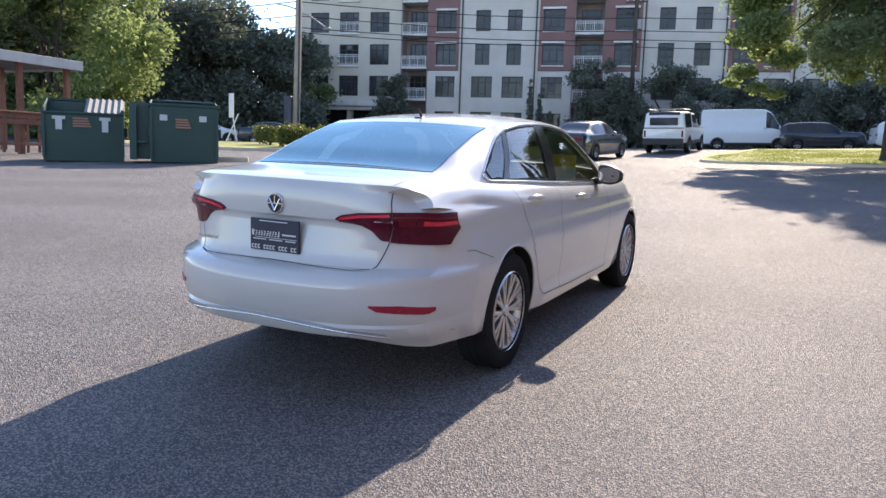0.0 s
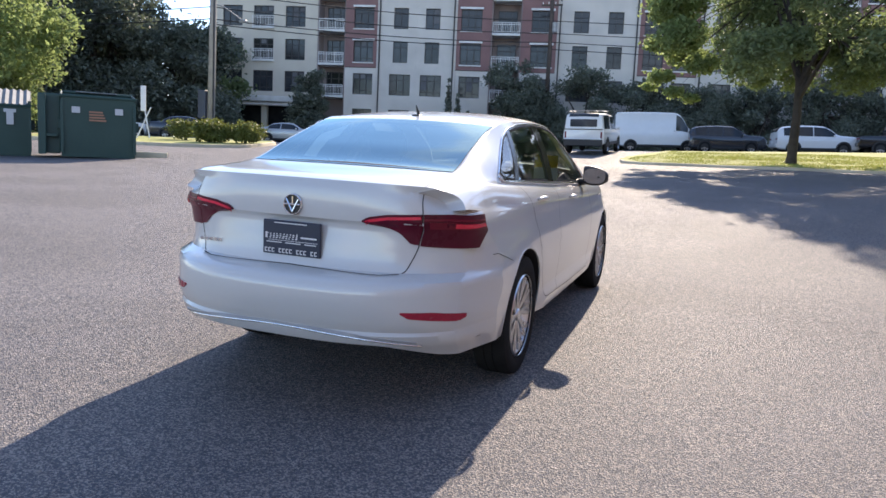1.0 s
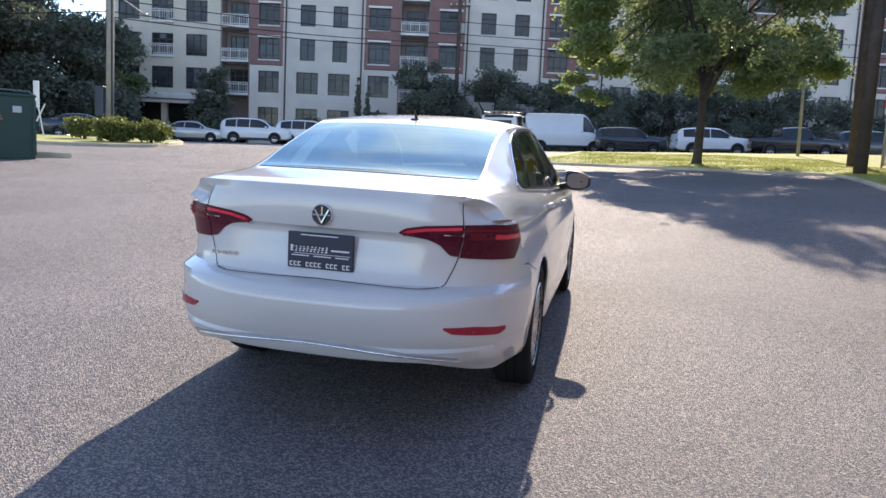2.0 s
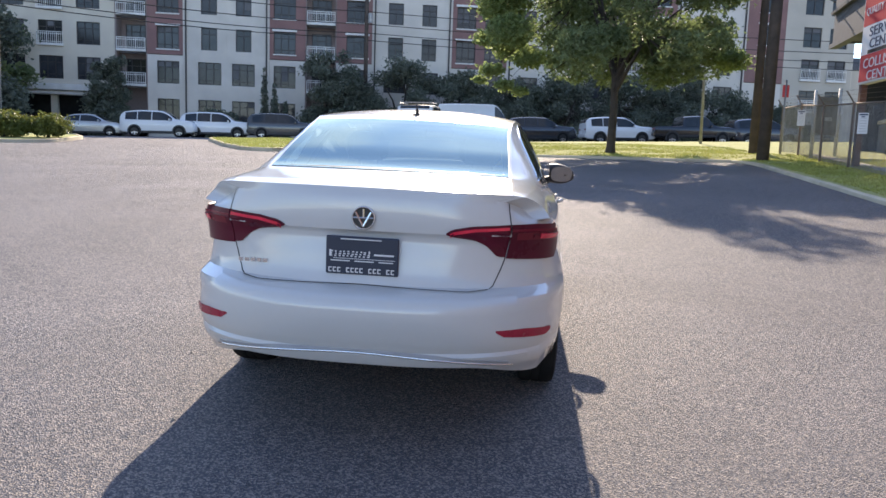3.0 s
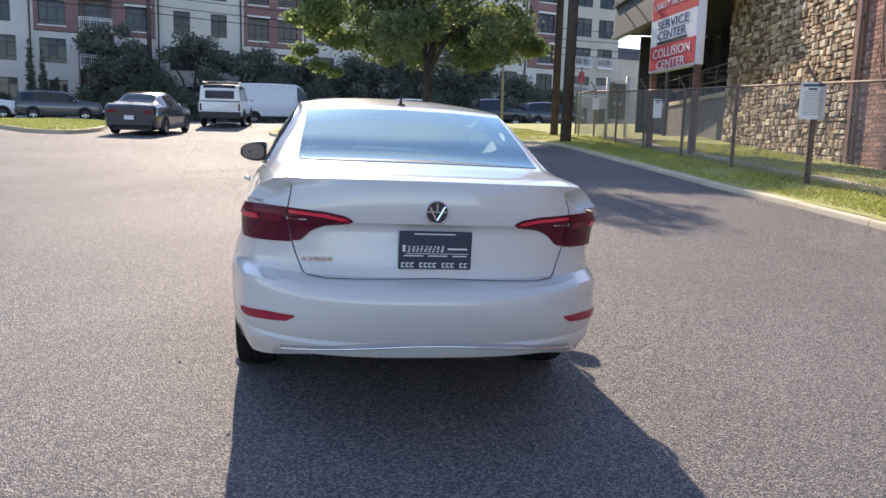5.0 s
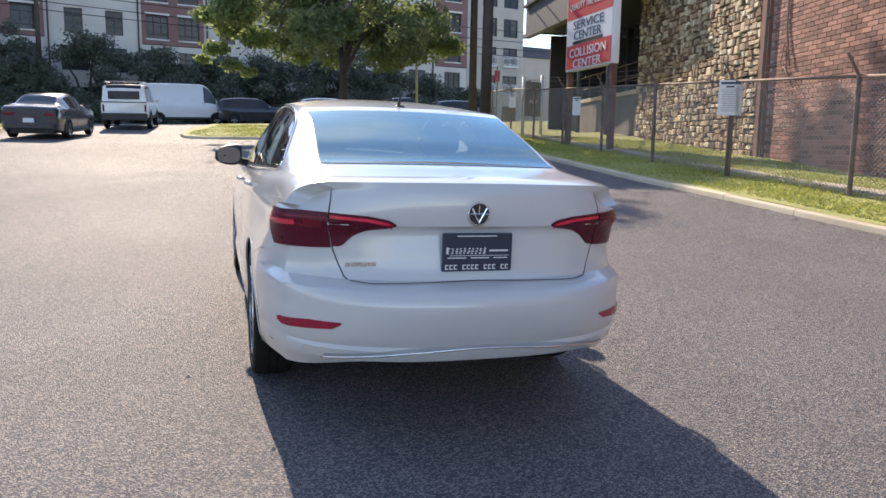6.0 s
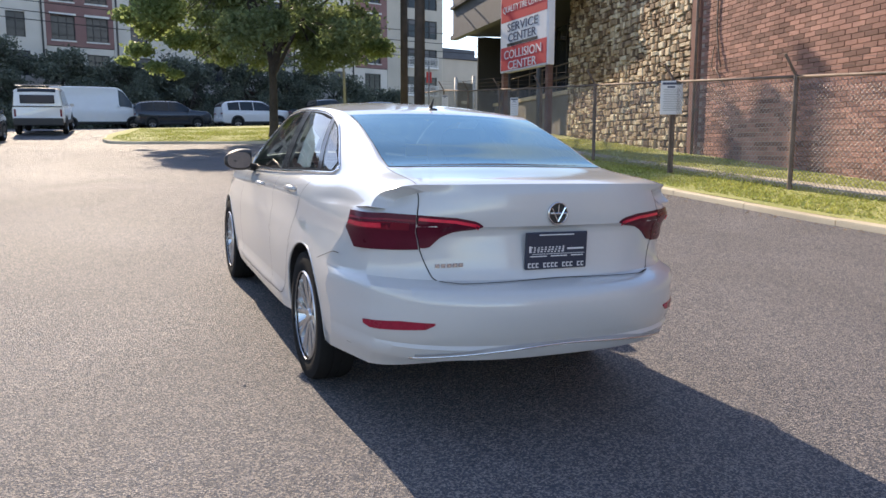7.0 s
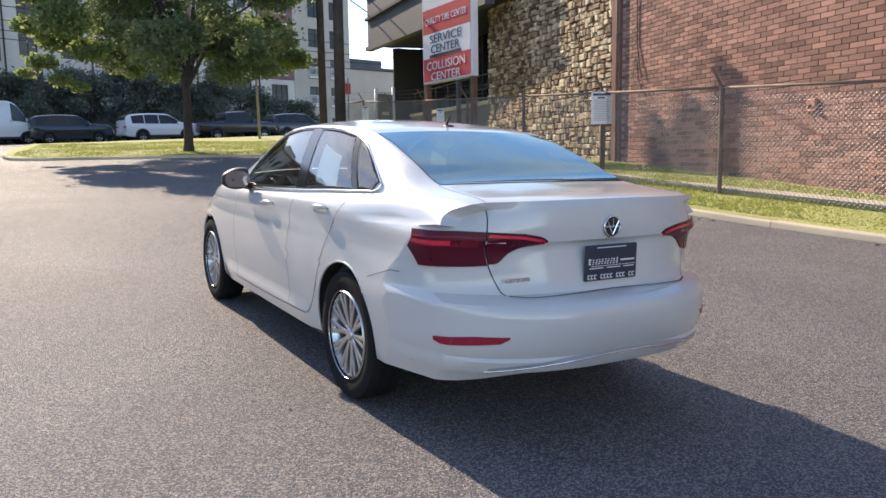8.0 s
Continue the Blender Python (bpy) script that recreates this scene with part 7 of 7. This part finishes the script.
# ---- other vehicles ----
def vehicle(name, m, rows, paint, label, wheel_y, wheel_r, glass_rows, tail="red", extras=None):
    """rows: y, sill z, belt z, top z, half width at belt, half width at top. glass_rows: spans of y glazed on the sides."""
    t = thing(name, label, "car" if name in ("sedan", "suv") else name.replace("_", " "), m)
    yy = steps(rows[0][0], rows[-1][0], 60)
    tab = [[(r[0], r[k]) for r in rows] for k in range(6)]

    def ring(y):
        sill, belt, top, wb, wt = [smooth_table(tab[k], y) if k not in (2,) else smooth_table(tab[k], y) for k in (1, 2, 3, 4, 5)]
        belt = min(belt, top - 0.01)
        mid = sill + (belt - sill) * 0.55
        return [(wb * 0.86, sill), (wb * 0.97, sill + 0.06), (wb * 1.0, mid), (wb * 0.985, belt - 0.05), (wb * 0.95, belt), (wt + (wb * 0.95 - wt) * 0.06 + 0.01, top - 0.06 * (top > belt + 0.15)), (wt * 0.88, top - 0.005), (0.0, top + 0.015)]

    g, gl_ = Geo(), Geo()
    pts = [ring(y) for y in yy]
    n = 8
    for sgn in (1, -1):
        for i, y in enumerate(yy):
            base = len(g.v)
            g.v += [(x * sgn, y, z) for x, z in pts[i]]
        off = (0 if sgn == 1 else 1) * len(yy) * n
        for i in range(len(yy) - 1):
            ym = (yy[i] + yy[i + 1]) / 2
            for j in range(n - 1):
                g.f.append((off + i * n + j, off + (i + 1) * n + j, off + (i + 1) * n + j + 1, off + i * n + j + 1))
    for e in (0, len(yy) - 1):
        g.f.append(tuple(e * n + j for j in range(n)) + tuple(len(yy) * n + e * n + j for j in range(n - 1, -1, -1)))
    part("body", g, paint, t, "", True, 35)
    inner = Geo().box(-rows[0][4] * 0.8, rows[0][4] * 0.8, rows[0][0] + 0.2, rows[-1][0] - 0.2, rows[len(rows) // 2][1] - 0.02, rows[len(rows) // 2][2] - 0.2)
    part("underbody", inner, BLACK_PLASTIC, t)
    for y0, y1 in glass_rows:
        for sgn in (1, -1):
            q = Geo()
            ys_ = steps(y0, y1, 8)
            for y in ys_:
                r = ring(y)
                a_, b_ = Vector((r[4][0], 0, r[4][1])), Vector((r[5][0], 0, r[5][1]))
                for k in (0.05, 0.95):
                    p = a_ + (b_ - a_) * k
                    q.v.append((sgn * (p.x + 0.008), y, p.z))
            q.f = [(2 * i, 2 * i + 2, 2 * i + 3, 2 * i + 1) for i in range(8)]
            part("side_window", q, VEHICLE_GLASS, t, "", True)
    # screens: where the roofline falls steeply
    tops = [smooth_table(tab[3], y) for y in yy]
    belts = [smooth_table(tab[2], y) for y in yy]
    for span, nm in (((rows[0][0], 0.5 * (rows[0][0] + rows[-1][0])), "rear_window"), ((0.5 * (rows[0][0] + rows[-1][0]), rows[-1][0]), "windscreen")):
        q, cnt = Geo(), 0
        for i, y in enumerate(yy):
            if span[0] <= y <= span[1]:
                j = min(max(i, 1), len(yy) - 2)
                sl = abs(tops[j + 1] - tops[j - 1]) / (yy[j + 1] - yy[j - 1])
                if sl > 0.3 and tops[i] > belts[i] + 0.06:
                    r = ring(y)
                    q.v += [(-r[6][0] * 0.97, y, r[6][1] + 0.012), (0, y, r[7][1] + 0.012), (r[6][0] * 0.97, y, r[6][1] + 0.012)]
                    cnt += 1
        if cnt > 1:
            for i in range(cnt - 1):
                q.f += [(3 * i, 3 * i + 1, 3 * i + 4, 3 * i + 3), (3 * i + 1, 3 * i + 2, 3 * i + 5, 3 * i + 4)]
            part(nm, q, VEHICLE_GLASS, t, "", True)
    for wy in wheel_y:
        for sgn in (1, -1):
            half = smooth_table(tab[4], wy)
            mm = Matrix.Translation((sgn * (half - 0.085), wy, wheel_r)) @ (Matrix() if sgn == 1 else Matrix.Rotation(math.pi, 4, "Z"))
            arch = Geo()
            ring_ = [(0.0, 0.0)] + [((wheel_r + 0.065) * math.cos(a_), (wheel_r + 0.065) * math.sin(a_)) for a_ in steps(-0.35, math.pi + 0.35, 24)]
            for xx in (0.094, 0.0):
                arch.v += [tuple(mm @ Vector((xx, p_, q_))) for p_, q_ in ring_]
            arch.f = [(0, k_, k_ + 1) for k_ in range(1, 25)] + [(k_, k_ + 1, 27 + k_, 26 + k_) for k_ in range(1, 25)]
            part("wheel_arch", arch, BLACK_PLASTIC, t, "dark wheel arch")
            w = part("wheel", Geo().lathe([(wheel_r * 0.62, 0.1), (wheel_r * 0.9, 0.105), (wheel_r, 0.08), (wheel_r, -0.08), (wheel_r * 0.9, -0.1), (wheel_r * 0.6, -0.1)], 24, mm), RUBBER, t, "", True, 40)
            rim_g = Geo().lathe([(0.0, 0.06), (wheel_r * 0.2, 0.065), (wheel_r * 0.3, 0.04)], 20, mm).lathe([(wheel_r * 0.56, 0.07), (wheel_r * 0.63, 0.095), (wheel_r * 0.63, 0.0)], 24, mm)
            for k in range(6):
                an = k * math.pi / 3
                rim_g.box(0.04, 0.065, -0.03, 0.03, wheel_r * 0.15, wheel_r * 0.6, mm @ Matrix.Rotation(an, 4, "X"))
            part("rim", rim_g, ALLOY, w, "silver rim", True, 40)
            part("wheel_back", Geo().lathe([(0.0, 0.0), (wheel_r * 0.6, 0.0)], 20, mm), BLACK_PLASTIC, w)
    for sgn in (1, -1):
        xs_ = sorted((sgn * (rows[len(rows) // 2][4] + 0.012), sgn * (rows[len(rows) // 2][4] - 0.10)))
        zs = rows[len(rows) // 2][1]
        part("sill_trim", Geo().box(xs_[0], xs_[1], wheel_y[0] + wheel_r + 0.06, wheel_y[1] - wheel_r - 0.06, zs - 0.01, zs + 0.13, None, 0.02), BLACK_PLASTIC, t, "dark sill")
    r0 = rows[0]
    zl = r0[2] - 0.12
    for sgn in (1, -1):
        x0, x1 = sorted((sgn * r0[4] * 0.94, sgn * r0[4] * (0.55 if tail == "red" else 0.86)))
        part("tail_lamp", Geo().box(x0, x1, r0[0] - 0.02, r0[0] + 0.25, zl - (0.04 if tail == "red" else 0.25), zl + 0.05, None, 0.01), LAMP_RED, t, "red tail lamp")
        yf = rows[-1][0]
        part("headlamp", Geo().box(x0, x1, yf - 0.3, yf + 0.02, rows[-1][2] - 0.22, rows[-1][2] - 0.10, None, 0.01), SIGN_WHITE, t, "clear headlamp")
        xm = rows[len(rows) // 2][4]
        ym = rows[0][0] + 0.66 * (rows[-1][0] - rows[0][0])
        zb = smooth_table(tab[2], ym)
        part("wing_mirror", Geo().box(min(sgn * xm, sgn * (xm + 0.17)), max(sgn * xm, sgn * (xm + 0.17)), ym, ym + 0.09, zb, zb + 0.13, None, 0.02), paint, t)
    part("bumper", Geo().box(-r0[4] * 0.95, r0[4] * 0.95, r0[0] - 0.07, r0[0] + 0.15, r0[1] + 0.02, r0[1] + 0.26, None, 0.04), paint, t)
    part("number_plate", Geo().box(-0.16, 0.16, r0[0] - 0.085, r0[0] - 0.06, zl - 0.26, zl - 0.12), LABEL_WHITE, t)
    if extras:
        extras(t)
    return t


def paint(name, c, rough=0.25, metal=0.3):
    return surf(name, c, tuple(v * 1.05 for v in c), 3, rough, metal, 0, 60, 1.0, 0.5, 0.3, 40, 0, 0.03)


P_BLACK, P_NAVY, P_SILVER, P_WHITE = paint("black_paint", (0.012, 0.013, 0.016)), paint("dark_blue_paint", (0.025, 0.03, 0.04)), paint("silver_paint", (0.42, 0.43, 0.44), 0.3, 0.6), paint("white_paint", (0.72, 0.72, 0.72), 0.35, 0.0)
P_GREY, P_SLATE = paint("dark_grey_paint", (0.05, 0.055, 0.06)), paint("blue_grey_paint", (0.022, 0.027, 0.037))
SEDAN_ROWS = [(-2.32, 0.30, 0.92, 0.94, 0.80, 0.72), (-2.2, 0.24, 0.98, 1.04, 0.86, 0.74), (-1.72, 0.2, 0.98, 1.08, 0.90, 0.70), (-0.95, 0.2, 0.98, 1.40, 0.91, 0.58), (-0.2, 0.2, 0.96, 1.45, 0.91, 0.60), (0.35, 0.2, 0.95, 1.40, 0.91, 0.60), (1.15, 0.2, 0.95, 1.02, 0.90, 0.72), (2.0, 0.22, 0.84, 0.88, 0.86, 0.70), (2.32, 0.3, 0.66, 0.68, 0.72, 0.55)]
SUV_ROWS = [(-2.3, 0.38, 1.02, 1.30, 0.84, 0.70), (-2.2, 0.32, 1.08, 1.50, 0.88, 0.68), (-1.9, 0.28, 1.08, 1.64, 0.92, 0.66), (-0.8, 0.28, 1.06, 1.72, 0.93, 0.67), (0.2, 0.28, 1.05, 1.69, 0.93, 0.67), (0.65, 0.28, 1.05, 1.52, 0.93, 0.66), (1.20, 0.28, 1.06, 1.15, 0.92, 0.76), (2.05, 0.3, 1.02, 1.07, 0.89, 0.76), (2.26, 0.34, 0.90, 0.94, 0.86, 0.7), (2.36, 0.40, 0.74, 0.76, 0.78, 0.6)]
VAN_ROWS = [(-2.75, 0.42, 1.3, 2.35, 0.95, 0.86), (-2.68, 0.36, 1.3, 2.48, 0.97, 0.86), (-1.0, 0.34, 1.3, 2.52, 0.98, 0.86), (0.85, 0.34, 1.3, 2.50, 0.98, 0.84), (1.2, 0.34, 1.3, 2.38, 0.98, 0.80), (1.85, 0.34, 1.24, 1.50, 0.97, 0.80), (2.05, 0.34, 1.2, 1.30, 0.96, 0.80), (2.5, 0.36, 1.08, 1.14, 0.94, 0.8), (2.78, 0.42, 0.8, 0.82, 0.86, 0.7)]
PICK_ROWS = [(-2.65, 0.50, 1.12, 1.72, 0.92, 0.80), (-2.6, 0.46, 1.14, 1.86, 0.95, 0.80), (-0.75, 0.44, 1.14, 1.90, 0.96, 0.80), (-0.65, 0.44, 1.14, 1.84, 0.96, 0.78), (0.55, 0.44, 1.12, 1.84, 0.96, 0.74), (0.8, 0.44, 1.12, 1.76, 0.96, 0.72), (1.35, 0.44, 1.12, 1.20, 0.96, 0.8), (2.4, 0.46, 1.06, 1.10, 0.93, 0.8), (2.65, 0.5, 0.8, 0.84, 0.86, 0.7)]
TRUCK_ROWS = [(-2.75, 0.52, 1.10, 1.12, 0.94, 0.88), (-2.7, 0.5, 1.12, 1.14, 0.96, 0.88), (-0.95, 0.48, 1.12, 1.16, 0.97, 0.86), (-0.8, 0.48, 1.12, 1.78, 0.97, 0.72), (0.5, 0.48, 1.12, 1.85, 0.97, 0.72), (0.8, 0.48, 1.12, 1.74, 0.97, 0.72), (1.4, 0.48, 1.12, 1.2, 0.97, 0.82), (2.5, 0.5, 1.06, 1.1, 0.94, 0.82), (2.75, 0.55, 0.82, 0.85, 0.88, 0.7)]


def on_ground(x, y, turn):
    """A pose on the land, leaning with it."""
    d = 1.2
    sx, sy = (lot_z(x + d, y) - lot_z(x - d, y)) / (2 * d), (lot_z(x, y + d) - lot_z(x, y - d)) / (2 * d)
    up = Vector((-sx, -sy, 1)).normalized()
    q = Vector((0, 0, 1)).rotation_difference(up).to_matrix().to_4x4()
    return Matrix.Translation((x, y, lot_z(x, y) + 0.01)) @ q @ pose(0, 0, 0, 0, 0, turn)


def rack(t):
    for y in (-2.3, -1.5, -0.8):
        part("rack_bar", Geo().tube([(-0.78, y, 2.02), (0.78, y, 2.02)], 0.02, 6), GALV, t)
    for x in (-0.76, 0.76):
        part("rack_rail", Geo().tube([(x, -2.4, 1.98), (x, -0.7, 1.98)], 0.02, 6), GALV, t)
    part("cap_window", Geo().box(-0.62, 0.62, -2.69, -2.60, 1.28, 1.62, None, 0.02), STORE_GLASS, t, "dark rear window of the bed cap")
    part("cap_seam", Geo().box(-0.88, 0.88, -2.675, -2.60, 1.14, 1.18), DARK_PAINT, t)
    part("step_bumper", Geo().box(-0.9, 0.9, -2.8, -2.6, 0.40, 0.70, None, 0.03), DARK_PAINT, t)


ROW = -78  # turn of a car that drives along the street, away to the right
vehicle("sedan", on_ground(-6.23, 25.21, -6), SEDAN_ROWS, P_SLATE, "dark blue-grey sedan waiting at the lot's exit", (-1.35, 1.42), 0.33, [(-1.35, -0.45), (-0.38, 0.9)])
vehicle("pickup_truck", on_ground(-4.40, 33.62, -1), PICK_ROWS, P_WHITE, "white pickup truck with a bed cap and ladder rack", (-1.55, 1.65), 0.38, [(-2.3, -0.9), (-0.5, 0.25), (0.3, 0.95)], "upright", rack)
vehicle("van", on_ground(-2.47, 46.61, ROW), VAN_ROWS, P_WHITE, "plain white high-roofed delivery van on the street", (-1.75, 1.75), 0.36, [(1.0, 1.75)])
vehicle("sedan", on_ground(-27.85, 43.2, ROW), SEDAN_ROWS, P_SILVER, "silver sedan in the row on the street", (-1.35, 1.42), 0.33, [(-1.35, -0.45), (-0.38, 0.9)])
vehicle("suv", on_ground(-22.95, 43.0, ROW), SUV_ROWS, P_WHITE, "white sport utility car in the row on the street", (-1.38, 1.38), 0.37, [(-1.95, -1.22), (-1.17, -0.33), (-0.28, 0.95)])
vehicle("suv", on_ground(-19.70, 44.6, ROW), SUV_ROWS, P_WHITE, "white sport utility car in the row on the street", (-1.38, 1.38), 0.37, [(-1.95, -1.22), (-1.17, -0.33), (-0.28, 0.95)])
vehicle("suv", on_ground(-15.3, 45.0, ROW), SUV_ROWS, P_GREY, "dark grey sport utility car in the row on the street", (-1.38, 1.38), 0.37, [(-1.95, -1.22), (-1.17, -0.33), (-0.28, 0.95)])
vehicle("suv", on_ground(1.65, 46.86, ROW), SUV_ROWS, P_NAVY, "dark blue-grey sport utility car on the street", (-1.38, 1.38), 0.37, [(-1.95, -1.22), (-1.17, -0.33), (-0.28, 0.95)])
vehicle("suv", on_ground(6.64, 46.05, ROW), SUV_ROWS, P_WHITE, "white sport utility car behind the tree", (-1.38, 1.38), 0.37, [(-1.95, -1.22), (-1.17, -0.33), (-0.28, 0.95)])
vehicle("pickup_truck", on_ground(11.42, 46.64, ROW), TRUCK_ROWS, P_BLACK, "dark pickup truck with an open bed", (-1.6, 1.75), 0.4, [(-0.7, 0.0), (0.05, 0.95)])
vehicle("suv", on_ground(16.25, 47.76, ROW), SUV_ROWS, P_NAVY, "dark sport utility car on the street", (-1.38, 1.38), 0.37, [(-1.95, -1.22), (-1.17, -0.33), (-0.28, 0.95)])
vehicle("sedan", on_ground(-30.76, 35.57, -46), SEDAN_ROWS, P_NAVY, "dark sedan parked beyond the bushes", (-1.35, 1.42), 0.33, [(-1.35, -0.45), (-0.38, 0.9)])
vehicle("sedan", on_ground(-34.90, 33.60, -44), SEDAN_ROWS, P_WHITE, "white sedan parked beyond the dumpsters", (-1.35, 1.42), 0.33, [(-1.35, -0.45), (-0.38, 0.9)])
low_house = thing("building", "plain beige low building down the street", "building", Matrix.Translation((36, 84, 1.5)) @ pose(0, 0, 0, 0, 0, 12))
part("wall", Geo().box(-5, 8, 0, 10, 0, 10.6), STUCCO_BEIGE, low_house)
part("roof_edge", Geo().box(-5.2, 8.2, -0.2, 10.2, 10.6, 11.0), GREY_PANEL, low_house, "dull grey roof edge")
part("upper_storey", Geo().box(-3.2, 7.6, 2.5, 9.5, 11.0, 12.3), GREY_PANEL, low_house, "set-back grey upper part")
mass(31.2, 76.0, 1.1, 12.6, 7.0, 2600, 0.16, LEAF_DARK, "slim dark tree before the low building", 61, 16)

# dry leaves and grit blown against the kerb
rl = random.Random(31)
litter = Geo()
for i in range(420):
    k = rl.random() * (len(KERB_R) - 3)
    a_, b_ = Vector(KERB_R[int(k)]), Vector(KERB_R[int(k) + 1])
    q = a_ + (b_ - a_) * (k - int(k)) - Vector((abs(rl.gauss(0.02, 0.22)) + 0.03, 0))
    r_, an, z0 = rl.uniform(0.008, 0.028), rl.uniform(0, 6.28), lot_z(q.x, q.y) + 0.004
    c_, s_ = math.cos(an) * r_, math.sin(an) * r_
    litter.add([(q.x + c_, q.y + s_, z0), (q.x - s_ * 0.5, q.y + c_ * 0.5, z0 + r_ * 0.5), (q.x - c_, q.y - s_, z0 + 0.003), (q.x + s_ * 0.5, q.y - c_ * 0.5, z0 + r_ * 0.35)], [(0, 1, 2, 3)])
tagged(part("fallen_leaves", litter, surf("dry_leaf", (0.36, 0.24, 0.13), (0.22, 0.14, 0.075), 9, 0.85), None, "", False, None, False), "dry brown leaves along the kerb", "leaves", "", "stuff")

# ---- grass ----
near_line = [(6.9, -6), (6.75, 0), (6.71, 3.28), (6.79, 5.96), (6.93, 8.46), (7.32, 11.82), (7.78, 16.01), (8.18, 19.75), (8.28, 21.52), (7.95, 22.51), (10, 23.6), (11.6, 18.6), (12, 16.5), (10.57, 10.2), (9.01, 3.5), (6.79, -6)]
blades("grass", near_line, verge_h, 60000, 0.055, "short sunlit grass blades on the verge")
isle_line = [(-1.79, 26), (-1.17, 25), (0.58, 24.84), (7.67, 22.79), (9.69, 23.46), (9.71, 30.48), (5.96, 32.91), (-0.63, 32.99)]
blades("grass", isle_line, verge_h, 30000, 0.06, "short sunlit grass blades on the island")
blades("grass", ISLE_2, lambda x, y: 0.13, 9000, 0.06, "short grass blades on the exit island")

# ---- stones of the stone wall: courses broken into uneven blocks ----
def block(x0, x1, z0, z1, y0, y1, jig, rng):
    """One rough stone with uneven corners and a bevelled face."""
    g = Geo()
    j = lambda: rng.uniform(-jig, jig)
    c = [(x0 + j(), z0 + j()), (x1 + j(), z0 + j()), (x1 + j(), z1 + j()), (x0 + j(), z1 + j())]
    cx, cz = (x0 + x1) / 2, (z0 + z1) / 2
    b = min(0.022, 0.14 * min(x1 - x0, z1 - z0))
    back = [(x, y1, z) for x, z in c]
    mid = [(x, y0 + b + rng.uniform(0, 0.01), z) for x, z in c]
    face = []
    for x, z in c:
        dx, dz = cx - x, cz - z
        face.append((x + math.copysign(b, dx), y0 + rng.uniform(-0.012, 0.012), z + math.copysign(b, dz)))
    g.v = back + mid + face
    for k in range(4):
        n = (k + 1) % 4
        g.f += [(k, n, 4 + n, 4 + k), (4 + k, 4 + n, 8 + n, 8 + k)]
    g.f.append((8, 9, 10, 11))
    return g


rng = random.Random(77)
stones = []


def split(x0, x1, z0, z1):
    """Cuts a patch of wall into stones of mixed size."""
    w, h = x1 - x0, z1 - z0
    big = rng.random() < 0.22
    if (w <= 0.36 and h <= 0.24 and (big or w * h < 0.032)) or w < 0.19 or h < 0.10:
        if w / h > 3.4 and w > 0.3:
            m = x0 + w * rng.uniform(0.35, 0.65)
            stones.append((x0, m, z0, z1))
            stones.append((m, x1, z0, z1))
        else:
            stones.append((x0, x1, z0, z1))
        return
    if w > h * 1.5 or h < 0.2:
        m = x0 + w * rng.uniform(0.36, 0.64)
        split(x0, m, z0, z1)
        split(m, x1, z0, z1)
    else:
        m = z0 + h * rng.uniform(0.36, 0.64)
        split(x0, x1, z0, m)
        split(x0, x1, m, z1)


for i in range(5):
    for k in range(5):
        split(0.03 + i * 1.64, 0.03 + (i + 1) * 1.64, 0.55 + k * 1.36, 0.55 + (k + 1) * 1.36)
far_g = Geo()
made = 0
for x0, x1, z0, z1 in sorted(stones, key=lambda q: (q[2] > 4.4, q[0])):
    proud = rng.uniform(0.0, 0.05)
    g = block(x0 + 0.011, x1 - 0.011, z0 + 0.011, z1 - 0.011, -0.03 - proud, 0.08, 0.012, rng)
    if made < 300:
        part("stone", g, STONE, wall_stone)
        made += 1
    else:
        far_g.add(g.v, g.f)
tagged(part("stones", far_g, STONE, wall_stone), "", "", "", "stuff")

# ---- bricks of the side wall ----
BL, BH, GAP = 0.300, 0.0915, 0.010
brick_meshes = []
for v in range(4):
    r_ = random.Random(900 + v)
    g = Geo()
    g.box(-BL / 2 + GAP / 2, BL / 2 - GAP / 2, -0.004 + r_.uniform(-0.002, 0.002), 0.05, -BH / 2 + GAP / 2, BH / 2 - GAP / 2, None, 0.004)
    brick_meshes.append((g, mesh_of("brick", g, BRICK)))
rest = Geo()
count = 0
for c in range(int((BRICK_TOP - 0.05) / BH)):
    z = 0.0 + (c + 0.5) * BH
    shift = BL / 2 if c % 2 else 0.0
    for k in range(int(15.5 / BL)):
        x = -0.37 - BL / 2 - k * BL - shift
        near = 1.2 < z < 2.75 and -8.2 < x < -4.0
        v = (c * 7 + k * 3 + (c * k) % 5) % 4
        if near and count < 300:
            ob = new("brick", brick_meshes[v][1])
            ob.parent = wall_brick
            ob.location = (x, 0.0, z)
            count += 1
        else:
            rest.add([(p[0] + x, p[1], p[2] + z) for p in brick_meshes[v][0].v], brick_meshes[v][0].f)
tagged(part("bricks", rest, BRICK, wall_brick, "", False, None, False), "", "", "", "stuff")
